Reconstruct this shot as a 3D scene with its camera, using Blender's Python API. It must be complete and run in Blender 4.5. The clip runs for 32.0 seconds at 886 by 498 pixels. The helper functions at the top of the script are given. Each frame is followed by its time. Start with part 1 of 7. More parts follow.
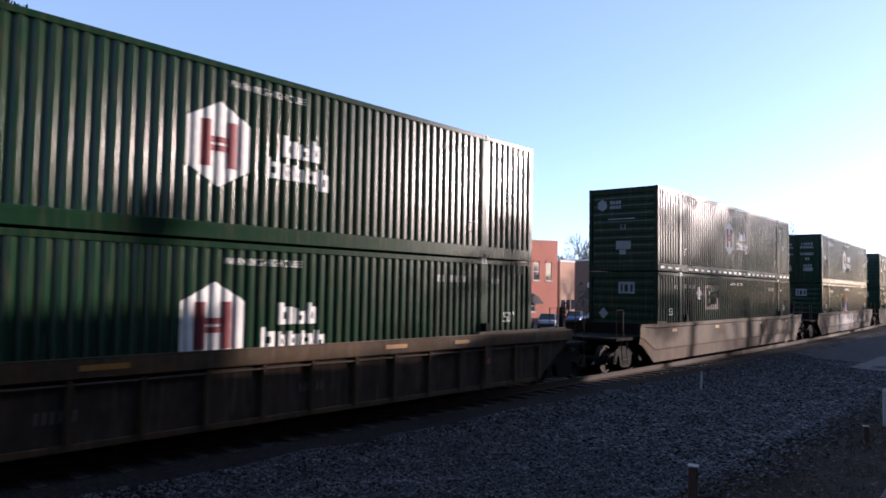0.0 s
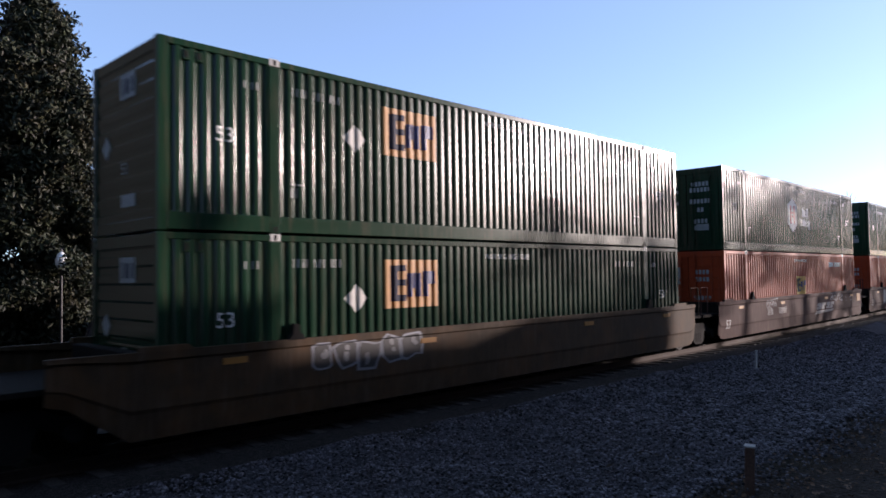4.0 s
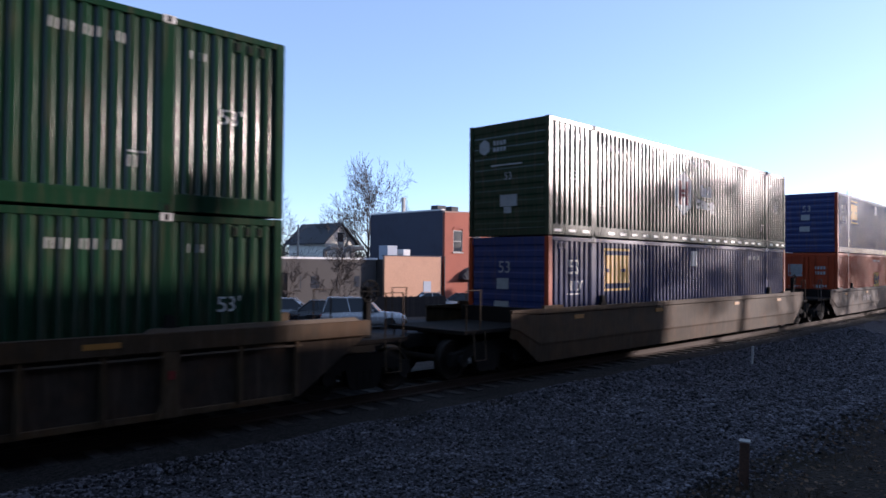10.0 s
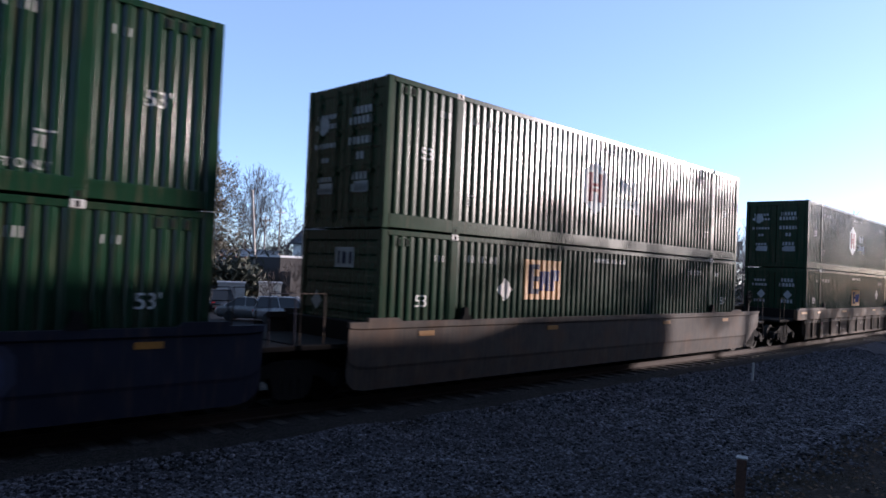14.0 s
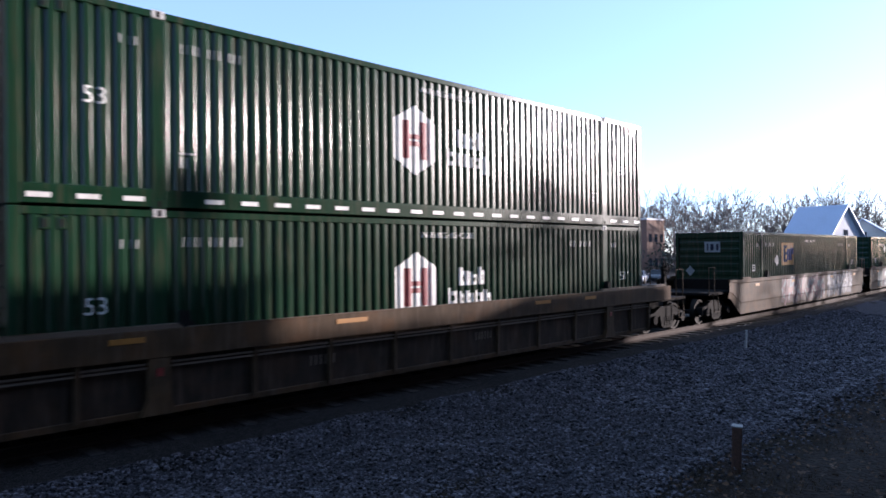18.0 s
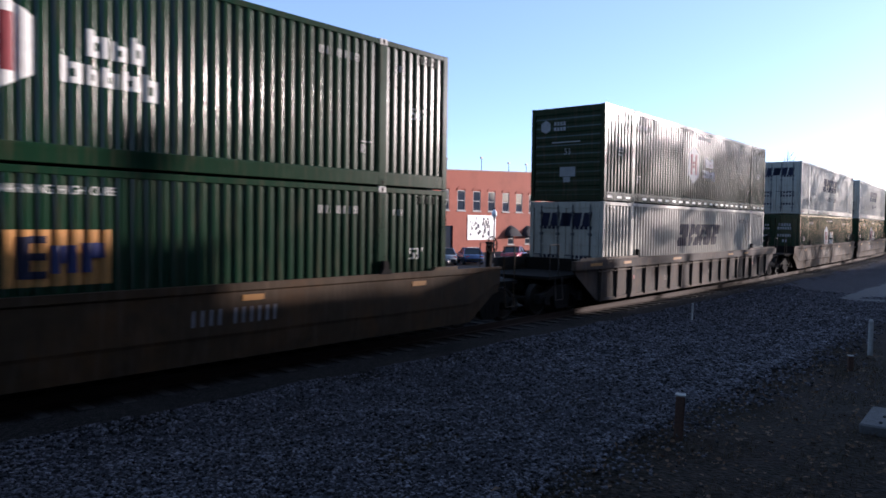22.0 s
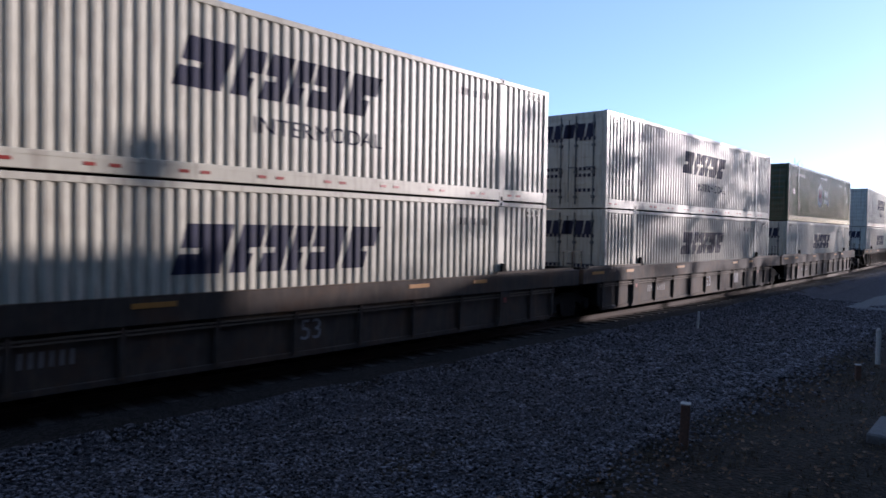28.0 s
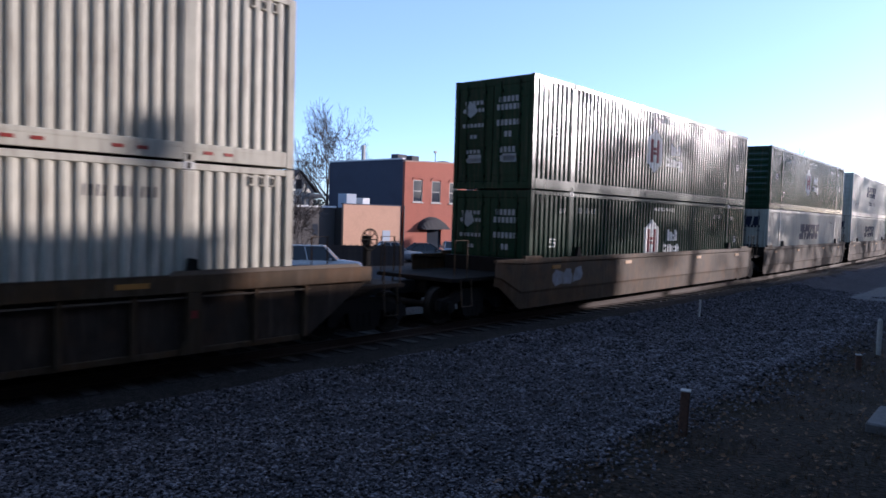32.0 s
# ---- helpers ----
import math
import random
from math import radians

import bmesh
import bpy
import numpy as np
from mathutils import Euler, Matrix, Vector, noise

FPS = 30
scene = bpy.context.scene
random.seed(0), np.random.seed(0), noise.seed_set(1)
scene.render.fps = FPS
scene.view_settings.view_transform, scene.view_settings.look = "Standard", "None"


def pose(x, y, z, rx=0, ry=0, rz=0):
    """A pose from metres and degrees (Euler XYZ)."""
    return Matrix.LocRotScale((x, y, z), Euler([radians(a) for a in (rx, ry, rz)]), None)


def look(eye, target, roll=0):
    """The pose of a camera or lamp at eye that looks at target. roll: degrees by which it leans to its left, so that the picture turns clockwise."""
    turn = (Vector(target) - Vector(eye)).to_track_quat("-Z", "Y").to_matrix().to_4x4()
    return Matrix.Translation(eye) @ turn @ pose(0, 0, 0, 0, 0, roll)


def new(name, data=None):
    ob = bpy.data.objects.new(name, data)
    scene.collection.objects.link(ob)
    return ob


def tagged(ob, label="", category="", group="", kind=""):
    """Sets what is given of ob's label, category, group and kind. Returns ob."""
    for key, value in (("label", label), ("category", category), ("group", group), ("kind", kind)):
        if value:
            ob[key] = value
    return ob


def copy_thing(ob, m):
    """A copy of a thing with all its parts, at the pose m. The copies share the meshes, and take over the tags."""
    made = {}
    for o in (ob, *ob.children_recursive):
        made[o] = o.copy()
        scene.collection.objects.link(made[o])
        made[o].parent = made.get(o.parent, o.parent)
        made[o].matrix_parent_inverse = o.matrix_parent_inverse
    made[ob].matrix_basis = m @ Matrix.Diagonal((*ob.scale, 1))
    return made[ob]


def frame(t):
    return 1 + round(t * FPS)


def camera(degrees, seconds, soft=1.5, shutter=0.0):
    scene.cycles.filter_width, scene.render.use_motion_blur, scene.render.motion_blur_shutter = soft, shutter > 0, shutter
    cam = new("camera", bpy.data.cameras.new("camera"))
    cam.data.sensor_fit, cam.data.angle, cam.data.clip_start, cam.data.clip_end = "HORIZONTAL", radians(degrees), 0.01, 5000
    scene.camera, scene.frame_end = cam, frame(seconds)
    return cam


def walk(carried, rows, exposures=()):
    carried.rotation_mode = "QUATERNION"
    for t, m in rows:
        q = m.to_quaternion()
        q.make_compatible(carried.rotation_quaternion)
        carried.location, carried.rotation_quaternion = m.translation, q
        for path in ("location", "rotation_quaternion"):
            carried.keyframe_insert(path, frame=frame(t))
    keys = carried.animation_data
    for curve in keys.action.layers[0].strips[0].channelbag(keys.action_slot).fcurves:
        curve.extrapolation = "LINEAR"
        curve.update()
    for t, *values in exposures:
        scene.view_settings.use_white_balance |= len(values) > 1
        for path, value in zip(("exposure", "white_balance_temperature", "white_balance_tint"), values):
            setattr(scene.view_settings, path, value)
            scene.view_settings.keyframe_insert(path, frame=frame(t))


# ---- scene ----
cam = camera(63.64, 32.0, soft=1.6, shutter=0.12)
PATH = [
    (0.0, pose(-0.012, 0.015, 2.520, 93.18, -0.97, -48.24)),
    (0.5, pose(-0.012, 0.015, 2.520, 93.81, 0.16, -48.90)),
    (1.0, pose(-0.023, -0.008, 2.513, 94.07, -0.44, -48.89)),
    (1.5, pose(-0.023, -0.008, 2.513, 93.62, -0.44, -49.43)),
    (2.0, pose(-0.035, 0.003, 2.523, 93.36, -0.05, -49.25)),
    (2.5, pose(-0.035, 0.003, 2.523, 92.69, 0.33, -47.43)),
    (3.0, pose(-0.008, 0.002, 2.510, 91.58, 1.41, -44.92)),
    (3.5, pose(-0.029, -0.006, 2.519, 92.62, 1.22, -44.78)),
    (5.5, pose(-0.010, 0.018, 2.513, 89.27, -1.86, -42.75)),
    (6.0, pose(-0.017, -0.003, 2.516, 91.36, -3.12, -42.27)),
    (6.5, pose(-0.017, -0.003, 2.516, 90.67, -4.68, -43.50)),
    (7.0, pose(-0.010, 0.038, 2.518, 89.33, -3.88, -42.78)),
    (7.5, pose(-0.010, 0.038, 2.518, 90.02, -3.20, -42.50)),
    (8.0, pose(-0.016, 0.027, 2.523, 89.29, -6.13, -43.65)),
    (8.5, pose(-0.016, 0.027, 2.523, 90.51, -0.51, -41.15)),
    (9.0, pose(-0.022, 0.013, 2.514, 90.85, -1.29, -43.36)),
    (9.5, pose(-0.022, 0.013, 2.514, 91.26, -1.07, -43.20)),
    (10.0, pose(-0.020, 0.031, 2.504, 91.24, -0.46, -44.71)),
    (10.5, pose(-0.020, 0.031, 2.504, 91.07, -0.78, -45.19)),
    (11.0, pose(-0.019, 0.023, 2.527, 91.13, -1.91, -46.02)),
    (11.5, pose(-0.019, 0.023, 2.527, 91.10, -2.14, -45.61)),
    (12.0, pose(-0.015, 0.020, 2.518, 91.60, -3.97, -44.24)),
    (12.5, pose(-0.015, 0.020, 2.518, 91.74, -3.00, -44.27)),
    (13.0, pose(-0.008, 0.020, 2.516, 92.12, -2.34, -44.64)),
    (13.5, pose(-0.011, 0.021, 2.507, 91.89, -2.58, -44.93)),
    (15.5, pose(-0.022, 0.036, 2.515, 90.38, -2.20, -41.89)),
    (16.0, pose(-0.010, -0.001, 2.522, 88.53, -2.59, -43.15)),
    (16.5, pose(-0.010, -0.001, 2.522, 86.00, 1.11, -39.09)),
    (17.0, pose(0.015, -0.020, 2.556, 85.95, -2.09, -43.16)),
    (17.5, pose(0.015, -0.020, 2.556, 87.45, -2.80, -43.59)),
    (18.0, pose(0.022, -0.013, 2.549, 90.30, 0.58, -45.05)),
    (18.5, pose(0.022, -0.013, 2.549, 90.27, 1.87, -44.24)),
    (19.0, pose(0.023, 0.007, 2.542, 90.37, 0.36, -46.98)),
    (19.5, pose(0.023, 0.007, 2.542, 89.35, -0.30, -46.67)),
    (20.0, pose(-0.003, -0.021, 2.551, 89.22, -0.16, -47.71)),
    (20.5, pose(-0.003, -0.021, 2.551, 88.73, -0.16, -48.34)),
    (21.0, pose(0.001, -0.026, 2.561, 88.32, -0.27, -48.61)),
    (21.5, pose(0.001, -0.026, 2.561, 87.90, -0.39, -48.59)),
    (22.0, pose(-0.017, -0.021, 2.552, 87.77, -0.82, -48.59)),
    (22.5, pose(-0.017, -0.021, 2.552, 87.48, -0.59, -48.50)),
    (23.0, pose(-0.006, -0.017, 2.565, 87.50, -0.96, -48.72)),
    (23.5, pose(-0.006, -0.017, 2.565, 88.44, -0.25, -48.63)),
    (24.0, pose(0.067, 0.002, 2.545, 85.73, -0.14, -48.84)),
    (24.5, pose(0.067, 0.002, 2.545, 86.47, -0.64, -49.75)),
    (26.5, pose(0.017, 0.016, 2.546, 88.59, -2.04, -45.43)),
    (27.0, pose(0.012, 0.007, 2.532, 89.67, -1.83, -45.63)),
    (27.5, pose(0.012, 0.007, 2.532, 89.24, -1.65, -47.16)),
    (28.0, pose(0.016, -0.031, 2.546, 88.40, -0.89, -48.12)),
    (28.5, pose(0.016, -0.031, 2.546, 88.36, -1.73, -49.32)),
    (29.0, pose(0.015, -0.031, 2.535, 87.72, -1.38, -49.85)),
    (29.5, pose(0.015, -0.031, 2.535, 87.13, -1.34, -49.88)),
    (30.0, pose(0.044, -0.038, 2.536, 86.56, -1.90, -50.91)),
    (30.5, pose(0.044, -0.038, 2.536, 86.18, -1.23, -50.61)),
    (31.0, pose(0.064, -0.037, 2.527, 86.18, -0.67, -49.54)),
    (31.5, pose(0.064, -0.037, 2.527, 87.17, -1.75, -48.76)),
    (32.0, pose(0.020, -0.026, 2.518, 87.27, -1.63, -47.91)),
]
walk(cam, PATH, exposures=[(0, 1.61, 6370, 28), (1, 0.96, 6370, 28), (2, 1.16, 6370, 28), (3, 1.41, 6370, 28), (5.5, 1.56, 6220, 28), (6, 1.73, 6220, 28), (7, 1.61, 6220, 28), (8, 1.76, 6220, 28), (10, 1.56, 6220, 28), (11, 1.41, 6220, 28), (12, 1.21, 6220, 28), (13, 1.41, 6220, 28), (15.5, 1.71, 5840, 26), (16.3, 2.26, 5840, 26), (17, 3.26, 5840, 26), (17.5, 2.56, 5840, 26), (18, 1.96, 5990, 26), (19, 1.36, 6620, 32), (20, 1.21, 7300, 32), (21, 1.36, 7000, 32), (22, 1.51, 6090, 26), (23, 1.56, 5840, 26), (24, 1.51, 5840, 26), (27, 1.61, 5840, 26), (28, 1.41, 5840, 26), (29, 1.46, 5840, 26), (30, 1.51, 5840, 26), (31, 1.51, 5840, 26), (32, 1.56, 5840, 26)])

# ---- plan of the track and the train ----
SIDE = 10.214          # from the camera to the near side of the containers
HALF = 1.295            # half a container's width
SPEED = (16.2158, 0.038582, -0.0003315)
BENDS_AT = (-40, 5, 25, 45, 65, 85, 105, 130, 160)
BENDS = (0, 0.326, 1.222, 0.916, 0.832, 1.198, 0.813, 0.357, 0)   # curvature, 1/km


def run(t):
    """Metres that the train has gone at t seconds."""
    return SPEED[0] * t + SPEED[1] * t * t + SPEED[2] * t ** 3


LINE_S = np.arange(-760.0, 761.0, 1.0)
_k = np.interp(LINE_S, BENDS_AT, BENDS) / 1000.0
LINE_A = np.cumsum(_k)
LINE_X, LINE_Y = np.cumsum(np.cos(LINE_A)), np.cumsum(np.sin(LINE_A))
LINE_X, LINE_Y = LINE_X - LINE_X[700] - 60.0, LINE_Y - LINE_Y[700]


def on_line(s, aside=0.0):
    """A point of the track at s metres along it, aside metres off its middle line (to the far side), and the heading."""
    a = float(np.interp(s, LINE_S, LINE_A))
    o = HALF + aside
    return (float(np.interp(s, LINE_S, LINE_X)) - math.sin(a) * o,
            SIDE + float(np.interp(s, LINE_S, LINE_Y)) + math.cos(a) * o, a)


# ---- light ----
SUN_SIDE, SUN_UP = 27.0, 9.5      # degrees off the track towards the camera's side, and above the horizon
world = bpy.data.worlds.new("sky")
scene.world = world
world.use_nodes = True
_n = world.node_tree.nodes
_sky = _n.new("ShaderNodeTexSky")
_sky.sky_type = "NISHITA"
_sky.sun_disc = False
_sky.sun_elevation = radians(SUN_UP)
_sky.sun_rotation = radians(90 + SUN_SIDE)
_sky.air_density, _sky.dust_density, _sky.ozone_density = 0.62, 0.6, 2.6
_bg = _n["Background"]
_bg.inputs["Strength"].default_value = 0.15
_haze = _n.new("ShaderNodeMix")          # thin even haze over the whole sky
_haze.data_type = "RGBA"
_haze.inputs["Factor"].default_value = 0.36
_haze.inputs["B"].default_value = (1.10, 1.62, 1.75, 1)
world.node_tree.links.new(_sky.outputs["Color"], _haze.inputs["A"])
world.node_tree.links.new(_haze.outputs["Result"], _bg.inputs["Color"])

_sun = bpy.data.lights.new("sun", "SUN")
_sun.energy, _sun.angle, _sun.color = 2.6, radians(0.6), (1.0, 0.90, 0.75)
sun = new("sun", _sun)
_to = Vector((math.cos(radians(SUN_UP)) * math.cos(radians(SUN_SIDE)), -math.cos(radians(SUN_UP)) * math.sin(radians(SUN_SIDE)), math.sin(radians(SUN_UP))))
sun.matrix_world = look(_to * 60, (0, 0, 0))


# ---- materials ----
def material(name, colour, rough=0.6, metal=0.0, vary=0.12, grain=8.0, stain=0.5, stain_colour=None, stain_amount=0.25,
             streak=0.0, bump=0.0, bump_scale=60.0, hue=0.0, spec=0.5, coat=0.0, island=0.0, cells=0.0, rough_vary=0.11):
    """A node material: base colour with grain, broad stains, vertical streaks, a slight change from object to object, and fine relief."""
    m = bpy.data.materials.new(name)
    m.use_nodes = True
    nt = m.node_tree
    nd, ln = nt.nodes, nt.links.new
    bsdf = nd["Principled BSDF"]
    co = nd.new("ShaderNodeTexCoord")
    base = nd.new("ShaderNodeRGB")
    base.outputs[0].default_value = (*colour, 1)
    last = base.outputs[0]
    fine = nd.new("ShaderNodeTexNoise")
    fine.inputs["Scale"].default_value, fine.inputs["Detail"].default_value = grain, 6
    ln(co.outputs["Object"], fine.inputs["Vector"])
    ramp = nd.new("ShaderNodeMapRange")
    ramp.inputs["From Min"].default_value, ramp.inputs["From Max"].default_value = 0.3, 0.7
    ramp.inputs["To Min"].default_value, ramp.inputs["To Max"].default_value = 1 - vary, 1 + vary
    ln(fine.outputs["Fac"], ramp.inputs["Value"])
    mul = nd.new("ShaderNodeMix")
    mul.data_type, mul.blend_type = "RGBA", "MULTIPLY"
    mul.inputs["Factor"].default_value = 1.0
    ln(last, mul.inputs["A"])
    ln(ramp.outputs["Result"], mul.inputs["B"])
    last = mul.outputs["Result"]
    if cells:
        vor = nd.new("ShaderNodeTexVoronoi")
        vor.inputs["Scale"].default_value = cells
        ln(co.outputs["Object"], vor.inputs["Vector"])
        sep = nd.new("ShaderNodeSeparateColor")
        ln(vor.outputs["Color"], sep.inputs["Color"])
        rr = nd.new("ShaderNodeMapRange")
        rr.inputs["To Min"].default_value, rr.inputs["To Max"].default_value = 0.45, 1.8
        ln(sep.outputs["Red"], rr.inputs["Value"])
        mv = nd.new("ShaderNodeMix")
        mv.data_type, mv.blend_type = "RGBA", "MULTIPLY"
        mv.inputs["Factor"].default_value = 1.0
        ln(last, mv.inputs["A"])
        ln(rr.outputs["Result"], mv.inputs["B"])
        last = mv.outputs["Result"]
    if stain_amount:
        broad = nd.new("ShaderNodeTexNoise")
        broad.inputs["Scale"].default_value, broad.inputs["Detail"].default_value, broad.inputs["Roughness"].default_value = stain, 8, 0.65
        ln(co.outputs["Object"], broad.inputs["Vector"])
        cut = nd.new("ShaderNodeMapRange")
        cut.inputs["From Min"].default_value, cut.inputs["From Max"].default_value = 0.48, 0.72
        cut.inputs["To Max"].default_value = stain_amount
        ln(broad.outputs["Fac"], cut.inputs["Value"])
        mx = nd.new("ShaderNodeMix")
        mx.data_type = "RGBA"
        mx.inputs["B"].default_value = (*(stain_colour or tuple(c * 0.45 for c in colour)), 1)
        ln(cut.outputs["Result"], mx.inputs["Factor"])
        ln(last, mx.inputs["A"])
        last = mx.outputs["Result"]
    if streak:
        mp = nd.new("ShaderNodeMapping")
        mp.inputs["Scale"].default_value = (5, 5, 0.5)
        ln(co.outputs["Object"], mp.inputs["Vector"])
        st = nd.new("ShaderNodeTexNoise")
        st.inputs["Scale"].default_value, st.inputs["Detail"].default_value = 2.2, 5
        ln(mp.outputs["Vector"], st.inputs["Vector"])
        cut = nd.new("ShaderNodeMapRange")
        cut.inputs["From Min"].default_value, cut.inputs["From Max"].default_value = 0.5, 0.75
        cut.inputs["To Max"].default_value = streak
        ln(st.outputs["Fac"], cut.inputs["Value"])
        mx = nd.new("ShaderNodeMix")
        mx.data_type = "RGBA"
        mx.inputs["B"].default_value = (0.10, 0.07, 0.05, 1)
        ln(cut.outputs["Result"], mx.inputs["Factor"])
        ln(last, mx.inputs["A"])
        last = mx.outputs["Result"]
    if hue:
        info = nd.new("ShaderNodeObjectInfo")
        rr = nd.new("ShaderNodeMapRange")
        rr.inputs["To Min"].default_value, rr.inputs["To Max"].default_value = 1 - hue, 1 + hue
        ln(info.outputs["Random"], rr.inputs["Value"])
        hs = nd.new("ShaderNodeHueSaturation")
        ln(rr.outputs["Result"], hs.inputs["Value"])
        ln(last, hs.inputs["Color"])
        last = hs.outputs["Color"]
    if island:
        geo = nd.new("ShaderNodeNewGeometry")
        rr = nd.new("ShaderNodeMapRange")
        rr.inputs["To Min"].default_value, rr.inputs["To Max"].default_value = 1 - island, 1 + island * 1.6
        ln(geo.outputs["Random Per Island"], rr.inputs["Value"])
        hs = nd.new("ShaderNodeHueSaturation")
        ln(rr.outputs["Result"], hs.inputs["Value"])
        ln(last, hs.inputs["Color"])
        last = hs.outputs["Color"]
    ln(last, bsdf.inputs["Base Color"])
    rg = nd.new("ShaderNodeMapRange")
    rg.inputs["To Min"].default_value, rg.inputs["To Max"].default_value = max(rough - rough_vary, 0.02), min(rough + rough_vary, 1)
    ln(fine.outputs["Fac"], rg.inputs["Value"])
    ln(rg.outputs["Result"], bsdf.inputs["Roughness"])
    bsdf.inputs["Metallic"].default_value = metal
    bsdf.inputs["Specular IOR Level"].default_value = spec
    bsdf.inputs["Coat Weight"].default_value = coat
    if bump:
        bn = nd.new("ShaderNodeTexNoise")
        bn.inputs["Scale"].default_value, bn.inputs["Detail"].default_value = bump_scale, 4
        ln(co.outputs["Object"], bn.inputs["Vector"])
        bp = nd.new("ShaderNodeBump")
        bp.inputs["Strength"].default_value, bp.inputs["Distance"].default_value = bump, 0.02
        ln(bn.outputs["Fac"], bp.inputs["Height"])
        if cells:
            inv = nd.new("ShaderNodeMath")
            inv.operation = "MULTIPLY"
            inv.inputs[1].default_value = -1.6
            ln(vor.outputs["Distance"], inv.inputs[0])
            ln(inv.outputs[0], bp.inputs["Height"])
        ln(bp.outputs["Normal"], bsdf.inputs["Normal"])
    return m


def paint(name, colour, rough=0.20, streak=0.35, hue=0.12, stain=0.2, spec=0.41, bump=0.0, rust=None, patch=0.6):
    return material(name, colour, rough, spec=spec, vary=0.06 if rust is None else 0.22, grain=4, stain=patch, stain_amount=stain, stain_colour=rust, streak=streak, bump=bump, bump_scale=3.0, hue=hue, rough_vary=0.012)


GREEN_HUB = paint("bright_green_paint", (0.0070, 0.0305, 0.0155))
GREEN_EMP = paint("dark_green_paint", (0.0066, 0.0285, 0.0150))
ORANGE = paint("orange_paint", (0.31, 0.041, 0.010), rough=0.5, spec=0.2)
BLUE = paint("blue_paint", (0.0145, 0.030, 0.105), rough=0.24)
WHITE = paint("white_paint", (0.40, 0.385, 0.325), rough=0.38, streak=0.5, hue=0.08, stain=0.22, spec=0.3)
WHITE_MARK = material("white_marking", (0.62, 0.62, 0.60), 0.6, vary=0.08, stain_amount=0.15)
DULL_MARK = material("worn_white_marking", (0.27, 0.28, 0.275), 0.6, vary=0.15, stain_amount=0.3)
MAROON_MARK = material("maroon_marking", (0.18, 0.014, 0.020), 0.55, stain_amount=0.1)
YELLOW_MARK = material("yellow_marking", (0.62, 0.36, 0.07), 0.55, stain_amount=0.2)
TAN_MARK = material("faded_orange_marking", (0.40, 0.185, 0.045), 0.55, stain_amount=0.2)
WORN_TAN = material("weathered_orange_marking", (0.050, 0.032, 0.017), 0.5, vary=0.35, grain=6, stain=2.2, stain_amount=0.85, stain_colour=(0.012, 0.032, 0.018))
PEELED = material("peeled_orange_marking", (0.045, 0.046, 0.022), 0.6, vary=0.3, grain=5, stain=2.5, stain_amount=0.8, stain_colour=(0.008, 0.034, 0.018))
NAVY_MARK = material("navy_marking", (0.014, 0.016, 0.038), 0.6, spec=0.2, stain_amount=0.1)
BLUE_MARK = material("blue_marking", (0.02, 0.03, 0.13), 0.5, stain_amount=0.1)
BLACK_MARK = material("black_marking", (0.018, 0.018, 0.02), 0.6, stain_amount=0.1)
RED_REFLECTOR = material("red_reflector", (0.22, 0.03, 0.025), 0.35)
WHITE_REFLECTOR = material("white_reflector", (0.62, 0.62, 0.60), 0.35)
DIAMOND = material("weathered_white_sign", (0.46, 0.44, 0.41), 0.6, stain=2.0, stain_amount=0.3)
YELLOW_REFLECTOR = material("amber_reflector", (0.30, 0.13, 0.016), 0.6)
CASTING = material("grey_cast_steel", (0.42, 0.42, 0.41), 0.6, metal=0.2)
ROD = material("galvanised_rod", (0.11, 0.12, 0.13), 0.45, metal=0.6)
CAR_BROWN = paint("yellow_brown_car_paint", (0.046, 0.029, 0.015), rough=0.75, spec=0.2, bump=0.1, streak=0.5, hue=0.18, stain=0.7, rust=(0.105, 0.048, 0.016), patch=1.1)
CAR_RED = paint("oxide_red_car_paint", (0.040, 0.016, 0.014), rough=0.8, spec=0.15, bump=0.1, streak=0.4, hue=0.12, stain=0.4)
CAR_DARK = paint("dark_brown_car_paint", (0.040, 0.033, 0.029), rough=0.75, spec=0.2, bump=0.1, streak=0.45, hue=0.12, stain=0.6, rust=(0.085, 0.040, 0.018), patch=1.2)
CAR_BLUE = paint("dull_blue_car_paint", (0.014, 0.016, 0.028), rough=0.8, spec=0.15, bump=0.1, streak=0.4, hue=0.1, stain=0.4)
GREASY = material("greasy_black_steel", (0.009, 0.0085, 0.0085), 0.85, spec=0.1, bump=0.3, bump_scale=20)
WHEEL_STEEL = material("wheel_steel", (0.018, 0.015, 0.013), 0.75, spec=0.15)
RAIL_STEEL = material("rusty_rail_steel", (0.040, 0.028, 0.023), 0.75, metal=0.2, spec=0.2, stain_amount=0.3)
TIMBER = material("creosoted_timber", (0.016, 0.013, 0.012), 0.9, vary=0.3, grain=20, bump=0.5, bump_scale=30, hue=0.2)
GRAVEL = material("grey_gravel", (0.043, 0.042, 0.050), 0.9, spec=0.15, vary=0.35, grain=22, stain=0.35, stain_amount=0.45, stain_colour=(0.028, 0.028, 0.030), bump=0.7, bump_scale=26, cells=42)
BALLAST = material("dark_ballast", (0.020, 0.018, 0.017), 0.95, spec=0.1, vary=0.4, grain=22, stain=0.5, stain_amount=0.4, stain_colour=(0.010, 0.009, 0.009), bump=0.8, bump_scale=26, cells=34)
STONE = material("crushed_stone", (0.068, 0.066, 0.075), 0.85, spec=0.15, vary=0.3, grain=3, stain_amount=0.2, bump=0.3, bump_scale=60, island=0.85)
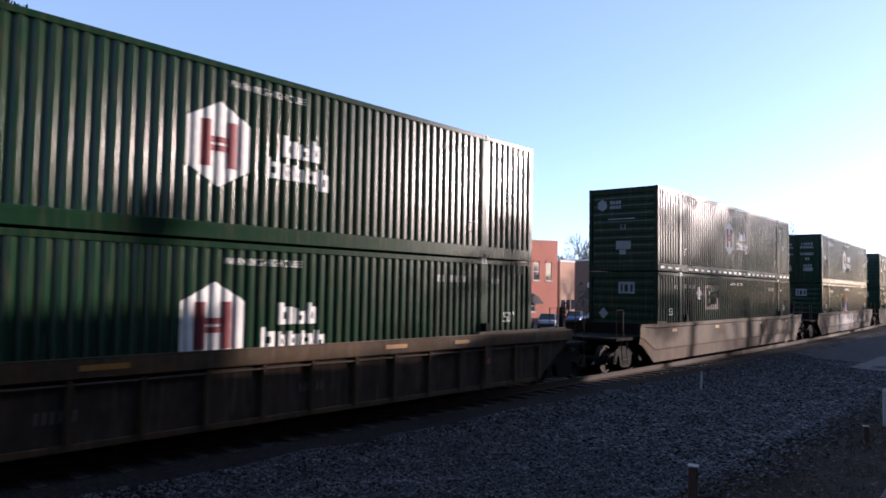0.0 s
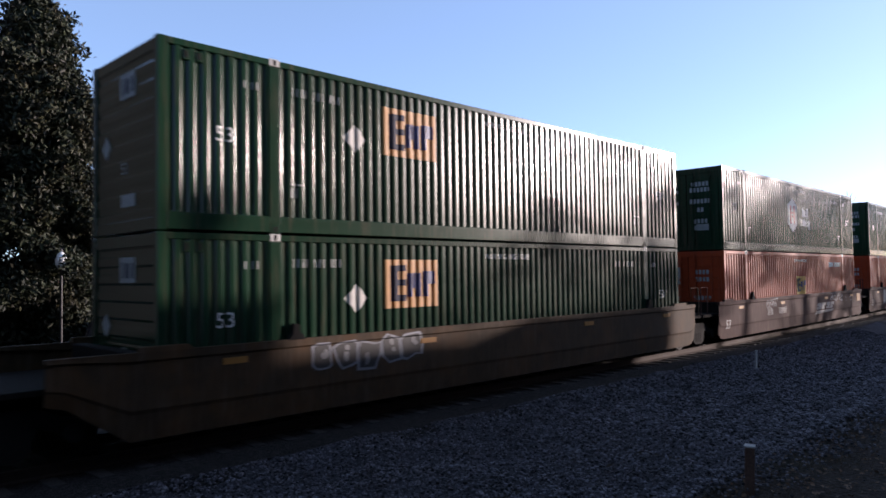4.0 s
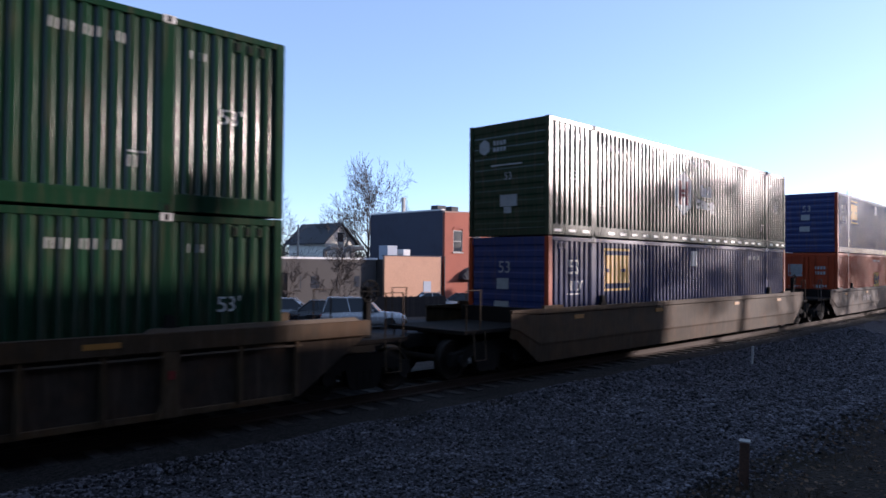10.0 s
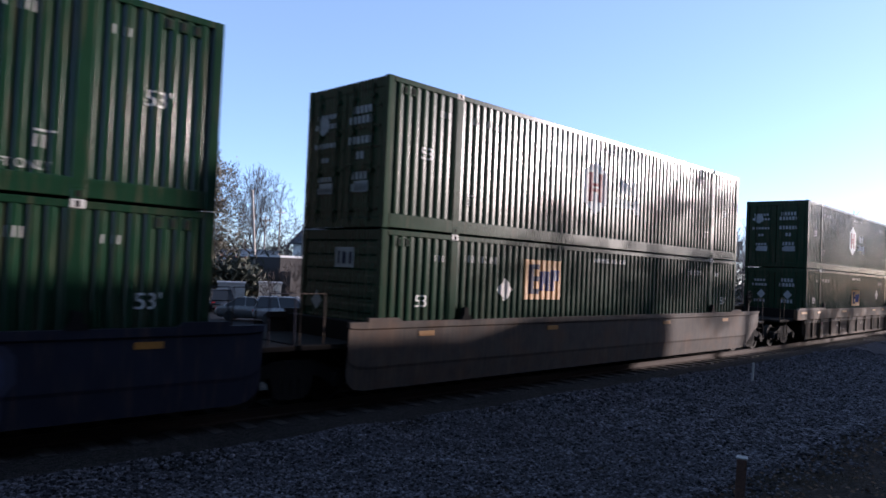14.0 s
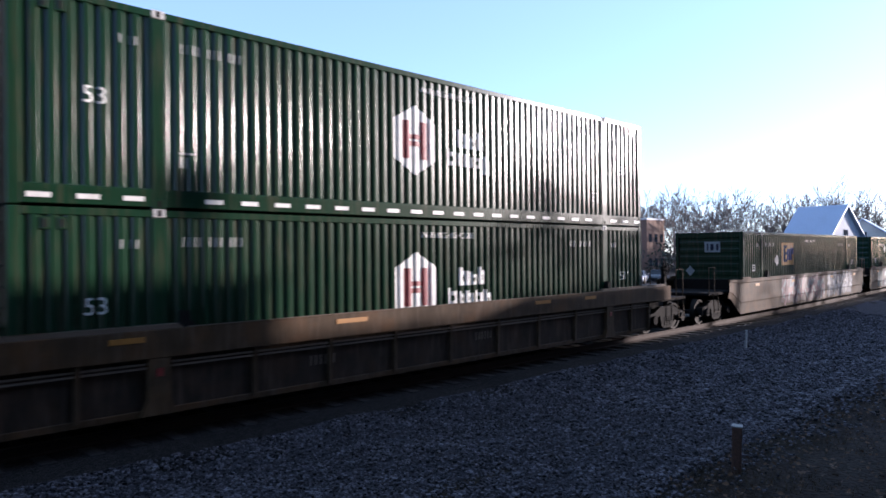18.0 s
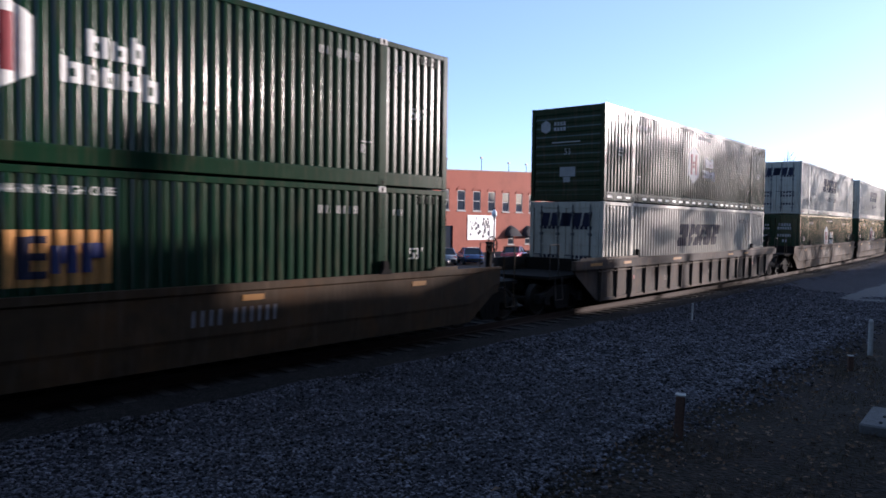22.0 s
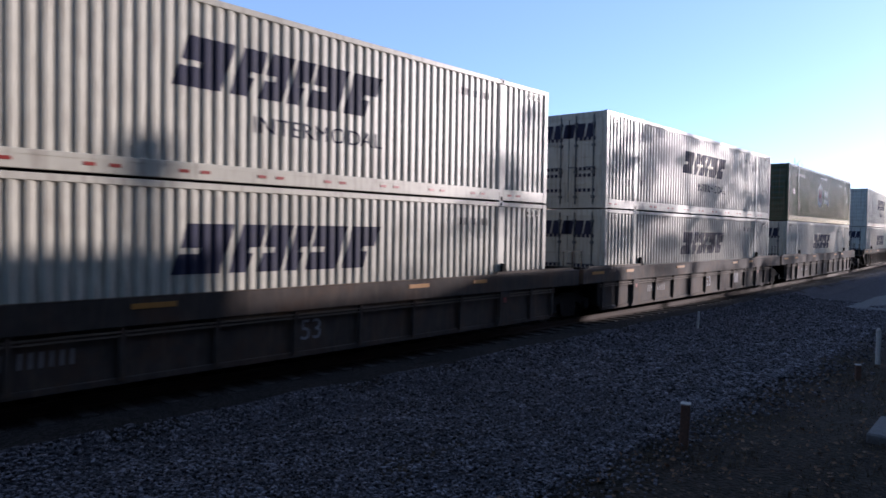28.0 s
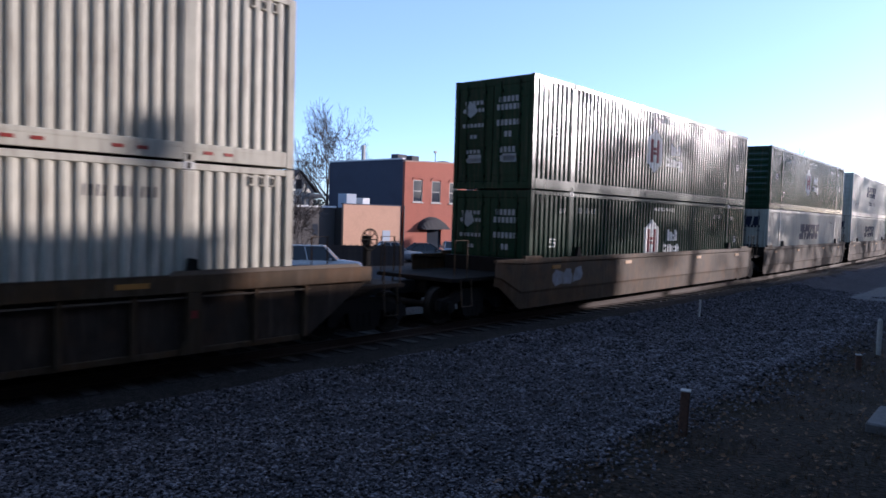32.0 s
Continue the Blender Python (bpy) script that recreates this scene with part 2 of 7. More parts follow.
DIRT = material("brown_earth_and_leaf_litter", (0.020, 0.0145, 0.011), 0.95, spec=0.15, vary=0.6, grain=9, stain=0.3, stain_amount=0.5, stain_colour=(0.020, 0.021, 0.012), bump=1.0, bump_scale=18, cells=14)
ASPHALT = material("worn_asphalt", (0.027, 0.028, 0.031), 0.8, spec=0.05, vary=0.25, grain=30, stain=0.2, stain_amount=0.4, bump=0.4, bump_scale=80)
CONCRETE = material("pale_concrete", (0.36, 0.35, 0.33), 0.85, vary=0.15, grain=12, stain_amount=0.35, bump=0.3, bump_scale=40)
RUST = material("rusty_iron", (0.085, 0.042, 0.028), 0.85, vary=0.3, grain=30, stain_amount=0.5, bump=0.4, bump_scale=50)
BRICK = material("red_brick", (0.29, 0.074, 0.042), 0.85, vary=0.2, grain=18, stain=0.3, stain_amount=0.5, hue=0.12, bump=0.3, bump_scale=40)
MORTAR = material("mortar", (0.30, 0.20, 0.165), 0.9)
DARK_BRICK = material("dark_blue_brick", (0.034, 0.038, 0.058), 0.85, vary=0.15, grain=10, stain_amount=0.3)
OCHRE_BRICK = material("brown_brick", (0.17, 0.095, 0.066), 0.85, vary=0.12, grain=8, stain_amount=0.3)
TAN_STUCCO = material("tan_stucco", (0.43, 0.24, 0.155), 0.85, vary=0.07, grain=6, stain_amount=0.2)
GREY_BLOCK = material("grey_painted_block", (0.042, 0.038, 0.037), 0.85, vary=0.1, grain=6, stain_amount=0.35)
ROOFING = material("pale_roofing", (0.55, 0.55, 0.55), 0.7, stain_amount=0.3)
DARK_ROOF = material("dark_shingles", (0.045, 0.045, 0.05), 0.85, vary=0.3, grain=14, hue=0.1)
METAL_ROOF = material("pale_blue_metal_roof", (0.42, 0.48, 0.58), 0.4, metal=0.3, stain_amount=0.15)
SIDING = material("cream_siding", (0.66, 0.62, 0.54), 0.7, vary=0.05, stain_amount=0.1)
GREY_SIDING = material("blue_grey_siding", (0.26, 0.30, 0.36), 0.7, vary=0.05, stain_amount=0.1)
GREY_TRIM = material("weathered_pale_trim", (0.26, 0.25, 0.245), 0.6, vary=0.1, stain_amount=0.3)
TRIM_WHITE = material("white_trim", (0.76, 0.75, 0.72), 0.55, vary=0.04, stain_amount=0.1)
AWNING = material("black_canvas", (0.022, 0.020, 0.022), 0.9, vary=0.1, stain_amount=0.2)
BARK = material("grey_bark", (0.085, 0.07, 0.06), 0.95, vary=0.3, grain=16, stain_amount=0.4, bump=0.8, bump_scale=14)
PALE_BARK = material("pale_bark", (0.27, 0.235, 0.205), 0.9, vary=0.25, grain=10, stain_amount=0.4, bump=0.5, bump_scale=14)
# bare twigs with the haze of distance put into a lighter colour
HAZED_TWIG = material("haze_lightened_twigs", (0.15, 0.12, 0.105), 0.95, vary=0.2, grain=4, stain_amount=0.2)
TWIG = material("bare_twigs", (0.062, 0.050, 0.045), 0.95, vary=0.2, grain=4, stain_amount=0.2)
LEAF = material("glossy_dark_leaves", (0.014, 0.018, 0.009), 0.55, spec=0.22, vary=0.35, grain=1.3, stain=0.5, stain_amount=0.4, stain_colour=(0.060, 0.038, 0.018), island=0.7)
LEAF_BROWN = material("bronze_backed_leaves", (0.105, 0.095, 0.066), 0.6, spec=0.3, vary=0.35, grain=1.3, stain=0.6, stain_amount=0.5, stain_colour=(0.16, 0.10, 0.06))
HEDGE = material("dull_evergreen_leaves", (0.030, 0.036, 0.022), 0.7, vary=0.3, grain=1.5, stain_amount=0.4)
RED_LEAF = material("russet_undergrowth", (0.11, 0.055, 0.035), 0.9, vary=0.4, grain=1.5, stain_amount=0.4)
RUBBER = material("black_rubber", (0.018, 0.018, 0.018), 0.8)
CHROME = material("chrome", (0.6, 0.6, 0.6), 0.2, metal=1.0, stain_amount=0)
LAMP_GLASS = material("red_lamp_glass", (0.35, 0.02, 0.02), 0.2, stain_amount=0)
HEAD_GLASS = material("clear_lamp_glass", (0.6, 0.6, 0.58), 0.15, stain_amount=0)
IRON = material("black_iron", (0.02, 0.02, 0.022), 0.45, metal=0.4)
GLOBE = material("milky_lamp_globe", (0.72, 0.72, 0.70), 0.3, stain_amount=0.05)
POLE_WOOD = material("weathered_pole_wood", (0.33, 0.29, 0.25), 0.9, vary=0.25, grain=16, stain_amount=0.3)


def glass(name, tint, rough=0.06):
    m = bpy.data.materials.new(name)
    m.use_nodes = True
    b = m.node_tree.nodes["Principled BSDF"]
    b.inputs["Base Color"].default_value = (*tint, 1)
    b.inputs["Roughness"].default_value = rough
    b.inputs["Specular IOR Level"].default_value = 0.35
    return m


PANE = glass("dark_window_glass", (0.03, 0.035, 0.045))
CAR_GLASS = glass("tinted_car_glass", (0.02, 0.023, 0.028))

WEATHERED = material("weathered_grey_concrete", (0.10, 0.10, 0.10), 0.9, vary=0.25, grain=12, stain_amount=0.5, bump=0.4, bump_scale=40)
GRIME = material("grimy_deck_paint", (0.012, 0.010, 0.009), 0.9, spec=0.08, vary=0.25, grain=12, stain_amount=0.4, bump=0.2, bump_scale=20)
# dark surface of the unseen light-blocking buildings, keeps their bounce low
BLOCKER_DARK = material("dark_light_blocker", (0.022, 0.021, 0.022), 0.9, vary=0.2, grain=6, stain_amount=0.3)
LID_STEEL = material("pale_galvanised_lid", (0.17, 0.175, 0.19), 0.7, vary=0.15, grain=10, stain_amount=0.4)

OLD_BOARDS = material("weathered_dark_boards", (0.045, 0.032, 0.028), 0.9, vary=0.25, grain=8, stain_amount=0.4, hue=0.25)
WEB_BROWN = paint("darker_plate_brown", (0.036, 0.027, 0.021), rough=0.85, spec=0.12, streak=0.6, hue=0.15, stain=0.6, rust=(0.075, 0.040, 0.022), patch=1.6)
# lighter brown for rubbed edges, also paints the sunlit edge of the chord
EDGE_PAINT = paint("rubbed_and_lit_edge", (0.11, 0.085, 0.065), rough=0.7, spec=0.2)

# ---- building helpers ----
def mesh_of(bm, name, mats, smooth=False):
    me = bpy.data.meshes.new(name)
    bm.to_mesh(me)
    bm.free()
    for m in (mats if isinstance(mats, (list, tuple)) else [mats]):
        me.materials.append(m)
    if smooth:
        for p in me.polygons:
            p.use_smooth = True
    return me


def part(name, bm, mats, parent=None, label="", at=None, smooth=False):
    """Links a bmesh (or a ready mesh) as one mesh object, under a thing or a part."""
    me = bm if isinstance(bm, bpy.types.Mesh) else mesh_of(bm, name, mats, smooth)
    ob = new(name, me)
    if parent is not None:
        ob.parent = parent
    if at is not None:
        ob.matrix_basis = at if isinstance(at, Matrix) else Matrix.Translation(at)
    if label:
        tagged(ob, label)
    return ob


def box(x0, x1, y0, y1, z0, z1, bm=None, bevel=0.0, mat=0):
    bm = bm or bmesh.new()
    v = [bm.verts.new(p) for p in ((x0, y0, z0), (x1, y0, z0), (x1, y1, z0), (x0, y1, z0), (x0, y0, z1), (x1, y0, z1), (x1, y1, z1), (x0, y1, z1))]
    fs = [bm.faces.new([v[i] for i in f]) for f in ((3, 2, 1, 0), (4, 5, 6, 7), (0, 1, 5, 4), (1, 2, 6, 5), (2, 3, 7, 6), (3, 0, 4, 7))]
    for f in fs:
        f.material_index = mat
    if bevel:
        bmesh.ops.bevel(bm, geom=list({e for f in fs for e in f.edges}), offset=bevel, segments=1, affect="EDGES", profile=0.5)
    return bm


def tube(points, radii, sides=8, bm=None, caps=True, mat=0):
    """A round bar along points, with a radius at each."""
    bm = bm or bmesh.new()
    rings = []
    n = len(points)
    pts = [Vector(p) for p in points]
    up = Vector((0.13, 0.31, 0.94))
    for i, p in enumerate(pts):
        d = (pts[min(i + 1, n - 1)] - pts[max(i - 1, 0)]).normalized()
        a = d.cross(up)
        if a.length < 0.05:
            a = d.cross(Vector((1, 0.2, 0)))
        a.normalize()
        b = d.cross(a)
        r = radii[i] if isinstance(radii, (list, tuple)) else radii
        rings.append([bm.verts.new(p + (a * math.cos(k * 2 * math.pi / sides) + b * math.sin(k * 2 * math.pi / sides)) * r) for k in range(sides)])
    for q, w in zip(rings, rings[1:]):
        for k in range(sides):
            bm.faces.new((q[k], q[(k + 1) % sides], w[(k + 1) % sides], w[k])).material_index = mat
    if caps:
        bm.faces.new(rings[0][::-1]).material_index = mat
        bm.faces.new(rings[-1]).material_index = mat
    return bm


def lathe(profile, sides=20, axis="z", bm=None):
    """A turned solid from (radius, height) pairs."""
    bm = bm or bmesh.new()
    rings = []
    for r, h in profile:
        ring = []
        for k in range(sides):
            c, s = math.cos(k * 2 * math.pi / sides) * r, math.sin(k * 2 * math.pi / sides) * r
            ring.append(bm.verts.new((c, s, h) if axis == "z" else (c, h, s)))
        rings.append(ring)
    for q, w in zip(rings, rings[1:]):
        for k in range(sides):
            bm.faces.new((q[k], q[(k + 1) % sides], w[(k + 1) % sides], w[k]))
    bm.faces.new(rings[0][::-1])
    bm.faces.new(rings[-1])
    bmesh.ops.recalc_face_normals(bm, faces=bm.faces)
    return bm


def slab(outline, thick, plane="xz", at=0.0, bm=None, mat=0):
    """A plate with the given outline, thick metres deep. plane xz: it spans x and z, from y=at to y=at+thick."""
    bm = bm or bmesh.new()

    def put(a, b, c):
        return {"xz": (a, c, b), "xy": (a, b, c), "yz": (c, a, b)}[plane]
    lo = [bm.verts.new(put(a, b, at)) for a, b in outline]
    hi = [bm.verts.new(put(a, b, at + thick)) for a, b in outline]
    fs = [bm.faces.new(lo), bm.faces.new(hi[::-1])]
    n = len(lo)
    for i in range(n):
        fs.append(bm.faces.new((lo[(i + 1) % n], lo[i], hi[i], hi[(i + 1) % n])))
    for f in fs:
        f.material_index = mat
    bmesh.ops.recalc_face_normals(bm, faces=fs)
    return bm


def raw_mesh(name, verts, faces, mats, slots=None):
    me = bpy.data.meshes.new(name)
    me.from_pydata([tuple(v) for v in verts], [], faces)
    for m in (mats if isinstance(mats, (list, tuple)) else [mats]):
        me.materials.append(m)
    if slots is not None:
        me.polygons.foreach_set("material_index", slots)
    me.update()
    return me


def thing(name, label, category, at=None, group="", kind=""):
    ob = new(name)
    if at is not None:
        ob.matrix_basis = at if isinstance(at, Matrix) else Matrix.Translation(at)
    return tagged(ob, label, category, group, kind)


def letters(words, size, x, z, bm=None, wide=1.0, bold=0.0):
    """Words in the built-in font, standing in the xz plane, from x to the right, on z."""
    cu = bpy.data.curves.new("words", "FONT")
    cu.body, cu.size, cu.offset = words, size, bold
    ob = bpy.data.objects.new("words", cu)
    me = bpy.data.meshes.new_from_object(ob)
    t = bmesh.new()
    t.from_mesh(me)
    bpy.data.objects.remove(ob)
    bpy.data.meshes.remove(me)
    for v in t.verts:
        v.co = Vector((x + v.co.x * wide, 0, z + v.co.y))
    for f in t.faces:
        f.material_index = 0
    if bm is None:
        return t
    tmp = bpy.data.meshes.new("tmp")
    t.to_mesh(tmp)
    t.free()
    bm.from_mesh(tmp)
    bpy.data.meshes.remove(tmp)
    return bm


def flat(bm, pts, mat=0):
    f = bm.faces.new([bm.verts.new((x, 0, z)) for x, z in pts])
    f.material_index = mat
    return f


def flat_box(bm, x0, x1, z0, z1, slant=0.0, mat=0):
    s = slant * (z1 - z0)
    return flat(bm, [(x0, z0), (x1, z0), (x1 + s, z1), (x0 + s, z1)], mat)


# ---- containers ----
LONG, TALL = 16.15, 2.908
POST_A, POST_B = 1.98, 14.17           # middles of the lifting posts
FIELDS = ((0.10, 1.88), (2.08, 14.07), (14.27, 16.05))
RIB, RIB_DEEP = 0.214, 0.038
FACE = HALF - 0.012                    # outer plane of the ribs
Z_LOW, Z_HIGH = 0.312, 3.240           # undersides of the lower and the upper container, above the rail


def rib_breaks():
    """Corner points (x, depth, corner) of the corrugated side: crowned flats joined by steep slopes."""
    pts = []
    for a, b in FIELDS:
        n = round((b - a) / RIB)
        w = (b - a) / n
        for i in range(n):
            x = a + i * w
            for u, d, c in ((0.0, 0.0, 0), (0.11, 0.0010, 0), (0.19, 0.0026, 1), (0.33, RIB_DEEP - 0.0026, 1), (0.41, RIB_DEEP - 0.0010, 0),
                            (0.5, RIB_DEEP, 0), (0.59, RIB_DEEP - 0.0010, 0), (0.67, RIB_DEEP - 0.0026, 1), (0.81, 0.0026, 1), (0.89, 0.0010, 0)):
                pts.append((x + w * u, d, c))
        pts.append((b, 0.0, 0))
    return pts


BREAKS = rib_breaks()
BREAK_X = [p[0] for p in BREAKS]
BREAK_D = [p[1] for p in BREAKS]


def side_field(a, b):
    bm = bmesh.new()
    pts = [p for p in BREAKS if a - 1e-6 <= p[0] <= b + 1e-6]
    for z0, z1 in ((0.28, 2.80),):
        lo = [bm.verts.new((x, -FACE + d, z0)) for x, d, _ in pts]
        hi = [bm.verts.new((x, -FACE + d, z1)) for x, d, _ in pts]
        for i in range(len(pts) - 1):
            bm.faces.new((lo[i], lo[i + 1], hi[i + 1], hi[i]))
    for f in bm.faces:
        f.smooth = True
    for i, (x, d, c) in enumerate(pts):
        if c:
            bm.edges.get((lo[i], hi[i])).smooth = False
    bk = box(a, b, -FACE + RIB_DEEP + 0.004, -FACE + RIB_DEEP + 0.02, 0.28, 2.80, bm)
    return bk


def wrapped(bm):
    """Lays flat markings (in the xz plane) on the corrugated side."""
    bm.verts.ensure_lookup_table()
    xs = [v.co.x for v in bm.verts]
    x0, x1 = min(xs), max(xs)
    for x, d, c in BREAKS:
        if x0 < x < x1 and (c or d in (0.0, RIB_DEEP)):
            bmesh.ops.bisect_plane(bm, geom=list(bm.verts) + list(bm.edges) + list(bm.faces), dist=1e-5, plane_co=(x, 0, 0), plane_no=(1, 0, 0))
    bmesh.ops.triangulate(bm, faces=bm.faces)
    for v in bm.verts:
        v.co.y = -FACE + float(np.interp(v.co.x, BREAK_X, BREAK_D)) - 0.004
    for f in bm.faces:
        f.normal_update()
        if f.normal.y > 0:
            f.normal_flip()
    return bm


def bars(bm, x, z, size, counts, mat=0):
    """A line of writing too small to read, as upright bars in groups."""
    for c in counts:
        for _ in range(c):
            flat_box(bm, x, x + size * 0.20, z, z + size, 0.05, mat)
            x += size * 0.60
        x += size * 0.5
    return bm


def hexagon_badge(bm, x, z, w, h, white=0, red=1):
    pts = [(x + w / 2 * math.sin(a) * 1.0, z + h / 2 * math.cos(a)) for a in [k * math.pi / 3 for k in range(6)]]
    pts = [(x, z + h / 2), (x - w / 2, z + h * 0.27), (x - w / 2, z - h * 0.27), (x, z - h / 2), (x + w / 2, z - h * 0.27), (x + w / 2, z + h * 0.27)]
    flat(bm, pts, white)
    if red is not None:
        for s in (-1, 1):
            flat_box(bm, x + s * w * 0.21 - w * 0.075, x + s * w * 0.21 + w * 0.075, z - h * 0.27, z + h * 0.27, 0, red)
        flat_box(bm, x - w * 0.13, x + w * 0.13, z + 0.015 * h, z + h * 0.085, 0, red)
        flat_box(bm, x - w * 0.13, x + w * 0.13, z - h * 0.085, z - h * 0.015, 0, red)
    return bm


def split_layers(bm):
    """Sets markings on top of one another 3 mm apart by their material slot."""
    for f in list(bm.faces):
        if f.material_index:
            for v in f.verts:
                v.co.y -= 0.003 * f.material_index


def marking(parent, name, bm, mats, label=""):
    """Markings wrapped on the ribs, with later slots a little proud."""
    wrapped(bm)
    bmesh.ops.split_edges(bm, edges=[e for e in bm.edges if len({f.material_index for f in e.link_faces}) > 1])
    split_layers(bm)
    loose = []
    if name == "badge":
        seen = set()
        for f in list(bm.faces):
            if f.material_index and f not in seen:
                group, todo = [], [f]
                seen.add(f)
                while todo:
                    g = todo.pop()
                    group.append(g)
                    for e in g.edges:
                        for h in e.link_faces:
                            if h not in seen and h.material_index == g.material_index:
                                seen.add(h)
                                todo.append(h)
                piece = bmesh.new()
                for g in group:
                    piece.faces.new([piece.verts.new(v.co) for v in g.verts])
                bmesh.ops.remove_doubles(piece, verts=piece.verts, dist=0.0002)
                loose.append((piece, mats[f.material_index]))
        bmesh.ops.delete(bm, geom=[f for f in bm.faces if f.material_index], context="FACES")
        bmesh.ops.remove_doubles(bm, verts=bm.verts, dist=0.0002)
    ob = part(name, bm, mats, parent, label)
    for piece, m in loose:
        part("badge_block", piece, m, ob)
    if name in ("number_marking", "warning", "lettering", "word_mark", "number_plate"):
        tagged(ob, kind="stuff")
    return ob


def block_word(bm, x0, x1, z0, z1, weights, slant=0.0, mat=0, gap=0.16, cuts=True):
    """A brand word as a row of plain slanted blocks, each with one notch, never lettered."""
    total = sum(weights)
    x = x0
    for i, w in enumerate(weights):
        step = (x1 - x0) * w / total
        a, b = x, x + step * (1 - gap)
        h = z1 - z0
        if cuts:
            lo, hi = (0.40, 0.52) if w < 1.2 else (0.0, 0.0)
            flat_box(bm, a + slant * h * hi, b + slant * h * hi, z0 + h * hi, z1, slant, mat)
            if hi:
                flat_box(bm, a, b - (b - a) * 0.25 * (i % 2), z0, z0 + h * lo, slant, mat)
                m0, m1 = (a, a + (b - a) * 0.55) if i % 2 else (a + (b - a) * 0.45, b)
                flat_box(bm, m0 + slant * h * lo, m1 + slant * h * lo, z0 + h * lo, z0 + h * hi, slant, mat)
        else:
            flat_box(bm, a, b, z0, z1, slant, mat)
        x += step
    return bm


KINDS = {
    "hub": (GREEN_HUB, "green", GREEN_HUB), "emp": (GREEN_EMP, "dark green", GREEN_EMP), "orange": (ORANGE, "orange", ORANGE),
    "blue": (BLUE, "blue", ORANGE), "white": (WHITE, "white", WHITE)}


def common_marks(box_, ink, front53=1.55, both=True):
    bm = letters("53", 0.34, 0.92, front53 - 0.12)
    marking(box_, "length_figure", bm, ink)
    bm = letters("53'", 0.34, 15.0, front53 - 0.12)
    marking(box_, "length_figure", bm, ink)
    bm = bmesh.new()
    bars(bm, 2.34, 2.36, 0.15, (4, 3, 3))
    bars(bm, 12.55, 2.36, 0.15, (4, 3, 3))
    bars(bm, 1.42, 2.34, 0.13, (1, 2))
    bars(bm, 14.5, 2.34, 0.13, (1, 2))
    bars(bm, 2.30, 0.62, 0.17, (2,))
    bars(bm, 13.6, 0.62, 0.17, (2,))
    flat_box(bm, 2.30, 2.56, 0.83, 0.86)
    flat_box(bm, 13.6, 13.86, 0.83, 0.86)
    marking(box_, "number_marking", bm, DULL_MARK if ink is WHITE_MARK else ink)


def emp_square(bm, x0, x1, z0, z1, ground, first, rest):
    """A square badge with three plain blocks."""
    flat_box(bm, x0, x1, z0, z1, 0, ground)
    w, h = x1 - x0, z1 - z0
    for a, b in ((0.12, 0.38),):
        flat_box(bm, x0 + a * w, x0 + b * w - 0.15 * w, z0 + 0.14 * h, z0 + 0.88 * h, 0, first)
        for k in (0.14, 0.46, 0.76):
            flat_box(bm, x0 + (a + 0.1) * w, x0 + b * w, z0 + k * h, z0 + (k + 0.13) * h, 0, first)
    flat_box(bm, x0 + 0.42 * w, x0 + 0.49 * w, z0 + 0.22 * h, z0 + 0.72 * h, 0, rest)
    flat_box(bm, x0 + 0.50 * w, x0 + 0.56 * w, z0 + 0.40 * h, z0 + 0.72 * h, 0, rest)
    flat_box(bm, x0 + 0.57 * w, x0 + 0.65 * w, z0 + 0.22 * h, z0 + 0.72 * h, 0, rest)
    flat_box(bm, x0 + 0.71 * w, x0 + 0.79 * w, z0 + 0.22 * h, z0 + 0.76 * h, 0, rest)
    flat_box(bm, x0 + 0.79 * w, x0 + 0.92 * w, z0 + 0.48 * h, z0 + 0.76 * h, 0, rest)


def end_words(box_, words, size, y, z):
    """Figures on the end of a container, read from outside."""
    bm = letters(words, size, 0, z)
    for v in bm.verts:
        v.co = (0.022, y - v.co.x, v.co.z)
    for f in bm.faces:
        f.normal_update()
        if f.normal.x > 0:
            f.normal_flip()
    part("length_figure", bm, DULL_MARK, box_)


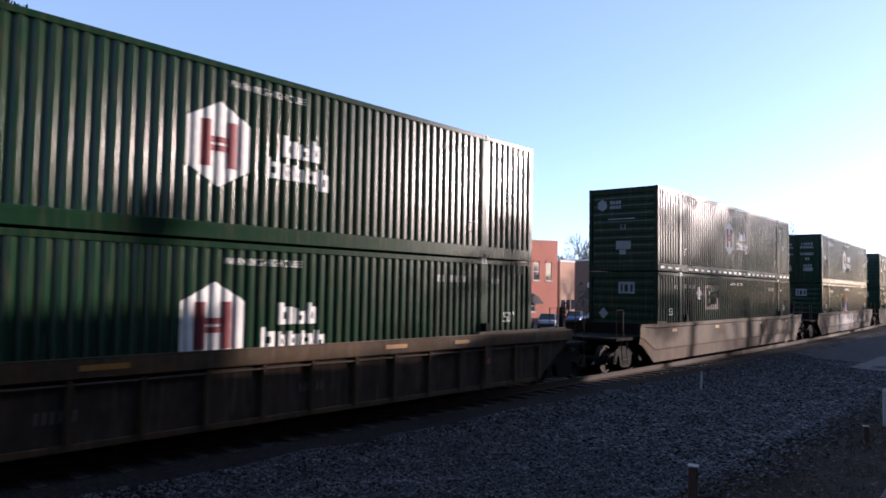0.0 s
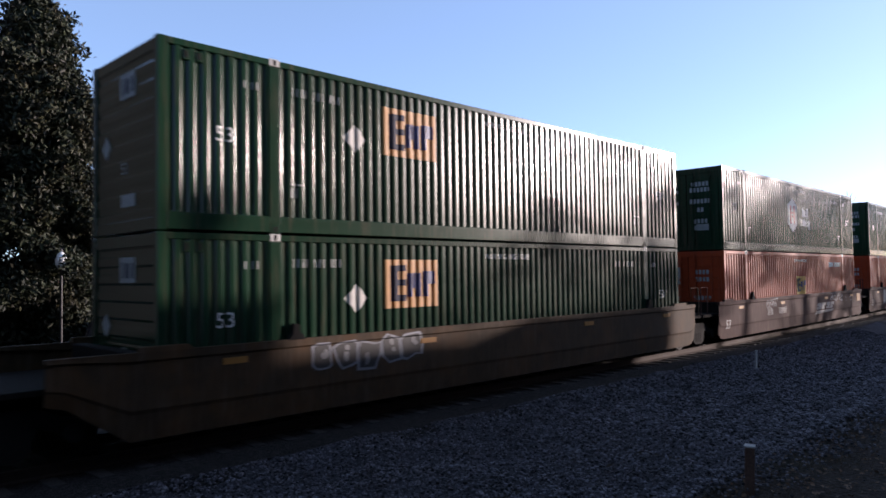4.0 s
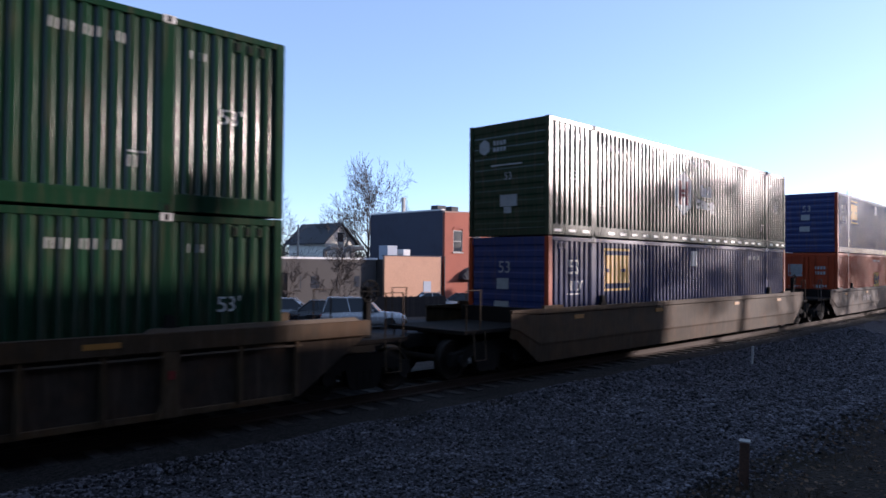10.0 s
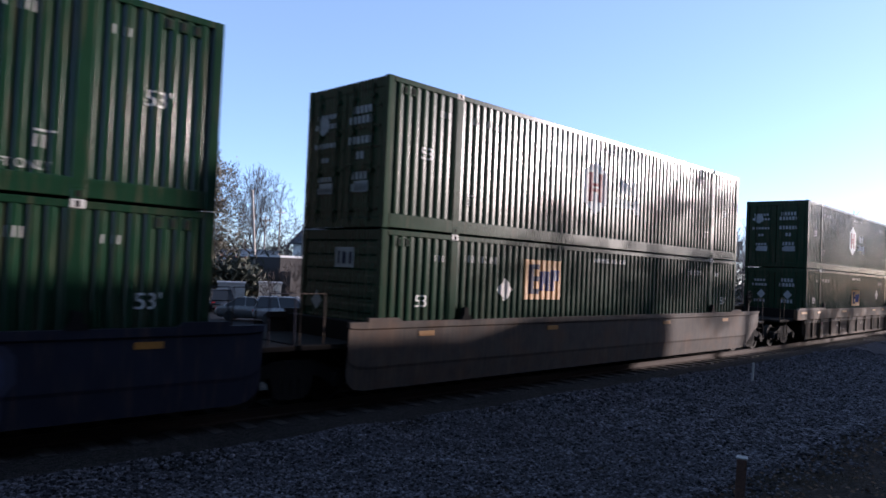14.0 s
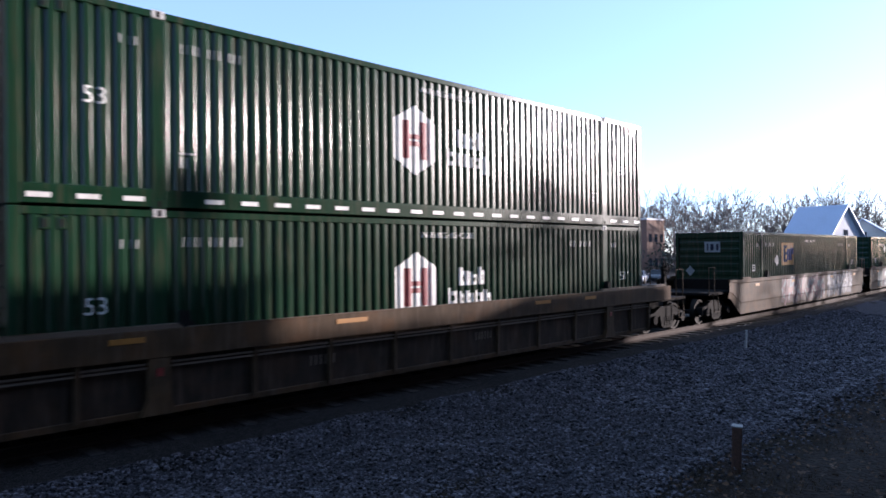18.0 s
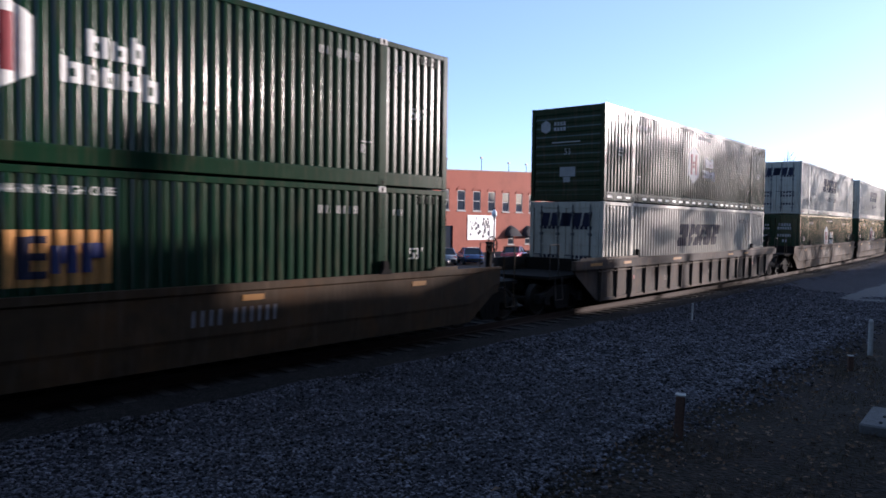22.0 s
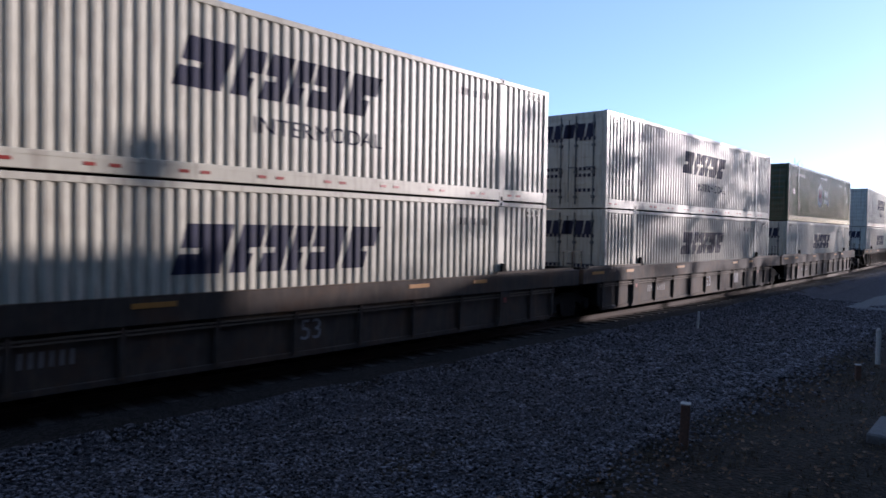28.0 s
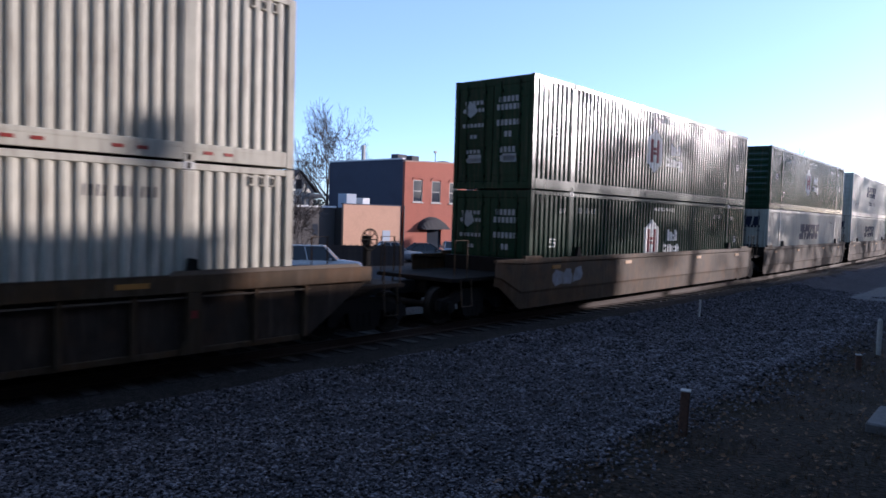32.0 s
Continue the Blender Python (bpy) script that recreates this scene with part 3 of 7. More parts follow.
def end_front(box_, kind, paintm, postm):
    """The closed end: a plate with lying ribs, and its markings."""
    bm = bmesh.new()
    zs, n = [], 9
    for i in range(n):
        z = 0.2 + i * (2.5 / n)
        w = 2.5 / n
        zs += [(z, 0.0), (z + 0.42 * w, 0.0), (z + 0.56 * w, 0.009), (z + 0.86 * w, 0.009)]
    zs.append((2.7, 0.0))
    lo = [bm.verts.new((0.03 + d, -1.14, z)) for z, d in zs]
    hi = [bm.verts.new((0.03 + d, 1.14, z)) for z, d in zs]
    for i in range(len(zs) - 1):
        bm.faces.new((lo[i], lo[i + 1], hi[i + 1], hi[i]))
    box(0.07, 0.09, -1.14, 1.14, 0.2, 2.7, bm)
    part("end_panel", bm, paintm, box_)
    bm = bmesh.new()

    def plate(y0, y1, z0, z1, mat=0):      # y runs to the left as seen from outside
        f = bm.faces.new([bm.verts.new((0.024 - 0.002 * mat, y, z)) for y, z in ((y0, z0), (y0, z1), (y1, z1), (y1, z0))])
        f.material_index = mat
        return f
    if kind == "hub":
        y, z, w, h = 0.78, 2.32, 0.34, 0.42
        f = bm.faces.new([bm.verts.new((0.024, y + a, z + b)) for a, b in ((0, h / 2), (w / 2, h / 4), (w / 2, -h / 4), (0, -h / 2), (-w / 2, -h / 4), (-w / 2, h / 4))])
        for k in range(4):
            plate(0.40 - k * 0.11, 0.48 - k * 0.11, 2.34, 2.46)
            plate(0.40 - k * 0.11, 0.48 - k * 0.11, 2.18, 2.29)
        plate(-0.45, 0.55, 1.80, 1.84)
        end_words(box_, "53", 0.26, 0.12, 1.44)
        plate(-0.30, 0.25, 0.75, 1.05)
        plate(-0.12, 0.12, 0.58, 0.74)
    elif kind == "emp":
        plate(-0.45, 0.15, 2.15, 2.55)
        plate(0.0, 0.06, 2.22, 2.48, 1)
        plate(-0.20, -0.08, 2.22, 2.46, 1)
        plate(-0.38, -0.30, 2.22, 2.46, 1)
        for s in (1,):
            f = bm.faces.new([bm.verts.new((0.024, 0.72 + a, 1.45 + b)) for a, b in ((0, 0.2), (0.18, 0), (0, -0.2), (-0.18, 0))])
        end_words(box_, "53", 0.26, 0.10, 0.95)
        plate(-0.45, 0.10, 0.42, 0.62)
    elif kind == "blue":
        end_words(box_, "53", 0.42, 0.30, 2.0)
        plate(-0.05, 0.34, 1.58, 1.86)
        plate(-0.05, 0.42, 1.02, 1.28)
    elif kind == "white":
        for k in range(4):
            plate(0.40 - k * 0.16, 0.53 - k * 0.16, 2.38, 2.52, 1)
        plate(0.0, 0.35, 1.30, 1.55, 1)
        plate(0.0, 0.32, 0.45, 0.6, 1)
    if bm.faces:
        for f in bm.faces:
            f.normal_update()
            if f.normal.x > 0:
                f.normal_flip()
        part("end_markings", bm, [DULL_MARK if kind != "white" else NAVY_MARK, NAVY_MARK], box_)["kind"] = "stuff"
    else:
        bm.free()


def end_doors(box_, kind, paintm):
    """Two door leaves, each with two locking rods, cross ribs and its writing."""
    for s in (-1, 1):
        bm = box(0.03, 0.075, min(s * 0.012, s * 1.14), max(s * 0.012, s * 1.14), 0.2, 2.7, None, 0.006)
        leaf = part("door", bm, paintm, box_)
        for k in range(6):
            z = 0.34 + k * 0.40
            part("door_rib", box(0.012, 0.034, min(s * 0.07, s * 1.08), max(s * 0.07, s * 1.08), z, z + 0.05), paintm, leaf)
        for y in (0.26, 0.86):
            rb = tube([(-0.012, s * y, 0.12), (-0.012, s * y, 2.8)], 0.019, 8)
            for z in (0.35, 1.1, 1.9, 2.55):
                box(-0.035, 0.03, s * y - 0.05, s * y + 0.05, z - 0.04, z + 0.04, rb)
            box(-0.03, -0.005, s * y - 0.02, s * y + 0.24, 1.22, 1.26, rb)
            part("locking_rod", rb, ROD if kind == "white" else [paintm], leaf)
        bm = bmesh.new()

        def plate(y0, y1, z0, z1, mat=0):
            f = bm.faces.new([bm.verts.new((0.008 - 0.003 * mat, y, z)) for y, z in ((y0, z0), (y0, z1), (y1, z1), (y1, z0))])
            f.material_index = mat
        if kind == "white":
            for k in range(3):
                y = s * 0.2 + (k - 1) * 0.34 + (0.18 if s > 0 else -0.2)
                f = bm.faces.new([bm.verts.new((0.008, y + a, b)) for a, b in ((0.17, 2.14), (0.09, 2.56), (-0.18, 2.56), (-0.10, 2.14))])
            for z in (2.05, 1.15, 0.95, 0.5):
                for k in range(5):
                    y = s * 0.57 + (k - 2) * 0.15
                    plate(y - 0.05, y + 0.05, z, z + 0.10)
            ink = NAVY_MARK
        else:
            rows = {"hub": ((2.25, 5), (2.05, 6), (1.65, 6), (1.35, 2), (0.72, 4), (0.95, 4)), "orange": ((2.1, 4), (1.85, 4), (1.2, 5), (0.95, 5)),
                    "emp": ((2.3, 4), (2.1, 5), (1.4, 4), (0.8, 3))}.get(kind, ((2.2, 4),))
            for z, n in rows:
                big = 0.15 if s < 0 else 0.10
                for k in range(n):
                    y = s * 0.57 - (k - n / 2) * 0.13
                    plate(y - 0.045, y + 0.045, z, z + big)
            if kind == "hub":
                if s > 0:
                    f = bm.faces.new([bm.verts.new((0.005, 0.74 + a, 2.12 + b)) for a, b in ((0, 0.21), (0.18, 0.1), (0.18, -0.1), (0, -0.21), (-0.18, -0.1), (-0.18, 0.1))])
                plate(s * 0.57 - 0.22, s * 0.57 + 0.22, 0.70, 0.92)
            if kind == "orange" and s > 0:
                plate(0.25, 0.95, 1.75, 2.35)
            if kind == "emp":
                f = bm.faces.new([bm.verts.new((0.005, s * 0.55 + a, 1.75 + b)) for a, b in ((0, 0.2), (0.18, 0), (0, -0.2), (-0.18, 0))])
            ink = DULL_MARK
        for f in bm.faces:
            f.normal_update()
            if f.normal.x > 0:
                f.normal_flip()
        part("door_markings", bm, ink, leaf)["kind"] = "stuff"


def container(kind, doors, dashes, emp_x, dia_x, big, dia_z=1.80):
    paintm, _, postm = KINDS[kind]
    c = thing("shipping_container", "", "")
    for (a, b), nm in zip(FIELDS, ("a", "b", "c")):
        bm = side_field(a, b)
        me = mesh_of(bm, "side_panel", paintm)
        part("side_panel", me, None, c)
        far = part("side_panel", me, None, c)
        far.matrix_basis = Matrix.Translation((LONG, 0, 0)) @ Matrix.Rotation(math.pi, 4, "Z") if abs(a + b - LONG) < 0.01 else \
            Matrix.Translation((LONG, 0, 0)) @ Matrix.Rotation(math.pi, 4, "Z")
    for s in (-1, 1):
        y0, y1 = (-HALF, -HALF + 0.07) if s < 0 else (HALF - 0.07, HALF)
        part("top_rail", box(0.16, LONG - 0.16, y0, y1, TALL - 0.11, TALL - 0.005, None, 0.008), paintm, c)
        rb = box(0.16, LONG - 0.16, y0, y1, 0.02, 0.285, None, 0.008)
        ye = -HALF - 0.006 if s < 0 else HALF - 0.01
        box(0.2, LONG - 0.2, ye, ye + 0.016, 0.21, 0.25, rb)
        part("bottom_rail", rb, paintm, c)
        for x in (0.0, LONG - 0.16):
            part("corner_post", box(x, x + 0.16, min(s * (HALF - 0.13), s * HALF), max(s * (HALF - 0.13), s * HALF), 0.0, TALL, None, 0.012), postm, c)
        for x in (POST_A, POST_B):
            part("lifting_post", box(x - 0.105, x + 0.105, min(s * (HALF - 0.10), s * (HALF + 0.004)), max(s * (HALF - 0.10), s * (HALF + 0.004)), 0.14, TALL - 0.12, None, 0.01), paintm, c)
            for z0, z1 in ((-0.008, 0.135), (TALL - 0.115, TALL + 0.012)):
                bm = box(x - 0.10, x + 0.10, min(s * (HALF - 0.12), s * (HALF + 0.008)), max(s * (HALF - 0.12), s * (HALF + 0.008)), z0, z1, None, 0.012)
                zz = (z0 + z1) / 2
                box(x - 0.03, x + 0.03, min(s * HALF, s * (HALF + 0.012)), max(s * HALF, s * (HALF + 0.012)), zz - 0.045, zz + 0.045, bm, 0, 1)
                part("corner_casting", bm, [CASTING if (z0 > 1 and s < 0) else paintm, GREASY], c)
    for x in (0.45, 0.66, LONG - 0.86, LONG - 0.65, LONG - 0.44):
        bm = box(x - 0.05, x + 0.05, -FACE - 0.012, -FACE + 0.03, 2.60, 2.77, None, 0.012)
        box(x - 0.026, x + 0.026, -FACE - 0.015, -FACE, 2.63, 2.74, bm, 0, 1)
        part("vent", bm, [paintm, GREASY], c)
    part("roof", box(0.03, LONG - 0.03, -HALF + 0.06, HALF - 0.06, TALL - 0.05, TALL - 0.02), paintm, c)
    part("floor", box(0.03, LONG - 0.03, -HALF + 0.06, HALF - 0.06, 0.06, 0.16), GREASY, c)
    for x in (0.02, LONG - 0.12):
        part("end_header", box(x, x + 0.10, -HALF + 0.13, HALF - 0.13, TALL - 0.21, TALL - 0.01, None, 0.01), paintm, c)
        part("end_sill", box(x, x + 0.10, -HALF + 0.13, HALF - 0.13, 0.01, 0.20, None, 0.01), paintm, c)
    if doors:
        end_doors(c, kind, paintm)
    else:
        end_front(c, kind, paintm, postm)
    bm = box(LONG - 0.08, LONG - 0.03, -1.14, 1.14, 0.2, 2.7)
    part("end_panel", bm, paintm, c)
    # what is painted on the near side
    if kind == "hub":
        marking(c, "badge", hexagon_badge(bmesh.new(), 7.20, 1.56, 1.16, 1.40), [WHITE_MARK, MAROON_MARK], "white hexagon badge with dark red blocks")
        bm = bmesh.new()
        for x0, x1, z0, z1 in ((8.44, 8.74, 1.54, 1.92), (8.80, 9.02, 1.54, 1.82), (9.07, 9.29, 1.54, 1.92), (8.10, 8.40, 1.14, 1.50), (8.45, 8.60, 1.14, 1.42),
                               (8.65, 8.90, 1.14, 1.42), (8.95, 9.19, 1.14, 1.42), (9.24, 9.50, 1.02, 1.42)):
            w, h = x1 - x0, z1 - z0
            for a, b, d, e in ((0, 0.36, 0, 1), (0.64, 1, 0, 0.8), (0.36, 0.64, 0, 0.24), (0.36, 0.64, 0.56, 0.8)):
                flat_box(bm, x0 + a * w, x0 + b * w, z0 + d * h, z0 + e * h)
        marking(c, "word_mark", bm, WHITE_MARK)
        marking(c, "warning", letters("WARNING HIGH CUBE", 0.17, 7.33, 2.54, None, 0.9), WHITE_MARK)
        common_marks(c, WHITE_MARK)
    elif kind == "emp":
        bm = bmesh.new()
        if big == 1:
            emp_square(bm, emp_x - 0.8, emp_x + 0.8, 0.58, 2.27, 0, 1, 2)
        elif not emp_x:
            pass
        elif big in (2, 3):
            emp_square(bm, emp_x - 0.71, emp_x + 0.71, 1.28, 2.05, 0, 1, 2)
        else:
            emp_square(bm, emp_x - 0.72, emp_x + 0.72, 1.58, 2.51, 0, 1, 2)
        if big == 1 or not emp_x:
            marking(c, "lettering", letters("TOP LIFT ONLY", 0.17, 12.70, 0.33, None, 0.95), DULL_MARK)
            marking(c, "lettering", letters("TOP LIFT ONLY", 0.17, 2.27, 0.35, None, 0.95), DULL_MARK)
        if emp_x:
            inks = {3: [PEELED, GREEN_EMP, GREEN_EMP], 4: [WORN_TAN, GREEN_EMP, GREEN_EMP]}.get(big, [TAN_MARK, NAVY_MARK, BLUE_MARK])
            marking(c, "badge", bm, inks, {3: "peeled orange square badge", 4: "weathered orange square badge, almost gone"}.get(big, "faded orange square badge with dark blocks"))
        else:
            bm.free()
        if dia_x:
            bm = bmesh.new()
            flat(bm, [(dia_x, dia_z + 0.26), (dia_x - 0.27, dia_z), (dia_x, dia_z - 0.26), (dia_x + 0.27, dia_z)])
            marking(c, "diamond_sign", bm, DIAMOND, "white diamond sign")
        marking(c, "warning", letters("WARNING HIGH CUBE", 0.17, 7.27, 2.54, None, 0.9), WHITE_MARK)
        common_marks(c, WHITE_MARK)
    elif kind == "orange":
        bm = bmesh.new()
        emp_square(bm, 7.42, 8.62, 1.18, 1.93, 0, 1, 2)
        marking(c, "badge", bm, [YELLOW_MARK, BLACK_MARK, BLUE_MARK], "yellow square badge with dark blocks")
        bm = bmesh.new()
        flat_box(bm, 11.96, 12.66, 2.32, 2.52, 0, 0)
        flat_box(bm, 12.79, 13.70, 2.32, 2.52, 0, 0)
        bars(bm, 12.06, 2.35, 0.14, (4,), 1)
        bars(bm, 12.86, 2.35, 0.14, (6,), 1)
        marking(c, "number_plate", bm, [WHITE_REFLECTOR, BLACK_MARK])
        marking(c, "warning", letters("WARNING HIGH CUBE", 0.15, 7.2, 2.54), WHITE_MARK)
    elif kind == "blue":
        bm = bmesh.new()
        x0, x1, z0, z1 = 2.52, 3.9, 1.52, 2.66
        for a, b, d, e in ((x0, x1, z0, z0 + 0.06), (x0, x1, z1 - 0.06, z1), (x0, x0 + 0.06, z0 + 0.06, z1 - 0.06), (x1 - 0.06, x1, z0 + 0.06, z1 - 0.06)):
            flat_box(bm, a, b, d, e)
        block_word(bm, x0 + 0.14, x1 - 0.06, z0 + 0.2, z1 - 0.18, (1, 1.2, 1))
        marking(c, "badge", bm, YELLOW_MARK, "yellow outlined square badge")
        marking(c, "length_figure", letters("53", 0.52, 0.86, 1.98), WHITE_MARK)
        bm = letters("110\"", 0.36, 0.88, 1.56)
        flat_box(bm, 0.86, 1.38, 1.46, 1.49)
        marking(c, "height_figure", bm, WHITE_MARK)
        bm = bmesh.new()
        flat_box(bm, 7.78, 8.2, 2.2, 2.68)
        bars(bm, 2.3, 0.6, 0.16, (2,))
        bars(bm, 12.4, 2.45, 0.15, (4, 3, 3))
        marking(c, "number_marking", bm, WHITE_MARK)
    else:
        bm = bmesh.new()
        block_word(bm, 5.78, 10.05, 1.46, 2.26, (1.1, 0.62, 0.62, 0.5, 0.95, 0.95), 0.36, 0, 0.16)
        marking(c, "word_mark", bm, NAVY_MARK, "dark blue slanted word blocks")
        marking(c, "lettering", letters("INTERMODAL", 0.40, 7.2, 0.88, None, 1.20), NAVY_MARK)
        bm = bmesh.new()
        bars(bm, 2.32, 0.78, 0.2, (2,))
        bars(bm, 12.6, 2.34, 0.16, (4, 3, 3))
        bars(bm, 2.4, 2.34, 0.16, (2,))
        bars(bm, 1.3, 0.72, 0.22, (3,))
        marking(c, "number_marking", bm, NAVY_MARK)
    if dashes:
        ink = WHITE_REFLECTOR if kind == "hub" else RED_REFLECTOR
        step = 0.62
        bm = bmesh.new()
        x = 0.22
        while x < LONG - 0.4:
            if abs(x + 0.15 - POST_A) > 0.3 and abs(x + 0.15 - POST_B) > 0.3:
                if kind == "hub":
                    box(x, x + 0.30, -HALF - 0.010, -HALF - 0.001, 0.095, 0.165, bm)
                else:
                    box(x, x + 0.16, -HALF - 0.010, -HALF - 0.001, 0.12, 0.17, bm)
                    box(x + 0.36, x + 0.52, -HALF - 0.010, -HALF - 0.001, 0.12, 0.17, bm)
            x += step if kind == "hub" else 1.42
        part("reflector_strip", bm, ink, c, "row of small reflectors on the lower rail")["kind"] = "stuff"
    return c


# ---- well cars ----
SILL_TOP, SILL_LOW = 1.48, 0.22


def wheel_mesh():
    return mesh_of(lathe([(0.10, -0.09), (0.16, -0.09), (0.17, -0.03), (0.34, -0.02), (0.36, -0.06), (0.42, -0.065), (0.425, 0.055), (0.45, 0.06), (0.45, 0.085), (0.36, 0.085), (0.33, 0.03), (0.15, 0.03), (0.10, 0.06)], 24, "y"), "wheel", WHEEL_STEEL)


WHEEL = wheel_mesh()


def frame_mesh():
    """A cast side frame of a bogie, seen from the side, with its two journal ends."""
    out = [(-1.18, 0.36), (-1.15, 0.60), (-0.80, 0.66), (-0.42, 0.82), (0.42, 0.82), (0.80, 0.66), (1.15, 0.60), (1.18, 0.36), (0.78, 0.34), (0.66, 0.48), (0.44, 0.56),
           (0.36, 0.24), (0.22, 0.16), (-0.22, 0.16), (-0.36, 0.24), (-0.44, 0.56), (-0.66, 0.48), (-0.78, 0.34)]
    bm = slab(out, 0.14, "xz", -0.07)
    for s in (-1, 1):
        tmp = lathe([(0.13, -0.12), (0.13, 0.1)], 12, "y")
        for v in tmp.verts:
            v.co += Vector((s * 0.89, -0.04, 0.44))
        me = bpy.data.meshes.new("t")
        tmp.to_mesh(me)
        tmp.free()
        bm.from_mesh(me)
        bpy.data.meshes.remove(me)
    for k in range(3):
        tube([(-0.16 + k * 0.16, -0.02, 0.24), (-0.16 + k * 0.16, -0.02, 0.52)], 0.065, 8, bm)
    return mesh_of(bm, "side_frame", GREASY)


SIDE_FRAME = frame_mesh()
AXLE = mesh_of(tube([(0, -1.05, 0.44), (0, 1.05, 0.44)], 0.08, 10), "axle", WHEEL_STEEL)


def bogie(car, x):
    b = part("bogie", box(-0.18, 0.18, -1.0, 1.0, 0.46, 0.72, None, 0.03), GREASY, car, "greasy black four-wheeled bogie", (x, 0, 0))
    for s in (-1, 1):
        f = part("side_frame", SIDE_FRAME, None, b, "", (0, s * 1.0, 0))
        if s > 0:
            f.matrix_basis = Matrix.Translation((0, 1.0, 0)) @ Matrix.Rotation(math.pi, 4, "Z")
    for dx in (-0.89, 0.89):
        part("axle", AXLE, None, b, "", (dx, 0, 0))
        part("wheel", WHEEL, None, b, "", Matrix.Translation((dx, -0.78, 0.45)))
        part("wheel", WHEEL, None, b, "", Matrix.Translation((dx, 0.78, 0.45)) @ Matrix.Rotation(math.pi, 4, "Z"))
    return b


def plain_sill(joined_left, joined_right):
    """The smooth side of a well: folded plate with a top flange, its lower corners cut away at the ends."""
    bm = bmesh.new()
    prof = [(1.48, -1.395), (1.36, -1.395), (1.33, -1.365), (0.66, -1.365), (0.60, -1.348), (0.22, -1.318)]
    a, b = -0.72 if joined_left else -1.5, 17.05 if joined_right else 18.1
    stations = [(a, 0.52), (a + 0.04, 0.38), (a + 0.2, 0.26), (a + 0.45, 0.22)] if joined_left else [(a, 0.86), (a + 0.25, 0.80), (a + 0.75, 0.46), (a + 1.1, 0.22)]
    stations += [(4, 0.22), (8.07, 0.22), (12, 0.22)]
    stations += [(b - 0.45, 0.22), (b - 0.2, 0.26), (b - 0.04, 0.38), (b, 0.52)] if joined_right else [(b - 1.1, 0.22), (b - 0.75, 0.46), (b - 0.25, 0.80), (b, 0.86)]
    rows = []
    for x, low in stations:
        row = []
        for z, y in prof:
            zz = low + (z - SILL_LOW) * (SILL_TOP - low) / (SILL_TOP - SILL_LOW)
            row.append(bm.verts.new((x, y, zz)))
        for z, y in reversed(prof):
            zz = low + (z - SILL_LOW) * (SILL_TOP - low) / (SILL_TOP - SILL_LOW)
            row.append(bm.verts.new((x, y + 0.012 if z < 1.36 else -1.31, zz)))
        rows.append(row)
    n = len(rows[0])
    for a, b in zip(rows, rows[1:]):
        for k in range(n):
            bm.faces.new((a[k], b[k], b[(k + 1) % n], a[(k + 1) % n]))
    bm.faces.new(rows[0])
    bm.faces.new(rows[-1][::-1])
    bmesh.ops.recalc_face_normals(bm, faces=bm.faces)
    return bm


def flipped(me, name):
    """The same mesh for the far side."""
    bm = bmesh.new()
    bm.from_mesh(me)
    for v in bm.verts:
        v.co.y = -v.co.y
    bmesh.ops.reverse_faces(bm, faces=bm.faces)
    out = bpy.data.meshes.new(name)
    bm.to_mesh(out)
    bm.free()
    for m in me.materials:
        out.materials.append(m)
    return out


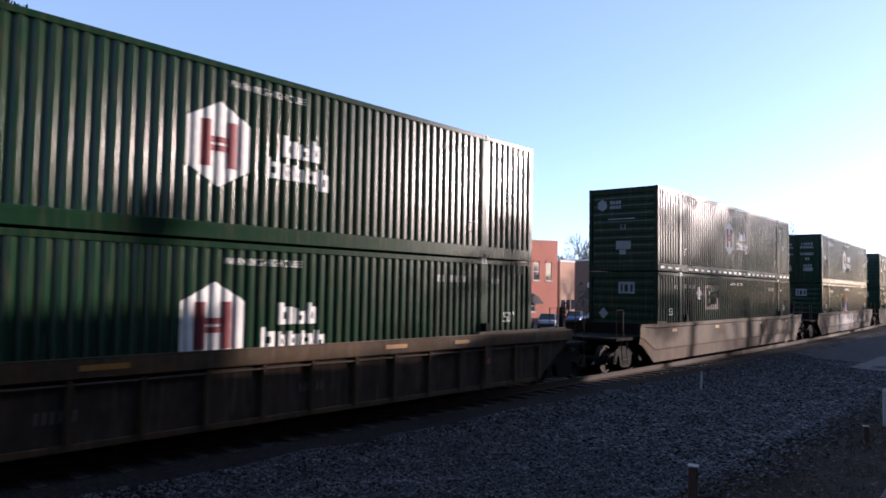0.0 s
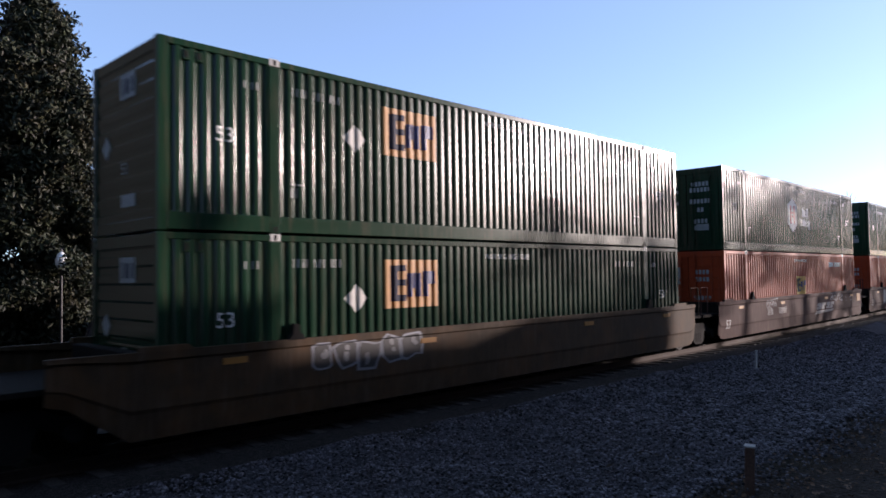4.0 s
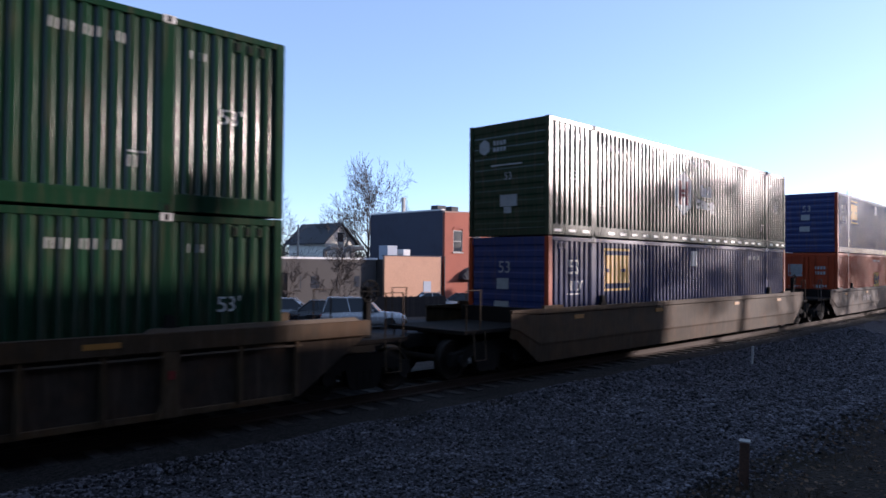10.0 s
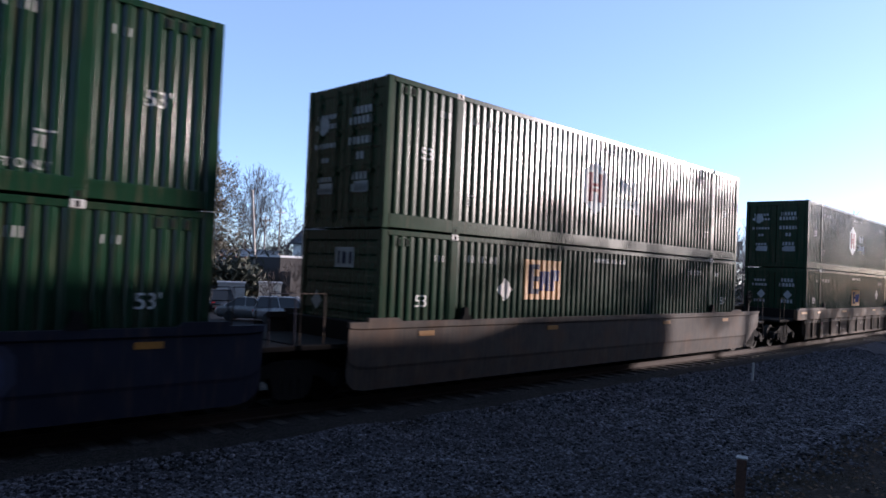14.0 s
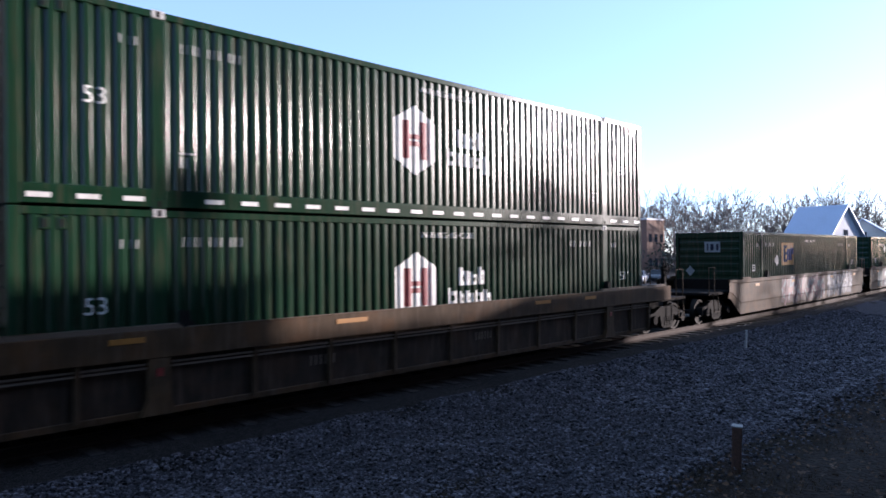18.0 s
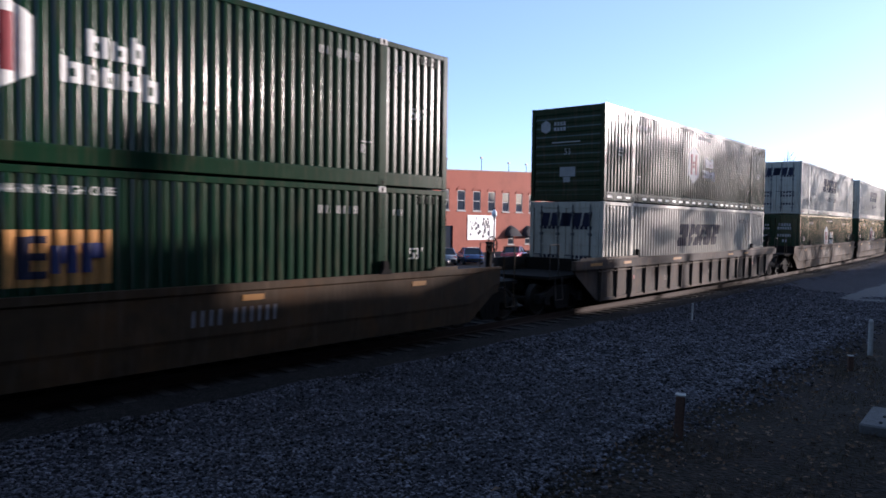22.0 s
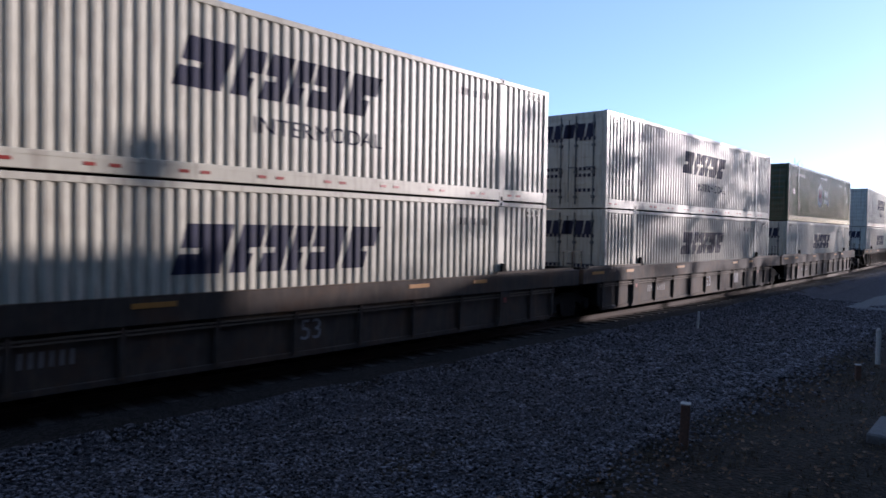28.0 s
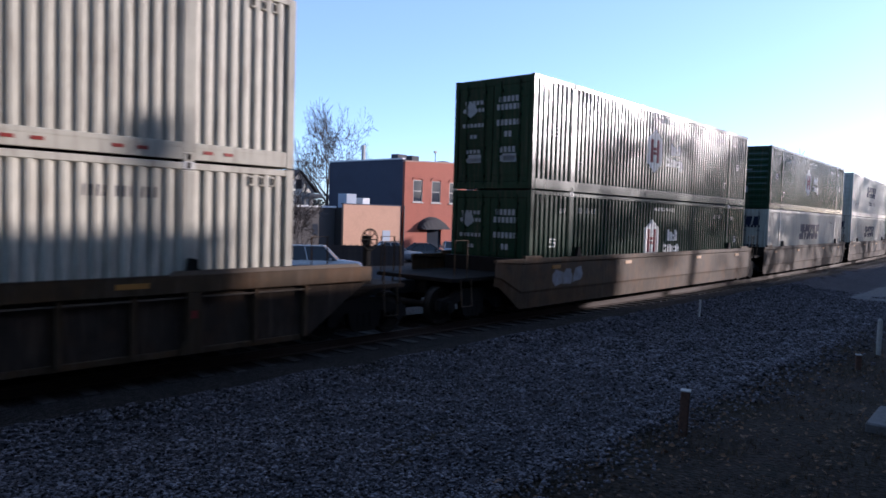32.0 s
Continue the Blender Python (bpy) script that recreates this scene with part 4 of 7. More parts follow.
def well_car(style, paintm, joined_left, joined_right):
    """One well: two sides, a floor grid, end platforms, bogies; style plain, ribbed or ribbed_wide. Its x runs as the container's in it."""
    car = thing("well_car", "", "")
    if style == "plain":
        me = mesh_of(plain_sill(joined_left, joined_right), "side_sill", paintm)
        part("side_sill", me, None, car)
        part("side_sill", flipped(me, "side_sill"), None, car)
        for x in (1.0, 5.2, 10.9, 15.0):
            part("reflector", box(x, x + 0.42, -1.378, -1.366, 1.18, 1.28), YELLOW_REFLECTOR, car, "amber reflector strip")
    else:
        for s in (-1, 1):
            def yy(a, b):
                return (min(s * a, s * b), max(s * a, s * b))
            dense = style == "ribbed"
            e0, e1, zc = (-1.80, 17.95, 1.20) if dense else (-1.45, 17.68, 1.06)
            part("top_chord", box(e0, e1, *yy(1.27, 1.42), zc, 1.48, None, 0.012), paintm, car)
            web = [(e0, zc), (e1, zc), (17.35, 0.82), (16.5, 0.26), (-0.35, 0.26), (-1.2, 0.82)] if dense else \
                [(-0.40, zc), (16.55, zc), (16.55, 0.46), (16.35, 0.26), (-0.20, 0.26), (-0.40, 0.46)]
            # on yellow-brown cars the recessed plate is a darker brown than the chord
            part("web_plate", slab(web, 0.02, "xz", s * 1.30 - 0.01), WEB_BROWN if paintm is CAR_BROWN else paintm, car, "darker recessed side plate")
            part("bottom_chord", box(-0.2, 16.35, *yy(1.24, 1.34), 0.22, 0.32, None, 0.01), paintm, car)
            if s < 0:
                rib = mesh_of(slab([(-1.40, zc), (-1.31, zc), (-1.31, 0.28), (-1.375, 0.28)], 0.075, "yz", -0.037), "rib", paintm)
                stands = [-0.17 + 1.036 * k for k in range(17)] if dense else [-0.2, 0.8, 3.5, 5.0, 6.53, 8.07, 9.61, 11.1, 12.63, 15.4, 16.4]
                for x in stands:
                    part("rib", rib, None, car, "", (x, 0, 0))
                for x in (1.92, 14.23):
                    wd = 0.11 if dense else 0.17
                    post = slab([(x - wd, zc), (x + wd, zc), (x + wd, 0.45), (x + wd + 0.1, 0.24), (x - wd - 0.1, 0.24), (x - wd, 0.45)], 0.10, "xz", -1.417)
                    part("jacking_post", post, paintm, car, "wide flared post")
                    part("reflector", box(x - 0.05, x + 0.05, -1.426, -1.419, 0.80, 0.92), RED_REFLECTOR, car, "small red reflector")
                for z in ((1.13,) if dense else (0.93, 0.99)):
                    part("ledge", box(-0.4, 16.5, -1.385, -1.37, z - 0.014, z + 0.014), EDGE_PAINT, car, "thin pipe along the side")
                for x0, x1 in ((e0 + 0.25, 2.30), (13.85, e1 - 0.25)):
                    part("guide_plate", slab([(x0, 1.482), (x1, 1.482), (x1 - 0.1, 1.545), (x0 + 0.1, 1.545)], 0.10, "xz", -1.405), EDGE_PAINT, car, "rubbed pale guide plate on the edge")
                # pale strip: wear and the sun's light on the chord's edge, as colour
                part("edge_strip", box(2.35, 13.8, -1.424, -1.40, 1.481, 1.494), EDGE_PAINT, car, "rubbed top edge with sunlight painted in as a pale strip")
        for x, ln_ in ((-0.95, 0.7), (1.2, 0.5), (5.1, 0.7), (10.9, 0.6), (13.0, 0.5)):
            part("reflector", box(x, x + ln_, -1.432, -1.421, 1.31, 1.39), YELLOW_REFLECTOR, car, "amber reflector strip")
    for x in (POST_A + 0.35, POST_B + 0.05):
        bm = slab([(x - 0.16, 1.47), (x + 0.16, 1.47), (x + 0.13, 1.55), (x + 0.07, 1.58), (x + 0.06, 1.72), (x - 0.06, 1.74), (x - 0.08, 1.57)], 0.09, "xz", -1.40)
        part("side_latch", bm, GREASY, car, "dark latch standing on the edge")
    part("well_floor", box(0.0, LONG, -1.2, 1.2, 0.24, 0.305), GREASY, car)
    for s, joined, x in ((-1, joined_left, 0.0), (1, joined_right, LONG)):
        far = x + s * (1.62 if joined else 2.9)
        x0, x1 = sorted((x + s * 0.12, far))
        part("end_platform", box(x0, x1, -1.22, 1.22, 1.00, 1.09, None, 0.01), GRIME, car)
        x0, x1 = sorted((x + s * 0.2, far - s * 0.1))
        part("centre_sill", box(x0, x1, -0.34, 0.34, 0.66, 1.0, None, 0.02), GREASY, car)
        part("bolster", box(min(x + s * 0.12, x + s * 0.34), max(x + s * 0.12, x + s * 0.34), -1.24, 1.24, 0.36, 1.46, None, 0.015), GRIME, car)
        # guides that catch the container's corner
        for w in (-1, 1):
            gx0, gx1 = sorted((x - s * 0.55, x + s * 0.30))
            part("corner_guide", slab([(gx0, SILL_TOP - 0.01), (gx1, SILL_TOP - 0.01), (gx1 - 0.12 * (s < 0), SILL_TOP + 0.07), (gx0 + 0.12 * (s > 0), SILL_TOP + 0.07)], 0.08, "xz", w * 1.36 - 0.04), paintm, car)
        if not joined:
            bogie(car, x + s * 1.95)
            part("coupler", slab([(far, 0.70), (far + s * 0.62, 0.70), (far + s * 0.70, 0.78), (far + s * 0.70, 0.92), (far + s * 0.5, 1.0), (far, 0.98)], 0.2, "xz", -0.1), GREASY, car)
            for w in (-1, 1):
                gr = tube([(far - s * 0.1, w * 1.18, 1.09), (far - s * 0.1, w * 1.18, 1.95), (far - s * 0.55, w * 1.18, 1.95), (far - s * 0.55, w * 1.18, 1.09)], 0.018, 6)
                part("grab_rail", gr, paintm, car)
                st = tube([(far - s * 0.25, w * 1.26, 1.05), (far - s * 0.25, w * 1.30, 0.45), (far - s * 0.62, w * 1.30, 0.45), (far - s * 0.62, w * 1.26, 1.05)], 0.02, 6)
                part("step", st, paintm, car)
            if s > 0:
                wheel = tube([(0.21 * math.cos(k * math.pi / 9), 0, 0.21 * math.sin(k * math.pi / 9)) for k in range(19)], 0.018, 6)
                for k in range(4):
                    a = k * math.pi / 4
                    tube([(0.21 * math.cos(a), 0, 0.21 * math.sin(a)), (-0.21 * math.cos(a), 0, -0.21 * math.sin(a))], 0.014, 6, wheel)
                part("brake_wheel", wheel, GREASY, car, "black spoked hand-brake wheel", (far - s * 0.75, -0.95, 1.98))
                part("brake_stand", box(far - s * 0.75 - 0.07, far - s * 0.75 + 0.07, -0.93, -0.80, 1.09, 2.06, None, 0.02), GREASY, car)
        else:
            if s < 0:
                bogie(car, x - 1.675)
            part("joint", lathe([(0.36, 0.62), (0.36, 0.98), (0.28, 1.04)], 16), GREASY, car, "", (x + s * 1.5, 0, 0.002 * s))
            for w in (-1, 1):
                gr = tube([(far, w * 1.15, 1.09), (far, w * 1.15, 1.98), (far - s * 0.5, w * 1.15, 1.98), (far - s * 0.5, w * 1.15, 1.09)], 0.018, 6)
                part("grab_rail", gr, paintm, car)
    return car


# The cars in running order: where each container's leading end stands at 0 s, what it carries above and below
# (kind, doors to the lead, reflector strip, badge and sign places, large badge), and its sides.
H, HD, HS, HSD = ("hub", 0, 0, 0, 0, 0), ("hub", 1, 0, 0, 0, 0), ("hub", 0, 1, 0, 0, 0), ("hub", 1, 1, 0, 0, 0)
E1, E1D, E2, E3, E4 = ("emp", 0, 0, 5.08, 3.69, 0), ("emp", 1, 0, 5.07, 3.66, 0, 2.18), ("emp", 0, 0, 5.0, 11.2, 0, 2.10), ("emp", 1, 0, 11.0, 12.42, 0, 2.24), ("emp", 1, 0, 7.08, 11.36, 1, 1.99)
E5, E6, E7 = ("emp", 0, 0, 0, 8.09, 0, 2.08), ("emp", 0, 0, 8.08, 3.73, 2), ("emp", 1, 0, 8.07, 12.31, 2, 1.84)
E8, E9, E10 = ("emp", 0, 0, 6.83, 0, 1), ("emp", 0, 0, 7.3, 3.71, 3, 2.22), ("emp", 0, 0, 5.13, 3.78, 4, 2.2)
O, OD, B, W, WD = ("orange", 0, 0, 0, 0, 0), ("orange", 1, 0, 0, 0, 0), ("blue", 0, 0, 0, 0, 0), ("white", 0, 1, 0, 0, 0), ("white", 1, 1, 0, 0, 0)
CARS = [
    (-1.10, HD, HD, "ribbed", CAR_BROWN), (22.61, HS, E10, "plain", CAR_BROWN), (46.24, HD, E8, "plain", CAR_BROWN), (69.76, E1, E1, "plain", CAR_BROWN),
    (89.33, HD, OD, "plain", CAR_RED), (108.84, HD, OD, "plain", CAR_RED), (132.46, E4, E2, "plain", CAR_BROWN), (155.97, H, E1, "ribbed", CAR_BROWN),
    (179.52, HS, B, "plain", CAR_BROWN), (203.12, B, OD, "plain", CAR_DARK), (222.66, E5, E6, "plain", CAR_BLUE), (242.16, HD, E1, "plain", CAR_DARK),
    (265.81, HD, E7, "ribbed_wide", CAR_BROWN), (285.46, E3, E1D, "ribbed_wide", CAR_BROWN), (304.97, HS, H, "ribbed_wide", CAR_BROWN), (328.69, None, E1, "plain", CAR_BROWN),
    (348.19, None, E9, "plain", CAR_BROWN), (367.65, H, E6, "plain", CAR_BROWN), (391.05, HS, WD, "ribbed", CAR_DARK), (414.30, WD, HD, "plain", CAR_BROWN),
    (433.71, WD, HD, "plain", CAR_BROWN), (453.01, HSD, HD, "plain", CAR_BROWN), (476.61, WD, WD, "ribbed_wide", CAR_DARK), (495.96, WD, WD, "ribbed_wide", CAR_DARK),
    (515.36, H, WD, "ribbed_wide", CAR_DARK), (538.98, W, WD, "ribbed", CAR_BROWN), (562.45, HD, HD, "plain", CAR_BROWN), (582.08, H, WD, "plain", CAR_BROWN),
    (601.54, W, WD, "plain", CAR_BROWN), (621.05, WD, WD, "plain", CAR_BROWN), (644.6, HD, HD, "plain", CAR_BROWN), (664.1, WD, HD, "plain", CAR_BROWN)]
SAID = {"hub": "green corrugated container with a white hexagon badge", "emp": "dark green container with a white diamond sign",
        "orange": "orange corrugated container with a yellow square badge", "blue": "blue corrugated container with orange corner posts",
        "white": "white corrugated container with dark blue word blocks"}
SAID_CAR = {("plain", CAR_BROWN): "dusty yellow-brown smooth-sided railway well car", ("plain", CAR_RED): "oxide-red smooth-sided railway well car",
            ("plain", CAR_DARK): "dark brown smooth-sided railway well car", ("plain", CAR_BLUE): "dull blue spray-painted railway well car",
            ("ribbed", CAR_BROWN): "rusty yellow-brown railway well car with close-set upright ribs", ("ribbed", CAR_DARK): "dark brown railway well car with close-set upright ribs",
            ("ribbed_wide", CAR_BROWN): "rusty yellow-brown railway well car with wide-set upright ribs", ("ribbed_wide", CAR_DARK): "dark brown railway well car with wide-set upright ribs"}
MOVING = []          # (thing, leading end at 0 s, height of its underside)
BUILT = {}
WELLS = []


def load(spec, s0, z, where):
    c = copy_thing(BUILT[spec], pose(0, 0, 0)) if spec in BUILT else container(*spec)
    BUILT.setdefault(spec, c)
    tagged(c, SAID[spec[0]] + (", stacked on another" if where else ", in a well car"), "container", "containers on the train")
    MOVING.append((c, s0, z))


def build_train():
    for i, (s0, up, low, style, paintm) in enumerate(CARS):
        left = i > 0 and s0 - CARS[i - 1][0] < 21.5
        right = i + 1 < len(CARS) and CARS[i + 1][0] - s0 < 21.5
        key = (style, paintm.name, left, right)
        car = copy_thing(BUILT[key], pose(0, 0, 0)) if key in BUILT else well_car(style, paintm, left, right)
        BUILT.setdefault(key, car)
        tagged(car, SAID_CAR[(style, paintm)] + " on the rails", "railway car", "cars of the train")
        MOVING.append((car, s0, 0.0))
        WELLS.append(car)
        load(low, s0, Z_LOW, 0)
        if up:
            load(up, s0, Z_HIGH, 1)


def train_pose(s0, z, t):
    s = s0 - run(t)
    xa, ya, _ = on_line(s - 1.7)
    xb, yb, _ = on_line(s + LONG + 1.7)
    a = math.atan2(yb - ya, xb - xa)
    return pose(xa + 1.7 * math.cos(a), ya + 1.7 * math.sin(a), z, 0, 0, math.degrees(a))


TRAIN_TIMES = [k * 0.5 for k in range(65)]


def motions():
    """The train runs by, every car and container along the one line."""
    for ob, s0, z in MOVING:
        walk(ob, [(t, train_pose(s0, z, t)) for t in TRAIN_TIMES])


build_train()

# ---- the ground and the track ----
YARD = -1.0            # height of the near edge of the parking lot
LOT = -1.6             # height of the town's ground behind the track
NEAR = -0.45           # height of the ground on the camera's side


def sheet(name, xs, lats, height, mats):
    """A sheet that follows the track: stations along it, distances to its far side, and a height for each."""
    verts, faces = [], []
    for s in xs:
        for w in lats:
            x, y, a = on_line(s, w)
            verts.append((x, y, height(s, w)))
    n = len(lats)
    for i in range(len(xs) - 1):
        for j in range(n - 1):
            a = i * n + j
            faces.append((a, a + n, a + n + 1, a + 1))
    return raw_mesh(name, verts, faces, mats)


def ground_z(s, w):
    if w <= 3.2:
        z = NEAR
    elif w >= 46:
        z = LOT
    elif w >= 10:
        z = YARD + (LOT - YARD) * (w - 10) / 36
    else:
        z = NEAR + (YARD - NEAR) * (w - 3.2) / 6.8
    if -30 < s < 80 and -11.8 < w < 20:
        z += 0.05 * noise.noise((s * 0.5, w * 0.5, 3.1))
    return z


def build_ground():
    xs = [-755, -500, -300, -200, -120, -80, -50] + list(np.arange(-30, 80, 1.5)) + [85, 95, 110, 130, 150, 170, 200, 260, 340, 480, 620, 755]
    lats = [-2500, -1200, -500, -200, -90, -50, -30, -20] + list(np.arange(-14, -2.5, 0.75)) + [-2.5, -1.5, 0, 1.5, 2.5, 3.2, 4.5, 6, 8, 10, 14, 20, 30, 40, 46, 80, 160, 400, 1000, 2500]
    g = new("ground", sheet("ground", xs, lats, ground_z, DIRT))
    tagged(g, "brown earth with leaf litter and dead grass", "ground", kind="structure")
    # loose stone between the verge and the track, with a wavering edge
    rng = random.Random(5)
    xs = list(np.arange(-30, 70, 0.5)) + list(np.arange(70, 170, 6.0))
    verts, faces = [], []
    m = 18
    for s in xs:
        edge = -7.35 + 0.35 * noise.noise((s * 0.35, 0, 0)) + 0.15 * noise.noise((s * 1.3, 4, 0))
        for j in range(m):
            w = edge + (-1.4 - edge) * j / (m - 1)
            x, y, a = on_line(s, w)
            z = NEAR + 0.035 + 0.05 * noise.noise((s * 0.5, w * 0.5, 3.1)) + 0.05 * noise.noise((s * 0.9, w * 0.9, 8))
            rut = math.exp(-((w + 5.45 - 0.12 * noise.noise((s * 0.2, 9, 1))) / 0.33) ** 2)
            z -= 0.03 * rut
            if w > -3.1:
                z += 0.24 * min(1, (w + 3.1) / 1.0)
            if j == 0:
                z -= 0.06
            verts.append((x, y, z))
    slots = []
    for i in range(len(xs) - 1):
        for j in range(m - 1):
            a = i * m + j
            faces.append((a, a + m, a + m + 1, a + 1))
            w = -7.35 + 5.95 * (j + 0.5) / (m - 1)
            # faces nearest the rails take the darker stone, with a wavering edge
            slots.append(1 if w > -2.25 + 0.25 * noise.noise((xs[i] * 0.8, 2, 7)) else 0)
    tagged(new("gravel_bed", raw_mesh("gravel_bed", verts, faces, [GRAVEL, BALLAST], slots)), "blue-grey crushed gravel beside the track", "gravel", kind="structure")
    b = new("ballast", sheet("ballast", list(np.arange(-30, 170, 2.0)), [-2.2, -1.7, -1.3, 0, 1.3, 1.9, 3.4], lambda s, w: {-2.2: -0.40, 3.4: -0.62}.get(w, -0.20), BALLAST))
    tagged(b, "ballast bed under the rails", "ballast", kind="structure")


def scatter_stones():
    """Loose stones on the gravel, thickest near the camera."""
    rng = np.random.default_rng(3)
    n = 70000
    s = np.where(rng.random(n) < 0.9, 2.0 + 34 * rng.random(n) ** 1.5, -10 + 14 * rng.random(n))
    w = np.where(rng.random(n) < 0.9, -7.25 + 5.1 * rng.random(n), -6.9 - 0.9 * np.abs(rng.normal(0, 0.6, n)))
    size = rng.uniform(0.008, 0.019, n) * (1 + (s > 12) * 0.5) * (1 + 0.6 * (rng.random(n) > 0.93))
    base = np.array([(-1, -1, -1), (1, -1, -1), (1, 1, -1), (-1, 1, -1), (-1, -1, 1), (1, -1, 1), (1, 1, 1), (-1, 1, 1)], float)
    v = base[None] * rng.uniform(0.45, 1.25, (n, 8, 3)) * size[:, None, None] * np.array((1.2, 1.0, 0.7))
    a = rng.random(n) * 6.283
    c, q = np.cos(a)[:, None], np.sin(a)[:, None]
    v = np.stack([v[..., 0] * c - v[..., 1] * q, v[..., 0] * q + v[..., 1] * c, v[..., 2]], -1)
    for i in range(n):
        x, y, _ = on_line(s[i], w[i])
        z = NEAR + 0.055 + 0.05 * noise.noise((s[i] * 0.5, w[i] * 0.5, 3.1)) + 0.05 * noise.noise((s[i] * 0.9, w[i] * 0.9, 8)) - 0.03 * math.exp(-((w[i] + 5.45) / 0.33) ** 2)
        if w[i] > -3.1:
            z += 0.24 * min(1, (w[i] + 3.1))
        v[i] += (x, y, z)
    quad = np.array([(3, 2, 1, 0), (4, 5, 6, 7), (0, 1, 5, 4), (1, 2, 6, 5), (2, 3, 7, 6), (3, 0, 4, 7)])
    faces = (quad[None] + 8 * np.arange(n)[:, None, None]).reshape(-1, 4)
    me = raw_mesh("loose_stones", v.reshape(-1, 3), faces.tolist(), STONE)
    tagged(new("loose_stones", me), "loose grey crushed stones on the gravel", "stones", kind="stuff")


def build_track():
    tr = thing("railway_track", "steel rails on dark timber sleepers", "railway track", kind="structure")
    prof = [(-0.07, -0.17), (0.07, -0.17), (0.07, -0.155), (0.012, -0.135), (0.012, -0.045), (0.037, -0.03), (0.037, 0.0), (-0.037, 0.0), (-0.037, -0.03), (-0.012, -0.045), (-0.012, -0.135), (-0.07, -0.155)]
    for side in (-0.7525, 0.7525):
        bm = bmesh.new()
        rows = []
        for s in list(np.arange(-60, 200, 4.0)):
            x, y, a = on_line(s, side)
            rows.append([bm.verts.new((x - math.sin(a) * p, y + math.cos(a) * p, z)) for p, z in prof])
        for r, q in zip(rows, rows[1:]):
            for k in range(len(prof)):
                bm.faces.new((r[k], q[k], q[(k + 1) % len(prof)], r[(k + 1) % len(prof)]))
        bmesh.ops.recalc_face_normals(bm, faces=bm.faces)
        part("rail", bm, RAIL_STEEL, tr)
    me = mesh_of(box(-0.11, 0.11, -1.30, 1.30, -0.34, -0.172, None, 0.01), "sleeper", TIMBER)
    rng = random.Random(8)
    for k in range(200):
        s = -6 + k * 0.6
        x, y, a = on_line(s, rng.uniform(-0.05, 0.05))
        part("sleeper", me, None, tr, "", pose(x, y, rng.uniform(-0.012, 0.004), 0, 0, math.degrees(a) + rng.uniform(-1.5, 1.5)))


# ---- trees ----
def turned(d, angle, rng):
    """A direction bent away by an angle, to a random side."""
    d = Vector(d).normalized()
    side = d.cross(Vector((rng.uniform(-1, 1), rng.uniform(-1, 1), rng.uniform(-1, 1))))
    if side.length < 1e-4:
        side = Vector((1, 0, 0))
    return (d * math.cos(angle) + side.normalized() * math.sin(angle)).normalized()


def grow(bm, rng, p, d, length, r, depth, spread, least):
    """A limb that forks at its end and throws side shoots, thinner at each fork."""
    n = 3
    pts, rad = [Vector(p)], [r]
    q, dd = Vector(p), Vector(d).normalized()
    for i in range(n):
        dd = (dd + Vector((rng.uniform(-1, 1), rng.uniform(-1, 1), rng.uniform(-0.5, 0.9))) * 0.16).normalized()
        q = q + dd * (length / n)
        pts.append(q.copy())
        rad.append(max(r * (1 - 0.40 * (i + 1) / n), least))
    tube(pts, rad, 6 if depth > 3 else (4 if depth > 1 else 3), bm, depth > 3, 0 if depth > 4 else 1)
    if depth <= 0:
        return
    for k in range(2):
        grow(bm, rng, pts[-1], turned(dd, spread * rng.uniform(0.5, 1.1), rng), length * rng.uniform(0.68, 0.86), rad[-1] * 0.78, depth - 1, spread, least)
    grow(bm, rng, pts[rng.randint(1, 2)], turned(dd, spread * rng.uniform(1.2, 1.8), rng), length * rng.uniform(0.5, 0.7), rad[1] * 0.5, depth - 1, spread, least)


